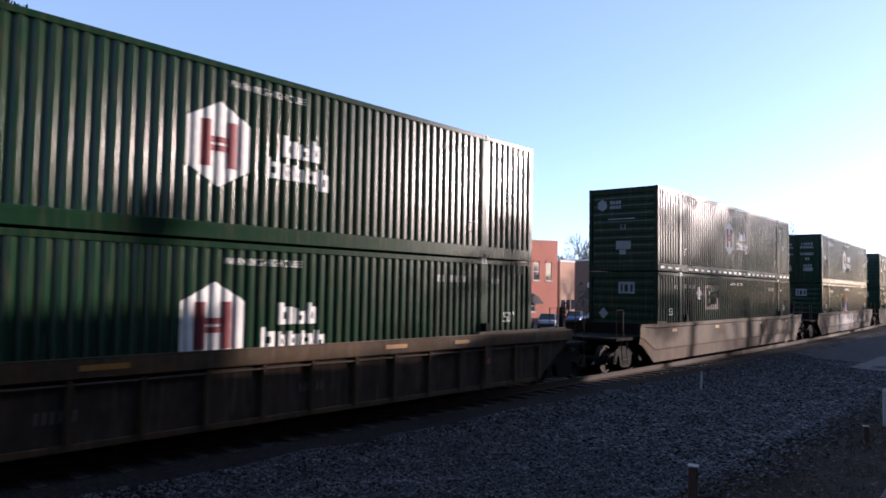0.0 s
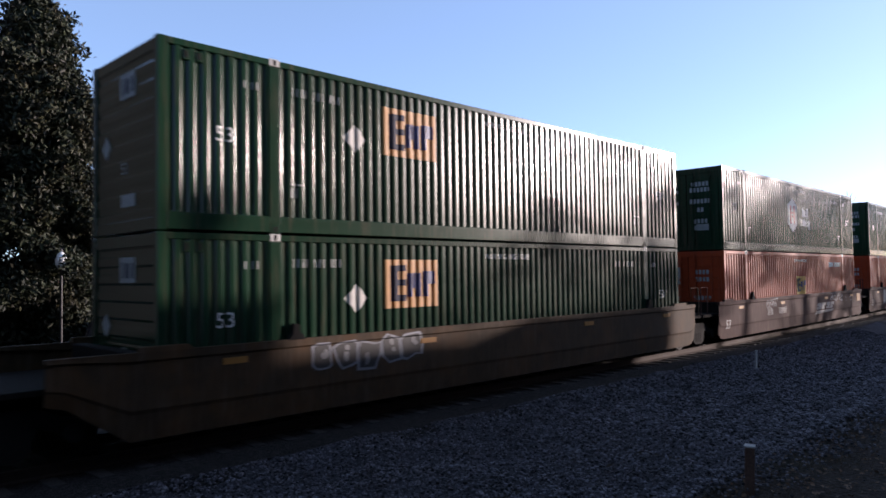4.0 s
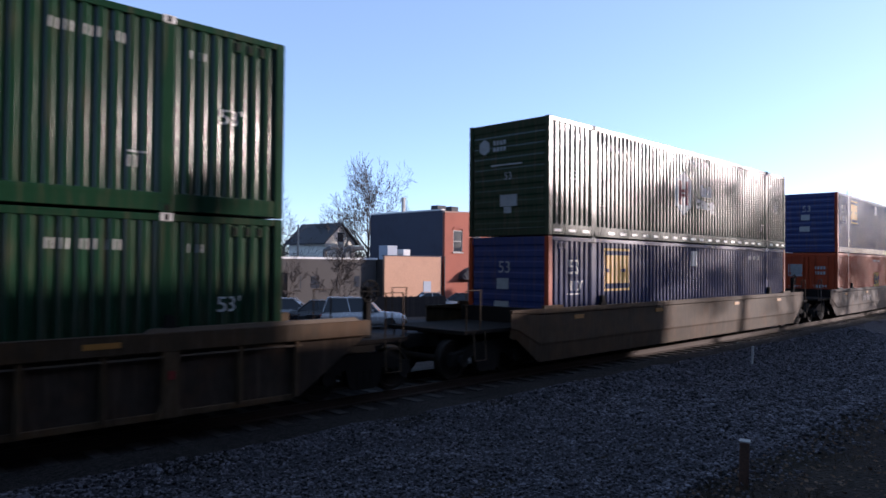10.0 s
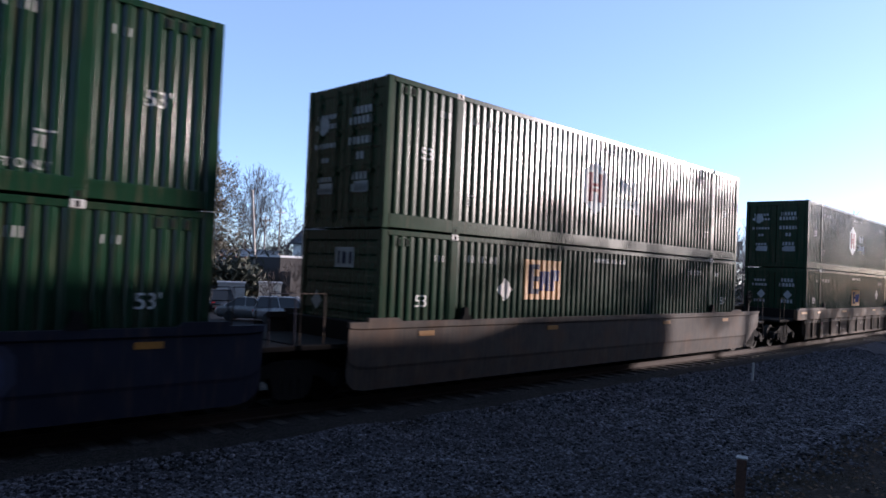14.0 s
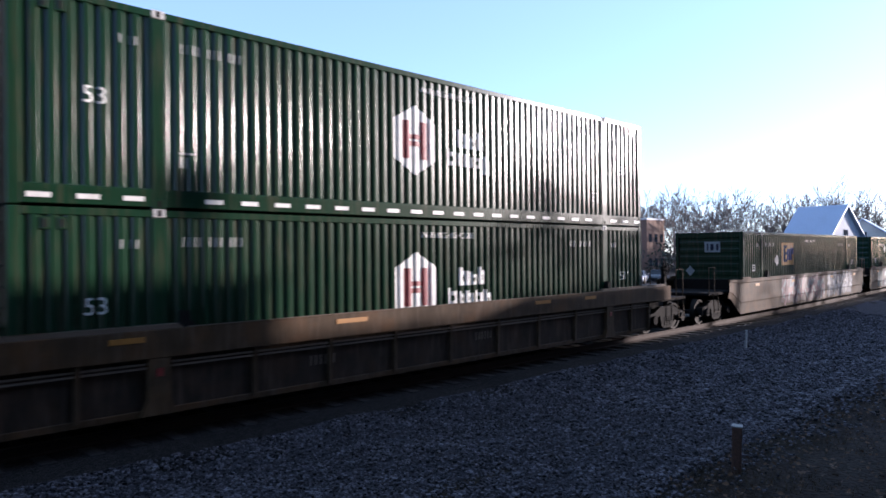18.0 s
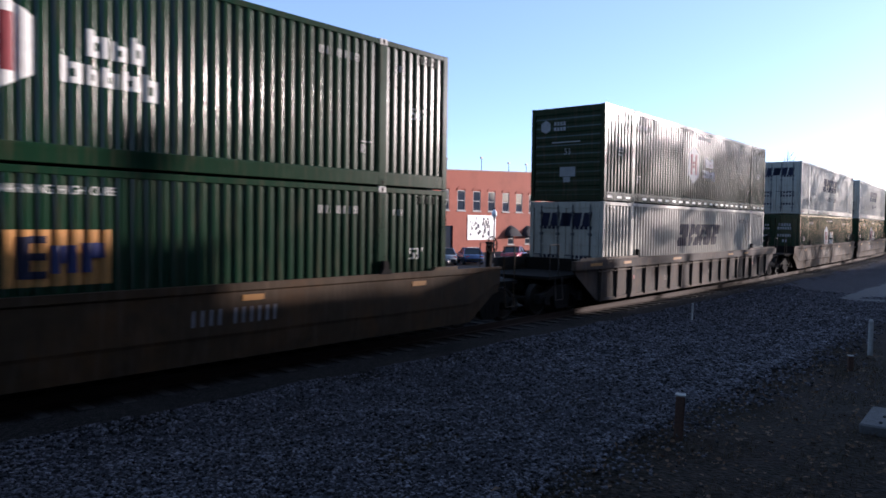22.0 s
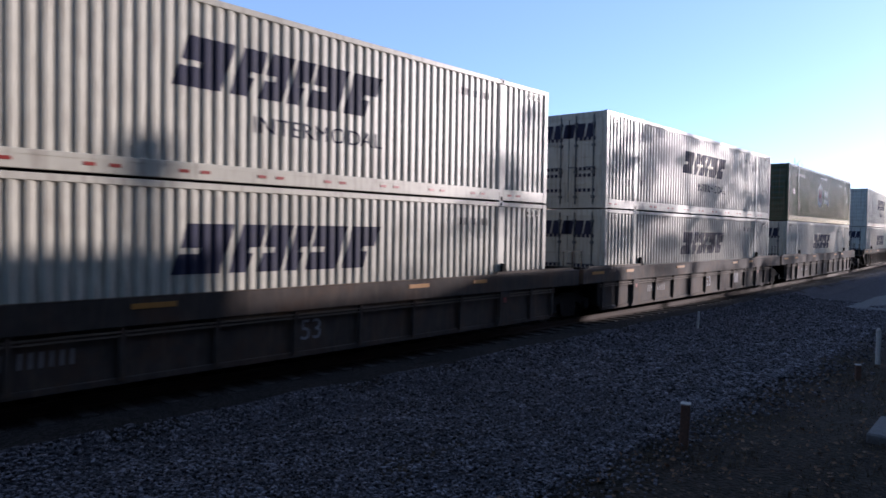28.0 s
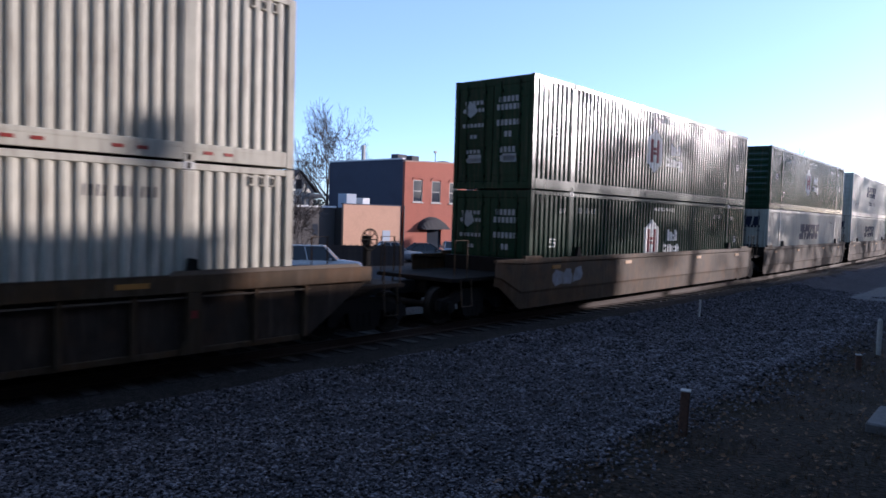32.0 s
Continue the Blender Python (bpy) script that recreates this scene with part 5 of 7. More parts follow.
def bare_tree(seed, height, trunk_r, at, label, stems=1, depth=5, spread=0.55, bark=None, wide=0.42, twig=None):
    """A leafless tree: trunk or several stems, rising scaffold limbs, forks and fine twigs."""
    rng = random.Random(seed)
    t = thing("bare_tree", label, "tree", at)
    bm = bmesh.new()
    least = (0.0003 if depth < 7 else 0.00019) * math.hypot(at[0], at[1])
    if stems == 1:
        fork = height * 0.20
        tube([(0, 0, -0.3), (0.04, 0.02, fork * 0.5), (0, 0.03, fork * 1.1), (0.05, 0, height * 0.42)], [trunk_r * 1.2, trunk_r, trunk_r * 0.85, trunk_r * 0.5], 9, bm)
        for k in range(10):
            a = 2.4 * k + rng.uniform(-0.3, 0.3)
            tilt = (1.25, 1.1, 0.8, 1.15, 0.95, 0.65, 0.85, 0.5, 0.35, 0.12)[k]
            d = (math.cos(a) * math.sin(tilt), math.sin(a) * math.sin(tilt), math.cos(tilt))
            grow(bm, rng, (0, 0, fork * (1.0 + 0.12 * k)), d, height * 0.20 * rng.uniform(0.85, 1.15), trunk_r * 0.5, depth - 1, spread, least)
    else:
        for k in range(stems):
            a = 2 * math.pi * k / stems + rng.uniform(-0.4, 0.4)
            tilt = rng.uniform(0.12, 0.3)
            grow(bm, rng, (math.cos(a) * 0.2, math.sin(a) * 0.2, -0.15), (math.cos(a) * tilt, math.sin(a) * tilt, 1), height * 0.36, trunk_r, depth, spread, least)
    zs = [v.co.z for v in bm.verts]
    f = height / float(np.percentile(zs, 99.5))
    g = height * wide / float(np.percentile([math.hypot(v.co.x, v.co.y) for v in bm.verts], 97))
    for v in bm.verts:
        k = 1 + (g - 1) * min(1, max(v.co.z, 0) / (0.3 * height))
        v.co = (v.co.x * k, v.co.y * k, v.co.z * (f if v.co.z > 0 else 1))
    twigs = bm.copy()
    for b, keep in ((bm, 0), (twigs, 1)):
        bmesh.ops.delete(b, geom=[f for f in b.faces if f.material_index != keep], context="FACES")
        for f in b.faces:
            f.material_index = 0
    part("trunk", bm, bark or BARK, t)
    part("crown", twigs, twig or TWIG, t)
    return t


def leaf_cloud(rng, spots, per, spread, size, up=0.3):
    """Leaves as small creased blades round each spot."""
    n = len(spots) * per
    c = np.repeat(np.array(spots, float), per, 0) + rng.normal(0, 1, (n, 3)) * spread
    d = rng.normal(0, 1, (n, 3))
    d[:, 2] += up
    d /= np.linalg.norm(d, axis=1)[:, None]
    e = np.cross(d, rng.normal(0, 1, (n, 3)))
    e /= np.linalg.norm(e, axis=1)[:, None] + 1e-9
    L = size * rng.uniform(0.7, 1.35, n)[:, None]
    nn = np.cross(d, e)
    v = np.stack([c - d * L, c + e * L * 0.42 + nn * L * 0.12, c + d * L, c - e * L * 0.42 + nn * L * 0.12], 1).reshape(-1, 3)
    i = 4 * np.arange(n)[:, None]
    f = np.concatenate([i + np.array((0, 1, 2)), i + np.array((0, 2, 3))])
    return v, f.tolist()


def leafy_tree(name, seed, at, height, radius, label, shape, leafm, low=0.12, clumps=420, per=34, size=0.16, trunk_r=0.28, bark=None, gap=0.0, pads=0):
    """An evergreen: a trunk with limbs reaching into many clumps of leaves, set unevenly inside the crown's outline."""
    rng = np.random.default_rng(seed)
    r2 = random.Random(seed)
    t = thing(name, label, "tree", at)
    bm = bmesh.new()
    tube([(0, 0, -0.2), (0.05, 0.03, height * 0.3), (-0.04, 0.05, height * 0.62), (0, 0, height * 0.95)], [trunk_r, trunk_r * 0.75, trunk_r * 0.45, 0.03], 10, bm)
    spots = []
    lobes = [(rng.uniform(0, 6.28), rng.uniform(0.05, 0.95), rng.uniform(0.62, 1.32)) for _ in range(44)]
    for k in range(pads):                  # boughs that stand out as pads of leaves, drooping at the rim
        h, a = (k + rng.random()) / pads, 2.399 * k + rng.normal(0, 0.3)
        rad = shape(h) * radius * rng.uniform(0.78, 1.12)
        wide, thick = radius * rng.uniform(0.14, 0.24), height * rng.uniform(0.014, 0.026)
        for _ in range(clumps // pads * 3 // 4):
            dx, dy, dz = rng.normal(0, 1, 3) * 0.55
            q = max(rad - wide, 0.2) + dx * wide
            spots.append((q * math.cos(a) - dy * wide * math.sin(a), q * math.sin(a) + dy * wide * math.cos(a),
                          height * (low + (1 - low) * h) + dz * thick - 0.35 * dx * thick))
    while len(spots) < clumps:
        h = rng.random()
        a = rng.uniform(0, 6.28)
        rad = shape(h) * radius
        for la, lh, lm in lobes:
            da = abs((a - la + math.pi) % (2 * math.pi) - math.pi)
            if da < 0.45 and abs(h - lh) < 0.06:
                rad *= lm
        q = math.sqrt(rng.uniform(0.25 + gap, 1.0)) * rad * (0.72 if pads else 1.0)
        spots.append((q * math.cos(a), q * math.sin(a), height * (low + (1 - low) * h) + rng.normal(0, 0.1)))
    for k in range(min(clumps // 5, 90)):
        x, y, z = spots[k * 5]
        z0 = max(z - math.hypot(x, y) * 0.55, height * low * 0.8)
        tube([(0, 0, z0), (x * 0.5, y * 0.5, (z0 + z) / 2 + 0.1), (x, y, z)], [0.06, 0.035, 0.01], 4, bm, False)
    part("trunk", bm, bark or BARK, t)
    tight = 0.6 if pads else 1.0
    v, f = leaf_cloud(rng, spots, per, (radius * 0.085 * tight, radius * 0.085 * tight, height * 0.022 * tight), size)
    part("crown", raw_mesh("crown", v, f, leafm), None, t)
    return t


def polar(az, dist, z=LOT):
    """A place by its bearing off the track's straight and its distance from the camera."""
    return (dist * math.cos(radians(az)), dist * math.sin(radians(az)), z)


def on_lot(az, dist):
    """The same, standing on the sloping lot."""
    x, y, _ = polar(az, dist)
    return (x, y, ground_z(900, y - on_line(x, 0)[1]) + 0.02)


def build_trees():
    cone = lambda h: (0.62 + 0.38 * min(1, h / 0.15)) * (1 - h) ** 0.5 + 0.04
    leafy_tree("magnolia_tree", 4, polar(75.2, 40), 17.5, 4.5, "tall dark glossy-leaved magnolia at the lot's edge", cone, LEAF, 0.03, 2400, 62, 0.14, 0.32, None, 0.0, 120)
    round_ = lambda h: math.sin(math.pi * (0.12 + 0.86 * h)) ** 0.7
    leafy_tree("magnolia_tree", 7, polar(65.2, 63), 14.3, 3.7, "open bronze-leaved magnolia with a pale trunk", round_, LEAF_BROWN, 0.26, 330, 50, 0.13, 0.22, PALE_BARK, 0.0)
    for k, (az, d, h, st) in enumerate(((69.3, 48, 13.0, 3), (67.6, 56, 13.4, 4), (71.2, 58, 14.6, 3), (66.4, 66, 13.4, 4), (72.6, 66, 15.5, 3))):
        bare_tree(11 + k, h, 0.13, on_lot(az, d), "bare pale-barked tree with several stems", st, 6, 0.52, PALE_BARK, 0.36)
    bare_tree(17, 15.4, 0.24, polar(60.5, 92), "bare spreading tree beyond the parking lot", 1, 7, 0.62, None, 0.44)
    bare_tree(23, 18.6, 0.36, polar(51.3, 103), "large bare spreading tree behind the dark building", 1, 7, 0.66, None, 0.40)
    bare_tree(29, 5.4, 0.07, on_lot(53.9, 62), "small bare street tree", 2, 6, 0.6, BARK, 0.48)
    bare_tree(31, 4.6, 0.07, on_lot(57.2, 66), "small bare street tree", 2, 5, 0.55, BARK, 0.4)
    bare_tree(37, 3.2, 0.05, on_lot(59.3, 64.5), "small bare bush on the lot", 3, 4, 0.6, BARK, 0.45)
    rng = random.Random(77)
    k = 0
    for az in np.arange(13.0, 34.5, 0.95):
        d = rng.uniform(150, 205)
        top = 0.078 if az < 28 else 0.070
        h = (2.53 - LOT) + d * top * rng.uniform(0.62, 1.08)
        # skyline crowns take the twig colour that is lightened for haze
        bare_tree(100 + k, h, 0.24, polar(az + rng.uniform(-0.3, 0.3), d), "bare winter tree on the skyline", 1, 5, 0.55, BARK, 0.40, HAZED_TWIG)
        k += 1
    for az in np.arange(35, 72, 2.6):
        d = rng.uniform(150, 200)
        bare_tree(150 + k, 5 + d * 0.034 * rng.uniform(0.6, 1.0), 0.2, polar(az, d), "bare winter tree far behind the town", 1, 5, 0.55, BARK, 0.40)
        k += 1
    for k in range(9):
        az, d = 4.6 + 0.36 * k, 235 + 14 * ((k * 7) % 5)
        leafy_tree("evergreen_tree", 80 + k, polar(az, d, NEAR), 9.5 + 1.4 * ((k * 5) % 4), 5.5, "dark evergreen tree where the track bends away", round_, HEDGE, 0.02, 170, 22, 0.5, 0.25)
    for k, (x, y, h) in enumerate(((120, 9.0, 7.5), (138, 12.0, 9.5), (155, 13.0, 9.0), (176, 15.0, 11.0), (196, 15.0, 12.0))):
        leafy_tree("evergreen_tree", 60 + k, (x, y, NEAR), h, 3.6, "dark evergreen tree beside the far track", round_, HEDGE, 0.04, 160, 22, 0.34, 0.2)


def build_thickets():
    """Undergrowth: low twigs and leaves, dense dark along the lot's back and thin along the skyline."""
    rng = np.random.default_rng(12)
    spots = []
    for az in np.arange(60.5, 80, 0.16):
        d = rng.uniform(72, 84)
        for _ in range(3):
            x, y, z = polar(az + rng.uniform(-0.2, 0.2), d + rng.uniform(-3, 3))
            spots.append((x, y, LOT + rng.uniform(0.2, 4.6)))
    v, f = leaf_cloud(rng, spots, 26, 0.55, 0.20)
    tagged(new("undergrowth", raw_mesh("undergrowth", v, f, RED_LEAF)), "russet undergrowth along the back of the lot", "undergrowth", kind="stuff")
    spots = []
    for az in np.arange(60.5, 66, 0.10):
        for _ in range(4):
            x, y, z = polar(az, rng.uniform(68, 74))
            spots.append((x, y, LOT + rng.uniform(0.1, 3.2)))
    for az in np.arange(12, 34, 0.16):
        for _ in range(3):
            x, y, z = polar(az, rng.uniform(140, 200))
            spots.append((x, y, LOT + rng.uniform(0.3, 5.0)))
    for az in np.arange(34, 80, 0.25):
        for _ in range(3):
            x, y, z = polar(az, rng.uniform(190, 240))
            spots.append((x, y, LOT + rng.uniform(0.3, 8.0)))
    v, f = leaf_cloud(rng, spots, 20, 0.9, 0.42)
    tagged(new("shrubbery", raw_mesh("shrubbery", v, f, HEDGE)), "dark evergreen shrubs and far woods", "shrubs", kind="stuff")


# ---- the town behind the track ----
WALL_Y = 60.0


def sash_window(parent, x, z0, w, h, y, arched=True, name="window", frame_m=None, depth=0.14):
    """A sash window set in a wall that faces the camera's side: frame, two panes, sill and, for old ones, a brick arch."""
    bm = box(x, x + w, y + 0.03, y + depth, z0, z0 + 0.08)
    box(x, x + w, y + 0.03, y + depth, z0 + h - 0.09, z0 + h, bm)
    for a in (x, x + w - 0.09):
        box(a, a + 0.09, y + 0.03, y + depth, z0 + 0.08, z0 + h - 0.09, bm)
    box(x + 0.09, x + w - 0.09, y + 0.05, y + depth, z0 + h * 0.48, z0 + h * 0.48 + 0.09, bm)
    win = part(name, bm, frame_m or GREY_TRIM, parent, "sash window with a weathered pale frame")
    part("pane", box(x + 0.09, x + w - 0.09, y + 0.09, y + 0.10, z0 + 0.08, z0 + h * 0.48), PANE, win)
    part("pane", box(x + 0.09, x + w - 0.09, y + 0.07, y + 0.08, z0 + h * 0.48 + 0.09, z0 + h - 0.09), PANE, win)
    part("sill", box(x - 0.1, x + w + 0.1, y - 0.10, y + 0.05, z0 - 0.14, z0 - 0.002), CONCRETE, win)
    if arched:
        bm = bmesh.new()
        n = 9
        inn, out = [], []
        for k in range(n + 1):
            a = math.pi * k / n
            inn.append((x + w / 2 - math.cos(a) * w / 2, z0 + h + math.sin(a) * 0.22))
            out.append((x + w / 2 - math.cos(a) * (w / 2 + 0.22), z0 + h + 0.02 + math.sin(a) * 0.50))
        for k in range(n):
            slab([inn[k], inn[k + 1], out[k + 1], out[k]], 0.12, "xz", y - 0.08, bm)
        bmesh.ops.remove_doubles(bm, verts=bm.verts, dist=0.0005)
        part("arch", bm, BRICK, win)
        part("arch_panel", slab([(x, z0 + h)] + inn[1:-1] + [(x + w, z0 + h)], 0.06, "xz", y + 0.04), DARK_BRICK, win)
    return win


def wall_with_holes(x0, x1, z0, tops, y, thick, holes, bm=None):
    """A wall along x at y with rectangular holes; tops gives its height at x0 and at x1."""
    bm = bm or bmesh.new()
    xs = sorted({x0, x1, *(h[0] for h in holes), *(h[1] for h in holes)})
    for a, b in zip(xs, xs[1:]):
        za = tops[0] + (tops[1] - tops[0]) * (a - x0) / (x1 - x0)
        zb = tops[0] + (tops[1] - tops[0]) * (b - x0) / (x1 - x0)
        cuts = sorted([(h[2], h[3]) for h in holes if h[0] <= a + 1e-6 and h[1] >= b - 1e-6])
        lo = z0
        for c0, c1 in cuts:
            slab([(a, lo), (b, lo), (b, c0), (a, c0)], thick, "xz", y, bm)
            lo = c1
        slab([(a, lo), (b, lo), (b, zb), (a, za)], thick, "xz", y, bm)
    bmesh.ops.remove_doubles(bm, verts=bm.verts, dist=0.0005)
    return bm


def brick_block():
    x0, x1 = 59.6, 93.5
    b = thing("brick_building", "two-storey red brick building with arched upper windows", "building")
    wins = [(61.05 + 3.25 * k, 62.65 + 3.25 * k, 4.0, 6.62) for k in range(10)]
    doors = [(63.6, 66.2, LOT, 1.9), (68.2, 70.0, LOT, 2.0), (82.0, 83.4, -0.6, 1.0), (86.2, 87.6, -0.6, 1.0)]
    part("front_wall", wall_with_holes(x0, x1, LOT - 0.3, (8.67, 10.05), WALL_Y, 0.35, wins + doors), BRICK, b)
    # this side wall is much darker and bluer than the red front
    part("side_wall", box(x0, x0 + 0.35, WALL_Y + 0.35, 74.0, LOT - 0.3, 8.95), DARK_BRICK, b, "dark blue-grey side wall")
    part("side_wall", box(x1 - 0.35, x1, WALL_Y + 0.35, 74.0, LOT - 0.3, 10.0), BRICK, b)
    part("back_wall", box(x0 + 0.35, x1 - 0.35, 73.7, 74.0, LOT - 0.3, 8.2), BRICK, b)
    part("roof", box(x0 + 0.35, x1 - 0.35, WALL_Y + 0.35, 73.7, 7.9, 8.1), DARK_ROOF, b)
    bm = slab([(x0 - 0.06, 8.67), (x1 + 0.06, 10.05), (x1 + 0.06, 10.20), (x0 - 0.06, 8.82)], 0.47, "xz", WALL_Y - 0.06)
    part("coping", bm, MORTAR, b)
    part("side_coping", box(x0 - 0.06, x0 + 0.41, WALL_Y + 0.42, 74.06, 8.952, 9.12), ROOFING, b, "pale roof edge")
    for x, w, z, h in [(w[0], w[1] - w[0], w[2], w[3] - w[2]) for w in wins]:
        sash_window(b, x, z, w, h, WALL_Y)
    for x, w, z, h in [(d[0], d[1] - d[0], d[2], d[3] - d[2]) for d in doors[2:]]:
        sash_window(b, x, z, w, h, WALL_Y, False)
    for d in doors[:2]:
        part("doorway", box(d[0], d[1], WALL_Y + 0.18, WALL_Y + 0.26, d[2], d[3]), PANE, b, "dark recessed shopfront")
    for xa, xb, z in ((61.9, 66.9, 2.25), (81.2, 84.2, 2.1), (85.4, 88.4, 2.1)):
        bm = bmesh.new()
        n, w = 10, xb - xa
        rings = []
        for k in range(n + 1):
            a = math.pi * k / n
            px, pr = (xa + xb) / 2 - math.cos(a) * w / 2, math.sin(a)
            rings.append([bm.verts.new((px, WALL_Y - 0.01, z - 1.55 + 0.02)), bm.verts.new((px, WALL_Y - 0.01, z - 1.5 + 1.5 * pr)),
                          bm.verts.new((px, WALL_Y - 0.55, z - 1.5 + 1.15 * pr)), bm.verts.new((px, WALL_Y - 1.05, z - 1.55 + 0.02))])
        for q, r in zip(rings, rings[1:]):
            for j in range(4):
                bm.faces.new((q[j], r[j], r[(j + 1) % 4], q[(j + 1) % 4]))
        bm.faces.new(rings[0])
        bm.faces.new(rings[-1][::-1])
        bmesh.ops.remove_doubles(bm, verts=bm.verts, dist=0.001)
        bmesh.ops.recalc_face_normals(bm, faces=bm.faces)
        part("awning", bm, AWNING, b, "rounded black canvas awning")
    mural = part("mural", box(72.9, 79.0, WALL_Y - 0.07, WALL_Y - 0.005, 0.12, 3.42), TRIM_WHITE, b, "white painted mural panel with dark shapes")
    rng = random.Random(6)
    for k in range(46):
        x, z = rng.uniform(73.3, 78.2), rng.uniform(0.4, 2.9)
        w, h, s = rng.uniform(0.12, 0.5), rng.uniform(0.15, 0.6), rng.uniform(-0.4, 0.4)
        bm = bmesh.new()
        flat_box(bm, x, min(x + w, 78.7), z, min(z + h, 3.2), s)
        for v in bm.verts:
            v.co.y = WALL_Y - 0.074 - 0.0005 * (k % 7)
        part("painted_shape", bm, rng.choice([BLACK_MARK, NAVY_MARK, GREY_BLOCK]), mural)
    for x, y, w in ((60.8, 62.5, 1.5), (63.2, 62.5, 1.3), (69.5, 63, 1.2)):
        part("roof_unit", box(x, x + w, y, y + 1.2, 8.1, 9.75 if x < 65 else 9.55, None, 0.04), DARK_ROOF, b, "grey roof cooling unit")
    for x, h in ((68.0, 10.6), (72.0, 10.9), (79.5, 11.6), (86, 11.3), (90.5, 11.4)):
        bm = tube([(x, 63, 8.1), (x, 63, h)], 0.05, 6)
        box(x - 0.22, x + 0.22, 62.9, 63.1, h - 0.15, h + 0.12, bm)
        part("vent_pipe", bm, IRON, b)
    part("chimney", box(62.3, 62.7, 70.5, 70.9, 8.1, 11.3, None, 0.03), CONCRETE, b)
    tan = thing("tan_annex", "single-storey annex with a tan stuccoed front", "building")
    part("front_wall", box(50.2, 58.9, WALL_Y - 0.2, WALL_Y + 0.1, LOT - 0.3, 3.38), TAN_STUCCO, tan)
    part("coping", box(50.1, 59.0, WALL_Y - 0.26, WALL_Y + 0.16, 3.382, 3.48), DARK_BRICK, tan)
    part("body", box(50.3, 59.0, WALL_Y + 0.1, 70, LOT - 0.3, 3.0), GREY_BLOCK, tan)
    part("downpipe", tube([(59.25, WALL_Y - 0.35, LOT), (59.25, WALL_Y - 0.35, 3.5)], 0.09, 8), IRON, tan)
    part("door", box(56.0, 57.2, WALL_Y - 0.235, WALL_Y - 0.202, LOT, 0.55), GREY_SIDING, tan)
    low = thing("low_building", "long low grey building with a flat roof", "building")
    part("front_wall", box(37.5, 50.0, 61.0, 61.3, LOT - 0.3, 2.95), GREY_BLOCK, low)
    part("side_wall", box(37.5, 37.8, 61.3, 72, LOT - 0.3, 2.95), GREY_BLOCK, low)
    part("roof", box(37.4, 50.1, 60.9, 72, 2.952, 3.15), ROOFING, low, "pale flat roof")
    part("wing", box(37.6, 39.0, 59.2, 60.95, LOT - 0.3, 1.6), GREY_BLOCK, low)
    for x, w in ((39.3, 1.0), (41.5, 1.0), (47.0, 0.7)):
        part("window", box(x, x + w, 60.97, 60.998, 0.0, 1.2), PANE, low)
    rng = random.Random(9)
    for x in (44.6, 47.3, 48.2):
        part("roof_duct", tube([(x, 63, 3.15), (x, 63, 3.9), (x + 0.3, 62.4, 4.2), (x + 0.9, 62.2, 4.2)], 0.26, 10), WEATHERED, low, "grey roof duct")
    part("roof_unit", box(52.0, 53.5, 61.5, 63, 3.0, 4.6, None, 0.05), GREY_SIDING, low)
    part("roof_unit", box(54.4, 55.5, 61.5, 63, 3.0, 4.2, None, 0.05), ROOFING, low)


def house(at, turn, w, d, eave, ridge, wallm, roofm, label, porch=True):
    """A gabled house: walls with gables along its length, two roof slopes, windows, porch."""
    h = thing("house", label, "house", pose(*at, 0, 0, turn))
    bm = bmesh.new()
    box(-w / 2, w / 2, -d / 2, d / 2, -0.3, eave, bm)
    part("shell", bm, wallm, h)
    for s in (-1, 1):
        part("gable", slab([(-d / 2, eave), (d / 2, eave), (0, ridge)], 0.2, "yz", s * (w / 2 - 0.1) - 0.1), wallm, h)
        bm = slab([(s * (d / 2 + 0.5), eave - 0.25), (s * (d / 2 + 0.5), eave - 0.05), (0, ridge + 0.22), (0, ridge)], w + 0.9, "yz", -w / 2 - 0.45)
        part("roof_slope", bm, roofm, h)
    for x in (-w * 0.3, 0, w * 0.3):
        part("window", box(x - 0.5, x + 0.5, -d / 2 - 0.05, -d / 2 - 0.002, eave * 0.4, eave * 0.4 + 1.5), PANE, h)
    for s in (-1, 1):
        part("window", box(min(s * (w / 2 + 0.002), s * (w / 2 + 0.05)), max(s * (w / 2 + 0.002), s * (w / 2 + 0.05)), -0.5, 0.5, eave + 0.2, eave + 1.5), PANE, h)
    if porch:
        part("porch_roof", slab([(-d / 2 - 2.2, 2.4), (-d / 2 - 2.2, 2.55), (-d / 2 + 0.02, 3.2), (-d / 2 + 0.02, 3.05)], w, "yz", -w / 2), roofm, h)
        for x in (-w / 2 + 0.2, -w / 6, w / 6, w / 2 - 0.2):
            part("porch_post", box(x - 0.08, x + 0.08, -d / 2 - 2.1, -d / 2 - 1.94, -0.3, 2.42), TRIM_WHITE, h)
    return h


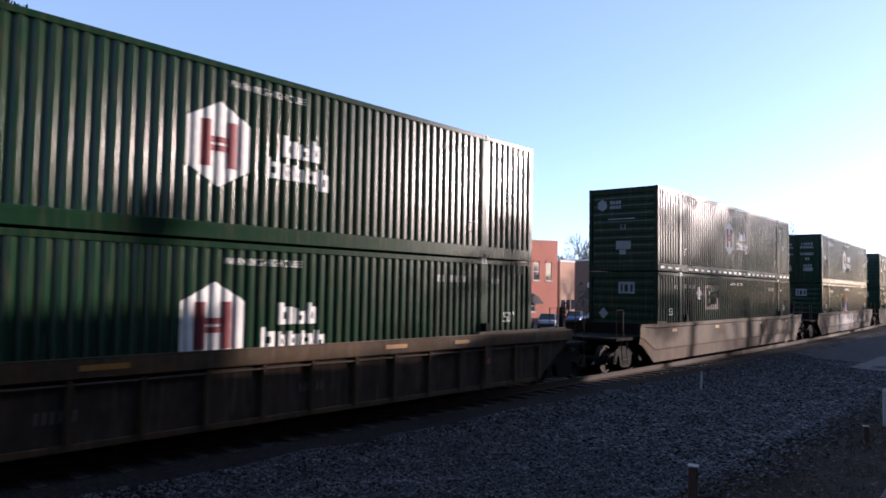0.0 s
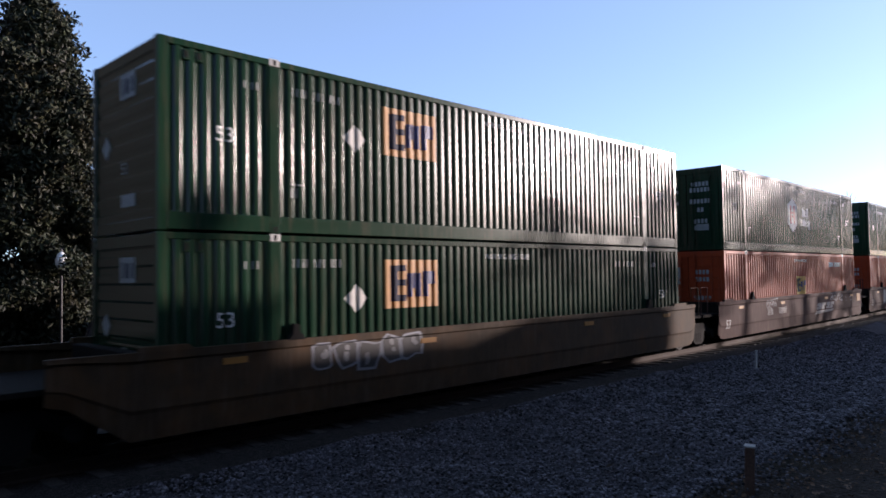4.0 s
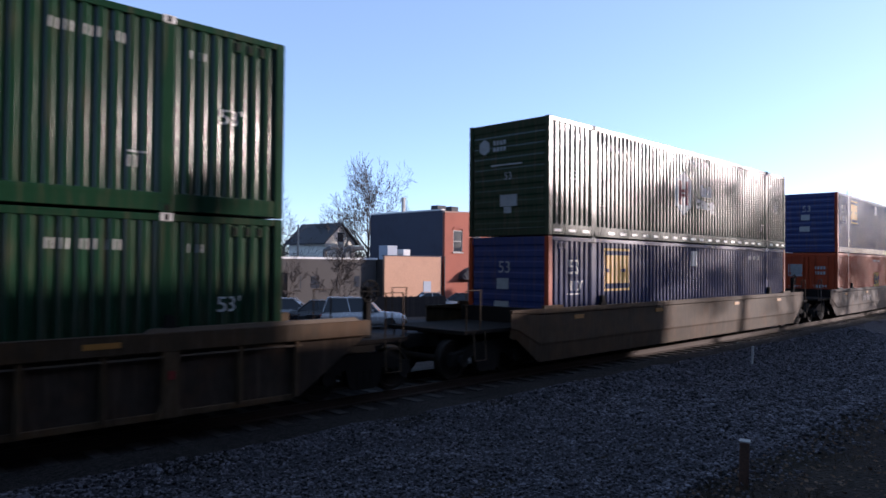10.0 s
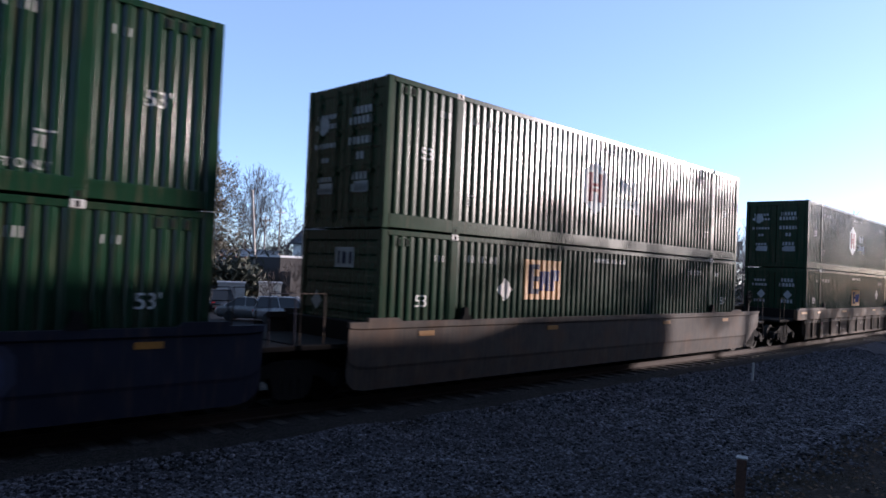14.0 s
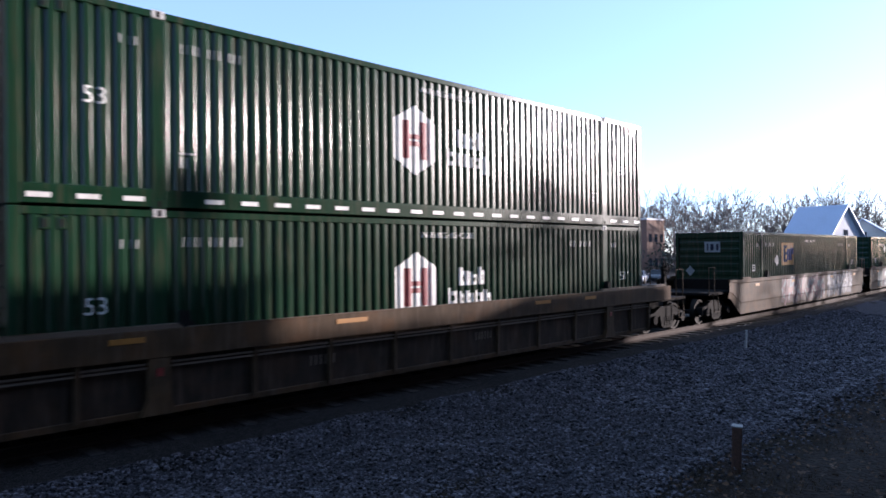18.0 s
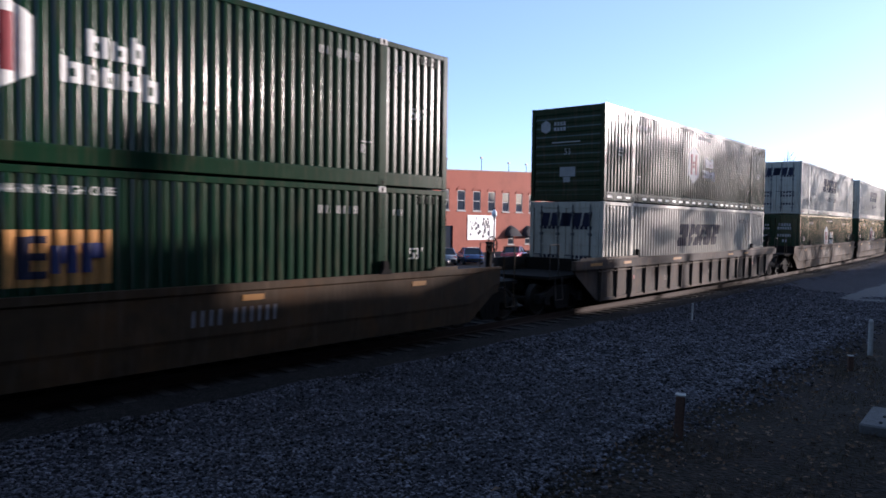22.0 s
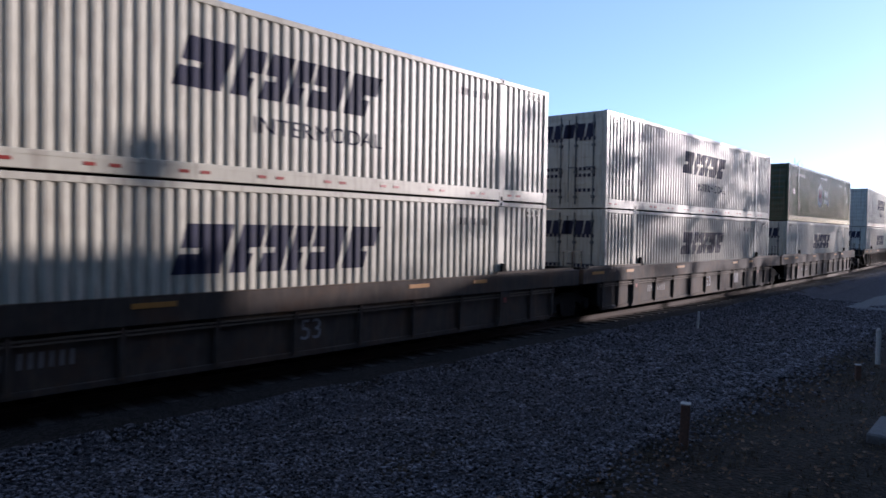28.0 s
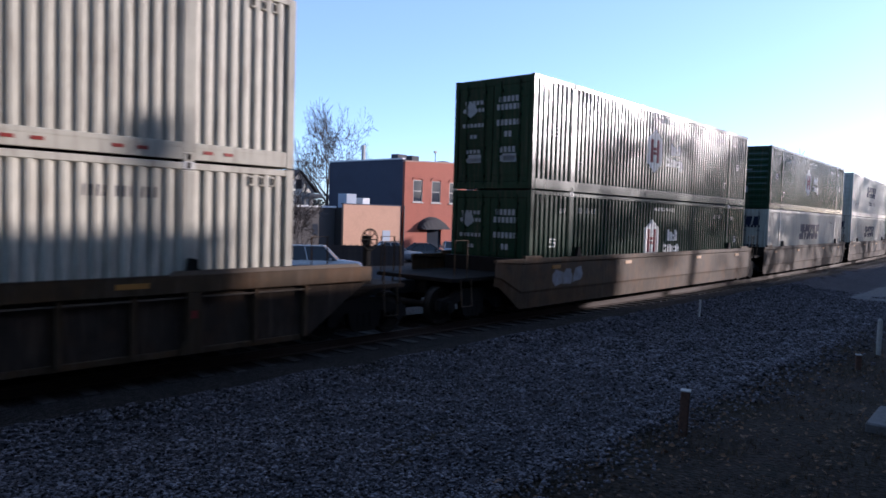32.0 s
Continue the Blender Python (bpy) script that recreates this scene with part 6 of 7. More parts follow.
def far_block(az0, az1, dist, top, wallm, label, endm=None, floors=2):
    """A flat-roofed block seen far off, with rows of windows on its front."""
    p0, p1 = polar(az0, dist), polar(az1, dist)
    x0, x1, y = p0[0], p1[0], p0[1]
    b = thing("far_building", label, "building")
    z1 = 2.53 + top * dist
    part("shell", box(x0, x1, y, y + 12, LOT - 0.3, z1), wallm, b)
    part("roof_edge", box(x0 - 0.1, x1 + 0.1, y - 0.1, y + 12.1, z1 + 0.004, z1 + 0.3), ROOFING, b)
    if endm:
        part("end_wall", box(x1 + 0.004, x1 + 0.2, y, y + 12, LOT - 0.3, z1 - 0.01), endm, b)
    n = max(3, int((x1 - x0) / 3.2))
    for f in range(floors):
        for k in range(n):
            x = x0 + (k + 0.35) * (x1 - x0) / n
            z = LOT + 1.0 + f * (z1 - LOT - 0.6) / floors
            part("window", box(x, x + 1.1, y - 0.05, y - 0.004, z, z + 1.6), PANE, b)


def build_town():
    brick_block()
    house((60.3, 86.0, LOT), -85, 8, 5.6, 7.0, 9.7, SIDING, DARK_ROOF, "cream gabled house with a dark shingle roof", False)
    house((36.5, 96, LOT), 15, 9, 7, 3.2, 6.0, GREY_SIDING, DARK_ROOF, "blue-grey house with a porch beyond the lot")
    house(polar(16.9, 112), 78, 6.2, 9, 5.2, 9.9, GREY_SIDING, METAL_ROOF, "house with a steep pale blue metal roof", False)
    house(polar(14.3, 122), 10, 10, 9, 5.0, 8.2, SIDING, METAL_ROOF, "pale house with a low metal roof", False)
    far_block(32.5, 28.2, 120, 0.040, TAN_STUCCO, "low tan brick building far down the street", BRICK, 1)
    far_block(29.0, 22.8, 148, 0.042, OCHRE_BRICK, "brown brick block far down the street", TAN_STUCCO, 2)
    far_block(62.5, 57.2, 105, 0.013, ROOFING, "low pale building far behind the lot", None, 1)
    # behind the camera: unseen blocks added to shade the gravel and the lower train
    dep = thing("depot_building", "unseen dark blocks added to shade the gravel and train", "building")
    part("main_hall", box(30.004, 38.4, -16, -6, NEAR - 0.3, 8.07), BLOCKER_DARK, dep)
    part("tall_hall", box(9.1, 30, -18, -6, NEAR - 0.3, 14.0), BLOCKER_DARK, dep)
    part("low_wing", box(38.404, 43.0, -15, -6.1, NEAR - 0.3, 7.22), BRICK, dep)
    part("roof", box(30.1, 38.5, -16.1, -5.9, 8.074, 8.17), DARK_ROOF, dep)
    part("roof", box(9.1, 30.05, -18.1, -5.9, 14.004, 14.1), DARK_ROOF, dep)
    # unseen stack, added to cast the fixed shadow spot on passing containers
    part("vent_stack", lathe([(0.11, 8.17), (0.11, 9.27), (0.24, 9.37), (0.24, 9.92), (0.10, 10.07)], 14), IRON, dep, "", (37.7, -6.3, 0))
    # unseen blocks, added so that sun reaches the well cars only in stretches
    wh = thing("warehouse", "unseen pale blocks added to shape the sun patches on the train", "building")
    part("tower", box(45.2, 52.2, -9, -6, NEAR - 0.3, 7.57), SIDING, wh)
    part("shell", box(43.004, 45.196, -15, -6, NEAR - 0.3, 5.8), SIDING, wh)
    part("long_hall", box(52.204, 112, -15, -6, NEAR - 0.3, 5.8), SIDING, wh)
    part("roof", box(52.204, 112, -15.1, -5.9, 5.804, 5.93), DARK_ROOF, wh)
    # unseen block, added to keep western sky light off the container ends
    ml = thing("boarded_mill", "unseen black block added to darken the container ends", "building")
    part("shell", box(-46, -7, 17.5, 48, LOT - 0.3, 20.0), BLOCKER_DARK, ml)
    part("rear_wing", box(-46, 0.6, 48.004, 62, LOT - 0.3, 22.0), BLOCKER_DARK, ml)
    part("roof", box(-46.1, -6.9, 17.4, 48.1, 20.004, 20.2), DARK_ROOF, ml)
    # unseen block with an overhang, added to dim the sky on the near train
    st = thing("station_house", "unseen dark block added behind the camera to cut sky light", "building")
    part("shell", box(-24, 9, -16, -4.0, NEAR - 0.3, 17.6), BLOCKER_DARK, st)
    part("canopy", box(-24, 4, -4.0, 1.8, 6.4, 6.6), DARK_ROOF, st)
    for x in (-20, -12, -4, 3.6):
        part("canopy_post", box(x - 0.1, x + 0.1, -1.4, -1.2, NEAR - 0.2, 6.4), IRON, st)
    part("roof", slab([(-16.8, 17.602), (-3.4, 17.602), (-10.2, 20.5)], 34.0, "yz", -24.5), DARK_ROOF, st)
    # unseen bare trees, added to dapple the sun on the far cars
    for k, (x, y, h) in enumerate(((61, -3.2, 11), (76, -3.4, 12.5), (91, -3.6, 13), (106, -3.2, 13), (122, -3.6, 13.5), (138, -4, 13.5))):
        bare_tree(300 + k, h, 0.36, (x, y, NEAR), "unseen bare tree added to dapple the light on the train", 1, 5, 0.55, BARK, 0.34)
    # unseen oaks with high crowns, added to shade containers above lit well cars
    for k in range(13):
        x = 46.5 + 7.2 * k + 0.8 * math.sin(2.3 * k)
        leafy_tree("oak_tree", 330 + k, (x, -3.6 - 0.5 * (k % 2), NEAR), 12.5 + 0.6 * (k % 3), 3.5, "unseen brown-leaved oak added to shade the far containers", round_crown, RED_LEAF, 0.58, 60, 20, 0.16, 0.24)


def round_crown(h):
    return math.sin(math.pi * (0.12 + 0.86 * h)) ** 0.7


build_ground()
scatter_stones()
build_track()
build_trees()
build_thickets()
build_town()

# ---- parked cars ----
def wheel_parts(car, x, y, r=0.33):
    w = part("wheel", lathe([(r * 0.62, -0.10), (r * 0.95, -0.11), (r, -0.07), (r, 0.07), (r * 0.95, 0.11), (r * 0.62, 0.10)], 20, "y"), RUBBER, car, "", (x, y, r))
    part("rim", lathe([(0.04, -0.085), (r * 0.60, -0.06), (r * 0.60, 0.06), (0.04, 0.085)], 14, "y"), CHROME, w)


def parked_car(at, turn, colour_m, label, tall=1.5, length=4.6, van=False):
    """A parked car: folded body shell, glazed cabin with pillars and roof, bumpers, lamps, wheels."""
    c = thing("car", label, "car", pose(*at, 0, 0, turn), "cars in the lot")
    L, wd = length / 2, 0.9
    bm = bmesh.new()
    secs = [(-L, 0.42, 0.78, 0.78), (-L + 0.25, 0.24, 0.92, 0.86), (-L * 0.45, 0.20, 0.98, wd), (0, 0.20, 0.98, wd), (L * 0.40, 0.20, 0.96, wd), (L - 0.35, 0.22, 0.86, 0.86), (L, 0.40, 0.68, 0.74)]
    rows = []
    for x, z0, z1, w in secs:
        zm = (z0 + z1) * 0.5
        rows.append([bm.verts.new((x, s * k * w, z)) for s, k, z in ((-1, 0.94, z0), (-1, 1.0, zm), (-1, 0.96, z1), (1, 0.96, z1), (1, 1.0, zm), (1, 0.94, z0))])
    for q, r in zip(rows, rows[1:]):
        for k in range(6):
            bm.faces.new((q[k], r[k], r[(k + 1) % 6], q[(k + 1) % 6]))
    bm.faces.new(rows[0])
    bm.faces.new(rows[-1][::-1])
    bmesh.ops.recalc_face_normals(bm, faces=bm.faces)
    bmesh.ops.bevel(bm, geom=list(bm.edges), offset=0.04, segments=2, affect="EDGES")
    part("body", bm, colour_m, c, smooth=True)
    bx, fx = (-L + 0.15, L * 0.38) if van else (-L * 0.72, L * 0.38)
    rb, rf = (bx + 0.25, fx - 0.75) if van else (bx + 0.7, fx - 0.8)
    bm = bmesh.new()
    lo = [bm.verts.new(p) for p in ((bx, -0.83, 0.95), (fx, -0.83, 0.95), (fx, 0.83, 0.95), (bx, 0.83, 0.95))]
    hi = [bm.verts.new(p) for p in ((rb, -0.66, tall - 0.06), (rf, -0.66, tall - 0.06), (rf, 0.66, tall - 0.06), (rb, 0.66, tall - 0.06))]
    for k in range(4):
        bm.faces.new((lo[k], lo[(k + 1) % 4], hi[(k + 1) % 4], hi[k]))
    bm.faces.new(hi)
    bmesh.ops.recalc_face_normals(bm, faces=bm.faces)
    part("cabin_glass", bm, CAR_GLASS, c)
    part("roof", box(rb - 0.06, rf + 0.06, -0.69, 0.69, tall - 0.058, tall, None, 0.03), colour_m, c)
    for s in (-1, 1):
        for xa, xb in ((bx, rb), ((bx + fx) / 2 - 0.05, (rb + rf) / 2), (fx, rf)):
            part("pillar", tube([(xa, s * 0.838, 0.94), (xb, s * 0.672, tall - 0.04)], 0.04, 5), colour_m, c)
        for x in (-L * 0.60, L * 0.62):
            wheel_parts(c, x, s * 0.80)
        part("headlight", box(L - 0.16, L - 0.02, min(s * 0.48, s * 0.74), max(s * 0.48, s * 0.74), 0.60, 0.72, None, 0.02), HEAD_GLASS, c)
        part("tail_light", box(-L + 0.01, -L + 0.12, min(s * 0.5, s * 0.78), max(s * 0.5, s * 0.78), 0.66, 0.82, None, 0.02), LAMP_GLASS, c)
        part("mirror", box(fx - 0.45, fx - 0.3, min(s * 0.86, s * 1.02), max(s * 0.86, s * 1.02), 0.98, 1.1, None, 0.02), colour_m, c)
    part("bumper", box(L - 0.06, L + 0.06, -0.72, 0.72, 0.32, 0.5, None, 0.03), RUBBER, c)
    part("bumper", box(-L - 0.06, -L + 0.06, -0.72, 0.72, 0.38, 0.56, None, 0.03), RUBBER, c)
    return c


def car_paint(name, col):
    return material(name, col, 0.25, metal=0.2, vary=0.04, stain_amount=0.1, coat=0.6)


def build_cars():
    white, silver, black, blue, red, grey = (car_paint("white_car_paint", (0.42, 0.42, 0.43)), car_paint("silver_car_paint", (0.22, 0.225, 0.24)), car_paint("black_car_paint", (0.02, 0.02, 0.024)),
                                             car_paint("blue_car_paint", (0.04, 0.07, 0.16)), car_paint("red_car_paint", (0.32, 0.02, 0.02)), car_paint("grey_car_paint", (0.12, 0.125, 0.13)))
    spots = [(60.2, 47, -40, grey, 1.5, 0, "dark grey car parked in the lot"), (57.2, 45, -40, silver, 1.62, 1, "silver estate car parked in the lot"), (54.5, 43, -40, black, 1.55, 0, "black car parked in the lot"),
             (51.6, 41, -42, white, 1.76, 1, "white sport utility parked in the lot"), (45.9, 56, -30, silver, 1.6, 0, "silver car parked by the annex"), (43.2, 57, -34, black, 1.5, 0, "black car parked by the brick building"),
             (41.3, 64, 50, silver, 1.5, 0, "silver car parked by the brick building"), (39.2, 65, 50, blue, 1.5, 0, "blue car parked by the brick building"),
             (35.6, 70, 20, red, 1.5, 0, "red car parked near the awnings"), (33.4, 72, 30, silver, 1.5, 0, "silver car parked near the awnings"),
             (31.2, 84, 20, blue, 1.5, 0, "blue car parked down the street"), (29.6, 88, 20, white, 1.5, 0, "white car parked down the street"), (28.2, 92, 20, grey, 1.5, 0, "grey car parked down the street"),
             (72.0, 39, -52, grey, 1.5, 0, "grey car under the trees"), (68.4, 36.5, -46, black, 1.80, 1, "black sport utility near the track"), (70.6, 45, -50, blue, 1.7, 1, "dark blue sport utility under the trees"),
             (66.2, 60, 10, grey, 1.5, 0, "grey car at the lot's back"), (62.9, 58, 70, black, 1.72, 1, "black sport utility in the lot"), (63.8, 70, 10, white, 1.85, 1, "white pickup truck at the lot's back")]
    for az, d, turn, m, tall, van, label in spots:
        parked_car(on_lot(az, d), turn, m, label, tall, 4.6 if not van else 4.8, bool(van))


# ---- street furniture ----
def street_lamp(at):
    p = thing("street_lamp", "black iron street lamp with a milky acorn globe", "street lamp", at, "street lamps")
    part("post", lathe([(0.20, 0.0), (0.20, 0.35), (0.12, 0.5), (0.07, 0.9), (0.055, 4.0), (0.09, 4.05), (0.09, 4.15), (0.05, 4.2)], 14), IRON, p)
    part("globe", lathe([(0.13, 4.2), (0.24, 4.42), (0.25, 4.62), (0.17, 4.86), (0.05, 4.98)], 16), GLOBE, p, "milky acorn globe", smooth=True)
    part("finial", lathe([(0.06, 4.97), (0.05, 5.06), (0.01, 5.16)], 8), IRON, p)


def utility_pole(at, height, lean=(0, 0), arm=True, label="weathered wooden utility pole"):
    p = thing("utility_pole", label, "utility pole", at)
    part("pole", tube([(0, 0, -0.4), (lean[0], lean[1], height)], [0.17, 0.12], 10), POLE_WOOD, p)
    if arm:
        part("crossarm", box(-1.1, 1.1, -0.07, 0.07, height - 0.75, height - 0.6), POLE_WOOD, p)
        for x in (-0.95, -0.45, 0.45, 0.95):
            part("insulator", lathe([(0.05, height - 0.6), (0.07, height - 0.5), (0.03, height - 0.42)], 8), GLOBE, p, "", (x, 0, 0))


def shed(at, turn, w, d, h, m, label):
    s = thing("shed", label, "shed", pose(*at, 0, 0, turn))
    part("shell", box(-w / 2, w / 2, -d / 2, d / 2, 0, h), m, s)
    part("lid", box(-w / 2 - 0.08, w / 2 + 0.08, -d / 2 - 0.08, d / 2 + 0.08, h + 0.002, h + 0.12), ROOFING, s)
    for x in (-w / 4, w / 4):
        part("door", box(x - w / 5, x + w / 5, -d / 2 - 0.04, -d / 2 - 0.002, 0.1, h - 0.15), m, s)


def build_street():
    for az, d in ((37.3, 66), (73.6, 36), (30.2, 90)):
        street_lamp(on_lot(az, d))
    utility_pole(polar(60.1, 76), 11.3, (-1.25, -0.3), False, "leaning pale wooden utility pole")
    utility_pole(polar(59.7, 112), 11.0)
    utility_pole(polar(58.6, 122), 13.0)
    utility_pole(polar(56.8, 92), 9.0, (0, 0), False)
    shed(on_lot(62.0, 66), -28, 2.3, 2.0, 2.05, CONCRETE, "pale steel bin shed at the back of the lot")
    shed(on_lot(59.1, 68), -30, 2.0, 1.8, 2.1, SIDING, "cream steel bin shed at the back of the lot")
    fence = thing("board_fence", "low dark board fence along the lot", "fence")
    for k in range(46):
        x, y, z = on_lot(52.6 - 0.165 * k, 50.5 + 0.02 * k)
        part("board", box(-0.078, 0.078, -0.012, 0.012, -0.1, 1.42 + 0.03 * (k % 3)), OLD_BOARDS, fence, "", pose(x, y, z, 0, 0, -38 + 0.5 * (k % 2)))
    # asphalt: the lot, the street, the crossing
    tagged(new("parking_lot", sheet("parking_lot", [-50] + list(np.arange(-30, 80, 1.5)) + [85, 95, 110], [10, 14, 20, 30, 40, 46, 47.2], lambda s, w: ground_z(900, w) + 0.018, ASPHALT)), "worn asphalt parking lot behind the track", "parking lot", kind="structure")
    bm = bmesh.new()
    grid = []
    for x in np.arange(32.0, 60.1, 1.4):
        grid.append([bm.verts.new((x + 1.2 * noise.noise((y * 0.3, x * 0.1, 0)), y + 0.5 * noise.noise((x * 0.2, 5, y)), NEAR + 0.03 + (0.045 if 32.5 < x < 59 and y < 6.9 else -0.03))) for y in (-60, -30, -12, -5, 0, 3, 5, 6.2, 6.8, 7.4)])
    for q, r in zip(grid, grid[1:]):
        for k in range(len(q) - 1):
            bm.faces.new((q[k], r[k], r[k + 1], q[k + 1]))
    tagged(part("road", bm, ROAD), "pale worn asphalt road at the grade crossing", "road", kind="structure")


ROAD = material("pale_worn_asphalt", (0.05, 0.051, 0.055), 0.85, vary=0.2, grain=14, stain=0.25, stain_amount=0.4, bump=0.2, bump_scale=60)


def build_foreground():
    p = thing("marker_post", "short rusty steel post at the gravel's edge", "post", pose(9.62, 4.02, NEAR, 1.5, -1.0, 20))
    part("shaft", box(-0.062, 0.062, -0.062, 0.062, -0.15, 0.615, None, 0.012), RUST, p)
    part("cap", box(-0.07, 0.07, -0.07, 0.07, 0.616, 0.64, None, 0.008), CONCRETE, p, "pale weathered cap")
    p = thing("marker_post", "pale grey plastic marker post in the verge", "post", pose(19.24, 3.46, NEAR, 0, 2, 10))
    part("shaft", lathe([(0.06, -0.15), (0.055, 0.78), (0.03, 0.83)], 10), CONCRETE, p)
    p = thing("marker_post", "thin pale stake near the track", "post", pose(*STAKE, NEAR, 2, 0, 0))
    part("shaft", box(-0.045, 0.045, -0.02, 0.02, -0.15, 0.62, None, 0.008), CONCRETE, p)
    p = thing("marker_post", "low dark stub with a pale top in the verge", "post", pose(16.8, 3.37, NEAR, 0, 0, 30))
    part("shaft", box(-0.05, 0.05, -0.05, 0.05, -0.1, 0.30, None, 0.01), RUST, p)
    part("cap", box(-0.055, 0.055, -0.055, 0.055, 0.302, 0.32), CONCRETE, p)
    s = thing("utility_vault", "concrete utility vault with a pale steel lid", "utility vault", pose(12.45, 1.0, NEAR, 0, 0, 3))
    part("curb", box(-0.66, 0.66, -1.3, 1.25, -0.2, 0.15, None, 0.025), WEATHERED, s)
    for y0, y1 in ((-1.2, 0.62),):
        part("lid", box(-0.52, 0.52, y0, y1, 0.151, 0.175, None, 0.006), LID_STEEL, s, "pale steel lid")
    rng = random.Random(3)
    for k in range(3):
        part("bolt", lathe([(0.025, 0.15), (0.025, 0.17), (0.01, 0.18)], 8), IRON, s, "", (-0.45 + 0.42 * k, 1.0, 0))
    # dead grass and fallen leaves on the verge
    r = np.random.default_rng(21)
    n = 22000
    x = -5.0 + 25 * r.random(n) ** 0.85
    y = 4.45 - 8.0 * r.random(n) ** 1.4
    clump = np.array([noise.noise((a * 0.8, b * 0.8, 2.0)) for a, b in zip(x, y)])
    keep = clump > -0.12
    x, y, clump = x[keep], y[keep], clump[keep]
    n = len(x)
    a, h = r.random(n) * 6.28, (0.03 + 0.16 * np.clip(clump, 0, 1)) * r.uniform(0.5, 1.4, n)
    lean = r.normal(0, 0.7, (n, 2)) * h[:, None]
    w = 0.006
    v = np.empty((n, 3, 3))
    v[:, 0] = np.stack([x - w * np.cos(a), y - w * np.sin(a), np.full(n, NEAR - 0.02)], 1)
    v[:, 1] = np.stack([x + w * np.cos(a), y + w * np.sin(a), np.full(n, NEAR - 0.02)], 1)
    v[:, 2] = np.stack([x + lean[:, 0], y + lean[:, 1], NEAR + 0.03 + h], 1)
    tagged(new("dead_grass", raw_mesh("dead_grass", v.reshape(-1, 3), (3 * np.arange(n)[:, None] + np.arange(3)).tolist(), DRY_GRASS)), "sparse dead grass on the verge", "grass", kind="stuff")
    n = 7600
    x = -6.0 + 25 * r.random(n)
    y = 4.7 - 9.0 * r.random(n) ** 1.3
    c = np.stack([x, y, np.full(n, NEAR + 0.035)], 1)
    d = r.normal(0, 1, (n, 3)) * (1, 1, 0.35)
    d /= np.linalg.norm(d, axis=1)[:, None]
    e = np.cross(d, (0, 0, 1.0) + r.normal(0, 0.3, (n, 3)))
    L = r.uniform(0.02, 0.05, n)[:, None]
    v = np.stack([c - d * L, c + e * L * 0.5 + (0, 0, 0.012), c + d * L, c - e * L * 0.5], 1).reshape(-1, 3)
    i = 4 * np.arange(n)[:, None]
    tagged(new("fallen_leaves", raw_mesh("fallen_leaves", v, np.concatenate([i + np.array((0, 1, 2)), i + np.array((0, 2, 3))]).tolist(), DRY_LEAF)), "curled brown fallen leaves", "leaves", kind="stuff")


STAKE = (21.3, 8.6)
DRY_GRASS = material("dead_grass_blades", (0.075, 0.058, 0.036), 0.9, vary=0.3, grain=2)
DRY_LEAF = material("dry_leaves", (0.12, 0.065, 0.035), 0.85, vary=0.4, grain=3, stain_colour=(0.2, 0.15, 0.1))


# ---- spray paint and lettering on the well cars ----
def on_sill(bm):
    """Lays flat shapes on the folded side of a smooth well car."""
    for z in (0.60, 0.66, 1.33, 1.36):
        bmesh.ops.bisect_plane(bm, geom=list(bm.verts) + list(bm.edges) + list(bm.faces), dist=1e-5, plane_co=(0, 0, z), plane_no=(0, 0, 1))
    bmesh.ops.triangulate(bm, faces=bm.faces)
    bmesh.ops.split_edges(bm, edges=[e for e in bm.edges if len({f.material_index for f in e.link_faces}) > 1])
    lift = {}
    for f in bm.faces:
        for v in f.verts:
            lift[v] = f.material_index
    for v in bm.verts:
        v.co.y = float(np.interp(v.co.z, (0.22, 0.60, 0.66, 1.33, 1.36, 1.48), (-1.318, -1.348, -1.365, -1.365, -1.395, -1.395))) - 0.005 - 0.003 * lift.get(v, 0)
    for f in bm.faces:
        f.normal_update()
        if f.normal.y > 0:
            f.normal_flip()
    return bm


def blob(rng, x, z, w, h, slant=0.0, points=11, rough=0.22):
    pts = []
    for k in range(points):
        a = 2 * math.pi * k / points
        r = 1 + rng.uniform(-rough, rough)
        cx, cz = math.copysign(abs(math.cos(a)) ** 0.6, math.cos(a)), math.copysign(abs(math.sin(a)) ** 0.6, math.sin(a))
        pts.append((x + cx * w / 2 * r + slant * cz * h / 2, z + cz * h / 2 * r))
    return [(a, min(max(b, 0.26), 1.44)) for a, b in pts]


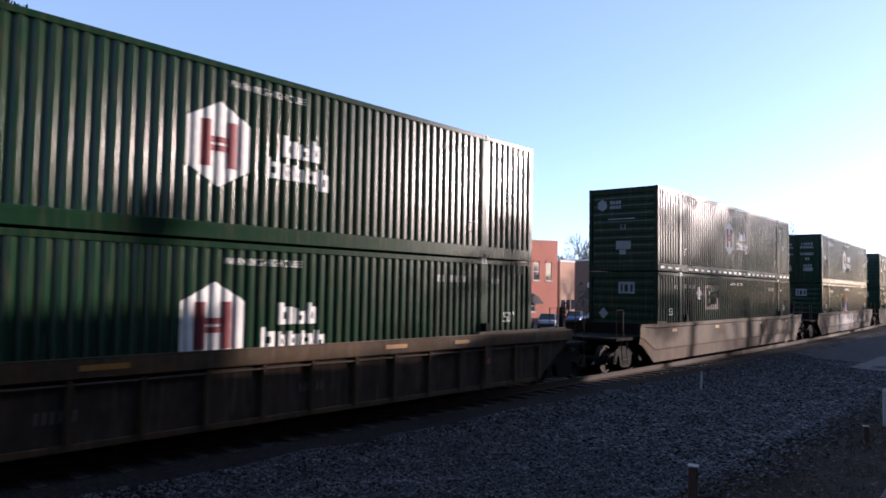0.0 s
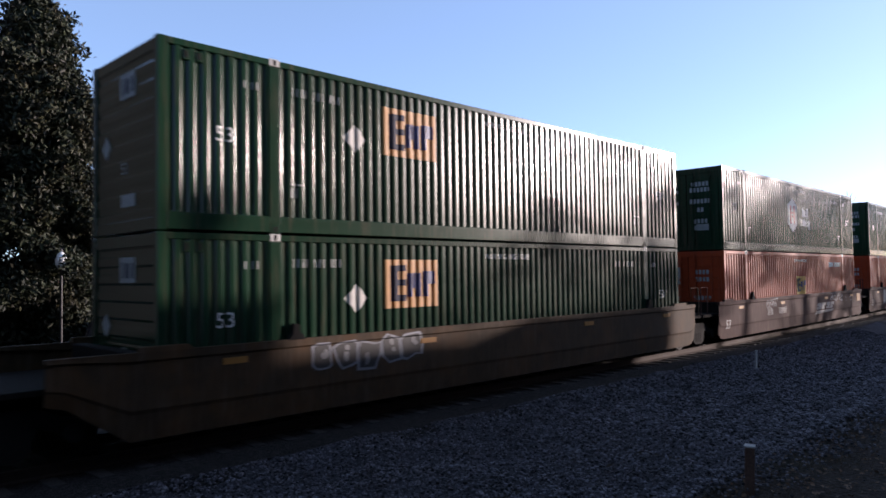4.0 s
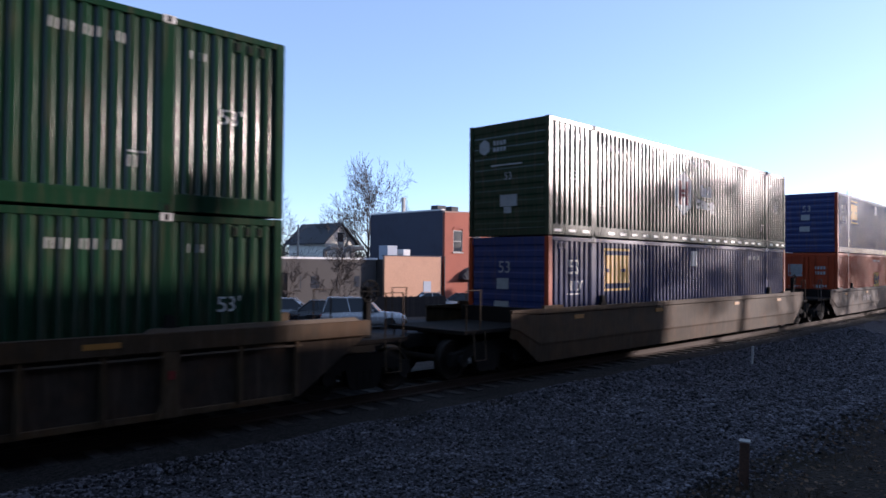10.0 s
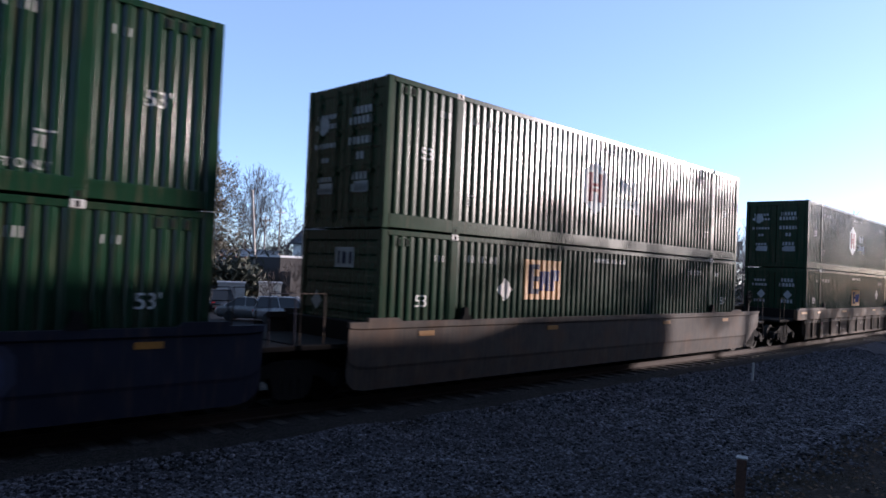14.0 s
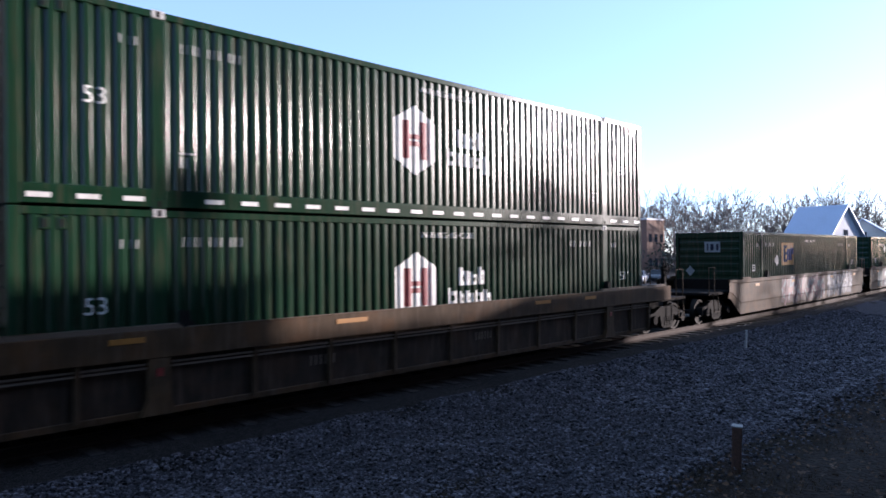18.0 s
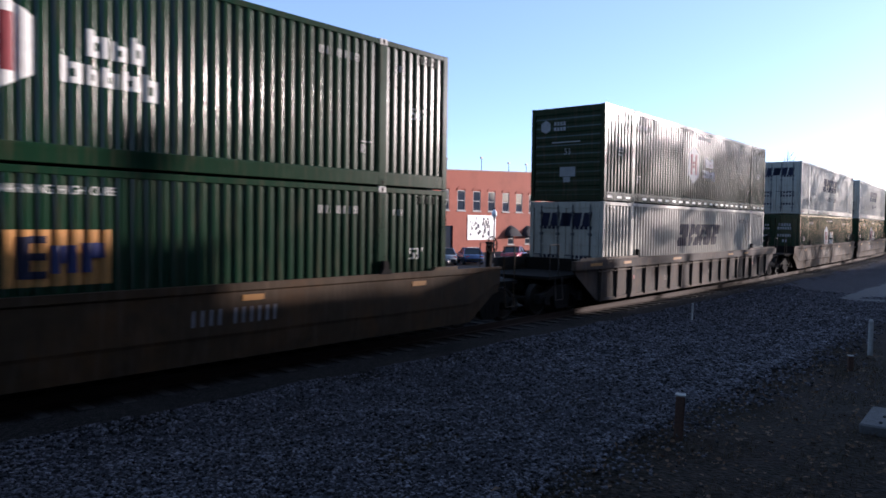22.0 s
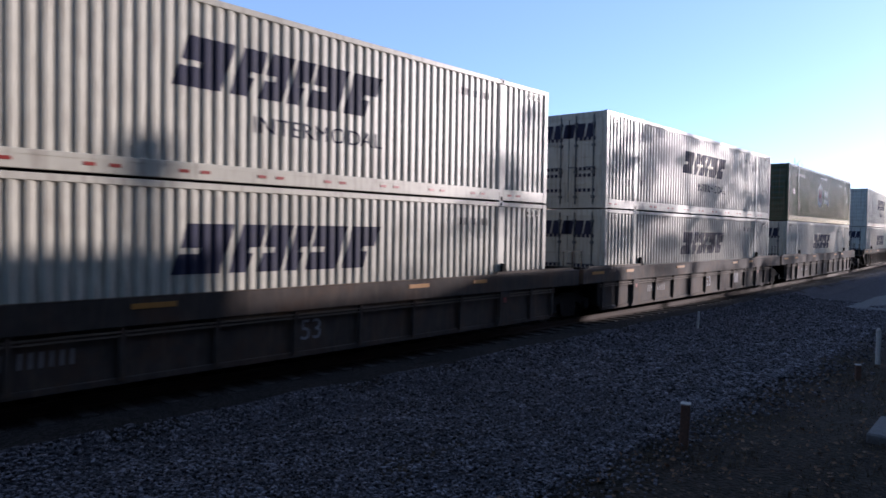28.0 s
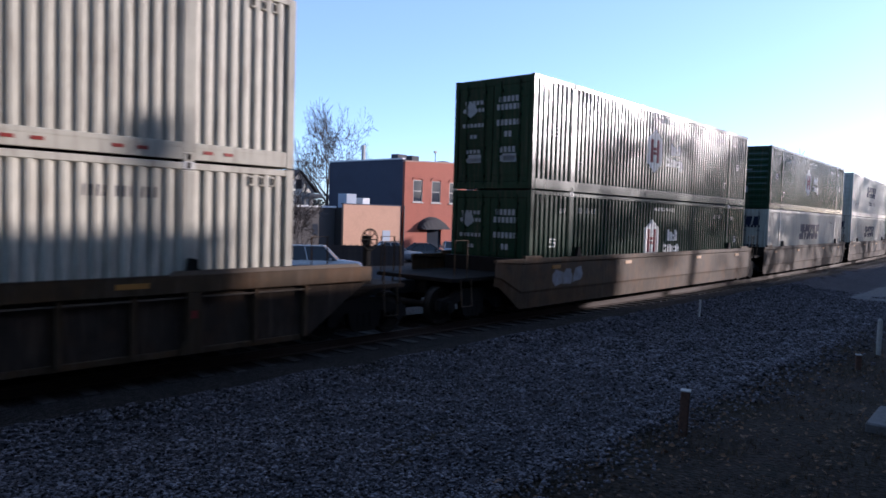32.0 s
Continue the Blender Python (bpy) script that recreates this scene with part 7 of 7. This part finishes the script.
def sprayed(car, seed, x0, x1, z0, z1, mats, count, label, ground=None, slant=0.15, hole=0.35):
    """A band of spray paint: an optional ground, then fat outlined shapes side by side, never letters."""
    rng = random.Random(seed)
    bm = bmesh.new()
    if ground is not None:
        n = 16
        top = [(x0 + (x1 - x0) * k / n, min(z1 + rng.uniform(-0.08, 0.06), 1.44)) for k in range(n + 1)]
        low = [(x0 + (x1 - x0) * k / n, max(z0 + rng.uniform(-0.04, 0.08), 0.26)) for k in range(n + 1)]
        flat(bm, low + top[::-1], 0)
    step = (x1 - x0) / count
    for k in range(count):
        x, z = x0 + (k + 0.5) * step, (z0 + z1) / 2 + rng.uniform(-0.05, 0.05)
        w, h, s = step * rng.uniform(0.92, 1.15), (z1 - z0) * rng.uniform(0.78, 0.95), rng.uniform(-1, 1) * slant
        st = rng.getstate()
        flat(bm, blob(rng, x, z, w, h, s), 1 if ground is not None else 0)
        rng.setstate(st)
        flat(bm, blob(rng, x, z, w * 0.78, h * 0.84, s), 2 if ground is not None else 1)
        for _ in range(2):
            flat(bm, blob(rng, x + rng.uniform(-0.2, 0.2) * w, z + rng.uniform(-0.25, 0.25) * h, w * hole * 0.6, h * hole * rng.uniform(0.5, 1.0), s, 8), 3 if ground is not None else 2)
    on_sill(bm)
    part("spray_paint", bm, mats, car, label)["kind"] = "stuff"


def stroke(bm, x, z, length, width, turn, mat, point=0.0):
    """One straight sprayed stroke with slanted ends, kept on the car's side."""
    c, q = math.cos(turn), math.sin(turn)
    pts = [(-length / 2, -width / 2), (length / 2 - width * 0.3, -width / 2), (length / 2 + width * point, 0), (length / 2 - width * 0.1, width / 2), (-length / 2 + width * 0.4, width / 2)]
    flat(bm, [(x + a * c - b * q, min(max(z + a * q + b * c, 0.27), 1.43)) for a, b in pts], mat)


def wildstyle(car, seed, x0, x1, z0, z1, mats, count, label):
    """Interlocked angular spray paint: dark edging, strokes in two tints and highlights over a cloudy ground, never letters."""
    rng = random.Random(seed)
    bm = bmesh.new()
    n = 18
    top = [(x0 + (x1 - x0) * k / n, min(z1 + rng.uniform(-0.16, 0.06), 1.43)) for k in range(n + 1)]
    low = [(x0 + (x1 - x0) * k / n, max(z0 + rng.uniform(-0.04, 0.14), 0.27)) for k in range(n + 1)]
    flat(bm, low + top[::-1], 0)
    todo = []
    h = z1 - z0
    for k in range(count):
        x = x0 + (x1 - x0) * (k + 0.5) / count
        w = (x1 - x0) / count
        for turn, length in ((rng.uniform(1.1, 1.9), h * 0.85), (rng.uniform(0.5, 1.0), h * 0.7), (rng.uniform(-0.3, 0.3), w * 0.9), (rng.uniform(-1.1, -0.6), h * 0.55)):
            todo.append((x + rng.uniform(-0.3, 0.3) * w, (z0 + z1) / 2 + rng.uniform(-0.22, 0.22) * h, length * rng.uniform(0.8, 1.15), rng.uniform(0.12, 0.2) * h, turn, rng.choice((0.0, 0.0, 0.9))))
    for x, z, ln_, wd, tn, pt in todo:
        stroke(bm, x, z, ln_ * 1.12, wd * 1.6, tn, 1, pt)
    for i, (x, z, ln_, wd, tn, pt) in enumerate(todo):
        stroke(bm, x, z, ln_, wd, tn, 2 if i % 3 else 3, pt)
    on_sill(bm)
    part("spray_paint", bm, mats, car, label)["kind"] = "stuff"


def dark_panel(car, mats, label):
    """A sprayed panel: a pale edge, a black field in it and grey angular shapes left open, never letters."""
    bm = bmesh.new()
    flat(bm, [(2.48, 0.29), (6.42, 0.30), (6.38, 1.43), (4.6, 1.40), (2.52, 1.34)], 0)
    flat(bm, [(2.53, 0.31), (6.36, 0.32), (6.33, 1.40), (4.6, 1.37), (2.57, 1.31)], 1)
    for pts in (((3.0, 0.90), (3.58, 0.94), (3.66, 1.22), (3.02, 1.16)), ((3.0, 0.34), (3.85, 0.40), (3.98, 0.76), (3.5, 0.62), (3.0, 0.64)),
                ((4.10, 0.86), (4.42, 0.60), (4.86, 0.98), (4.55, 1.20)), ((4.15, 0.34), (4.62, 0.33), (4.82, 0.62), (4.45, 0.50)),
                ((5.0, 1.38), (5.12, 1.06), (5.27, 1.38)), ((5.15, 0.33), (5.45, 0.34), (5.52, 0.60), (5.2, 0.56)), ((5.64, 0.70), (6.06, 0.74), (6.05, 1.30), (5.66, 1.28))):
        flat(bm, pts, 2)
    on_sill(bm)
    part("spray_paint", bm, mats, car, label)["kind"] = "stuff"


def car_words(car, words, size, x, z, m, ribbed=False, slant=0.0):
    bm = letters(words, size, x, z)
    if slant:
        for v in bm.verts:
            v.co.x += (v.co.z - z) * slant
    if ribbed:
        for v in bm.verts:
            v.co.y = -1.317
        for f in bm.faces:
            f.normal_update()
            if f.normal.y > 0:
                f.normal_flip()
    else:
        on_sill(bm)
    return part("lettering", bm, m, car)


def car_bars(car, x, z, size, counts, m, ribbed=False):
    bm = bars(bmesh.new(), x, z, size, counts)
    if ribbed:
        for v in bm.verts:
            v.co.y = -1.317
        for f in bm.faces:
            f.normal_update()
            if f.normal.y > 0:
                f.normal_flip()
    else:
        on_sill(bm)
    part("car_number", bm, m, car)["kind"] = "stuff"


def build_markings():
    spray = {n: material("spray_" + n, c, 0.6, vary=0.2, grain=5, stain=1.2, stain_amount=0.45) for n, c in dict(
        white=(0.30, 0.30, 0.31), pale=(0.17, 0.18, 0.21), blue=(0.020, 0.030, 0.070), red=(0.10, 0.018, 0.020), pink=(0.17, 0.075, 0.08), black=(0.010, 0.010, 0.012), tan=(0.11, 0.080, 0.060), maroon=(0.045, 0.013, 0.015),
        navy=(0.014, 0.018, 0.042), letter=(0.12, 0.105, 0.095), teal=(0.022, 0.055, 0.050), lilac=(0.13, 0.115, 0.19), grey=(0.15, 0.15, 0.16)).items()}
    S = spray
    wildstyle(WELLS[2], 2, 3.9, 9.6, 0.30, 1.36, [S["navy"], S["black"], S["blue"], S["tan"]], 7, "dark blue and tan spray-painted strokes")
    sprayed(WELLS[2], 3, 10.2, 13.2, 0.5, 1.3, [S["tan"], CAR_BROWN, S["tan"]], 5, "faded tan spray-painted loops")
    sprayed(WELLS[3], 4, 2.6, 5.2, 0.85, 1.42, [S["pale"], S["black"], S["grey"]], 5, "pale spray-painted shapes")
    sprayed(WELLS[5], 5, 2.6, 4.95, 0.45, 1.40, [S["grey"], S["pale"], S["grey"]], 5, "pale fat spray-painted shapes")
    sprayed(WELLS[4], 6, 11.7, 13.7, 1.05, 1.42, [S["pale"], CAR_RED, S["white"]], 7, "white spray-painted scribble")
    sprayed(WELLS[4], 7, 3.6, 4.8, 1.08, 1.42, [S["pale"], CAR_RED, S["white"]], 4, "white spray-painted scribble")
    for k in (4, 5):
        car_bars(WELLS[k], 3.85 if k == 5 else 3.8, 0.82, 0.24, (4,), S["white"])
        car_bars(WELLS[k], 4.75 if k == 5 else 5.0, 0.82, 0.24, (6,), S["white"])
        bm = bmesh.new()
        block_word(bm, 9.66, 12.2, 0.76, 1.04, (1, 1.05, 0.95, 0.9), 0.6, 0, 0.12)
        flat(bm, [(9.43, 0.56), (9.66, 0.71), (12.16, 0.71), (11.92, 0.62)])
        on_sill(bm)
        part("word_mark", bm, S["grey"], WELLS[k], "grey slanted word blocks and a stripe")["kind"] = "stuff"
        car_words(WELLS[k], "53", 0.42, -0.2, 0.56, S["white"], False, 0.2)
        for x in (13.5, 14.2, 14.9):
            car_bars(WELLS[k], x, 1.12, 0.09, (3,), S["white"])
            car_bars(WELLS[k], x, 0.98, 0.07, (4,), S["white"])
        part("notice", box(16.2, 16.75, -1.378, -1.366, 0.92, 1.28), YELLOW_REFLECTOR, WELLS[k], "yellow notice plate")
    car_bars(WELLS[9], 4.6, 0.80, 0.26, (4, 6), S["pale"])
    car_bars(WELLS[6], 8.0, 0.8, 0.2, (4, 6), S["pale"])
    sprayed(WELLS[10], 8, 0.8, 13.4, 0.28, 1.38, [S["navy"], S["navy"], S["blue"], S["navy"]], 14, "dark blue sprayed ground", 0, 0.4, 0.5)
    bm = letters("IVY LEAGUE", 1.36, 2.45, 0.42, None, 1.27, 0.05)
    for v in bm.verts:
        v.co.z = max(v.co.z, 0.27)
    for f in bm.faces:
        f.material_index = 0
    on_sill(bm)
    for v in bm.verts:
        v.co.y -= 0.014
    part("sprayed_lettering", bm, S["letter"], WELLS[10], "large pale sprayed block letters")
    wildstyle(WELLS[15], 9, 3.95, 10.0, 0.28, 1.42, [S["maroon"], S["red"], S["grey"], S["pink"]], 8, "grey and pink spray-painted strokes on dark red")
    wildstyle(WELLS[15], 10, 10.4, 14.7, 0.30, 1.40, [S["navy"], S["black"], S["pale"], S["grey"]], 6, "pale blue and dark spray-painted strokes")
    sprayed(WELLS[16], 11, 1.2, 2.5, 0.30, 1.3, [S["teal"], S["teal"], S["grey"]], 3, "dark teal sprayed clouds")
    dark_panel(WELLS[16], [S["grey"], S["black"], S["pale"]], "black sprayed panel with grey angular shapes")
    sprayed(WELLS[16], 17, 6.4, 7.15, 0.34, 1.42, [S["grey"], S["grey"], S["pale"]], 2, "pale grey spray smear")
    sprayed(WELLS[16], 18, 7.2, 9.4, 0.80, 1.38, [S["tan"], CAR_BROWN, S["tan"]], 5, "faded tan spray-painted shapes")
    wildstyle(WELLS[16], 13, 9.5, 14.5, 0.28, 1.42, [S["maroon"], S["pale"], S["lilac"], S["pink"]], 7, "lilac and pink spray paint with pale outlines")
    wildstyle(WELLS[21], 14, -0.3, 6.1, 0.30, 1.42, [S["red"], S["black"], S["grey"], S["pale"]], 7, "grey and white spray-painted strokes on red")
    sprayed(WELLS[21], 15, 6.3, 10.0, 0.34, 1.42, [S["black"], S["teal"], S["pale"]], 5, "pale teal spray-painted shapes", None, 0.3)
    car_bars(WELLS[21], 10.2, 0.85, 0.22, (4, 6), S["pale"])
    car_bars(WELLS[17], 9.98, 0.82, 0.26, (4, 6), S["pale"])
    car_bars(WELLS[19], 6.0, 0.82, 0.26, (4, 6), S["tan"])
    car_bars(WELLS[20], 6.0, 0.82, 0.26, (4, 6), S["pale"])
    for k, w in enumerate(WELLS):
        if CARS[k][3] != "plain" and k not in (22, 23, 24):
            car_bars(w, 4.6, 0.62, 0.17, (4, 1), S["tan"], True)
            car_bars(w, 8.9, 0.66, 0.16, (6,), S["tan"], True)
    for k in (22, 23, 24):
        car_words(WELLS[k], "53", 0.52, 8.2, 0.52, S["pale"], True)
        car_bars(WELLS[k], 3.0, 0.6, 0.22, (4, 6), S["grey"], True)
    part("notice", box(11.4, 11.9, -1.322, -1.315, 0.5, 0.95), S["grey"], WELLS[23], "pale notice panel")
    sprayed(WELLS[26], 16, 1.0, 2.6, 0.7, 1.2, [S["grey"], S["pale"], S["grey"]], 3, "faint grey spray paint")


build_cars()
build_street()
build_foreground()
build_markings()
motions()
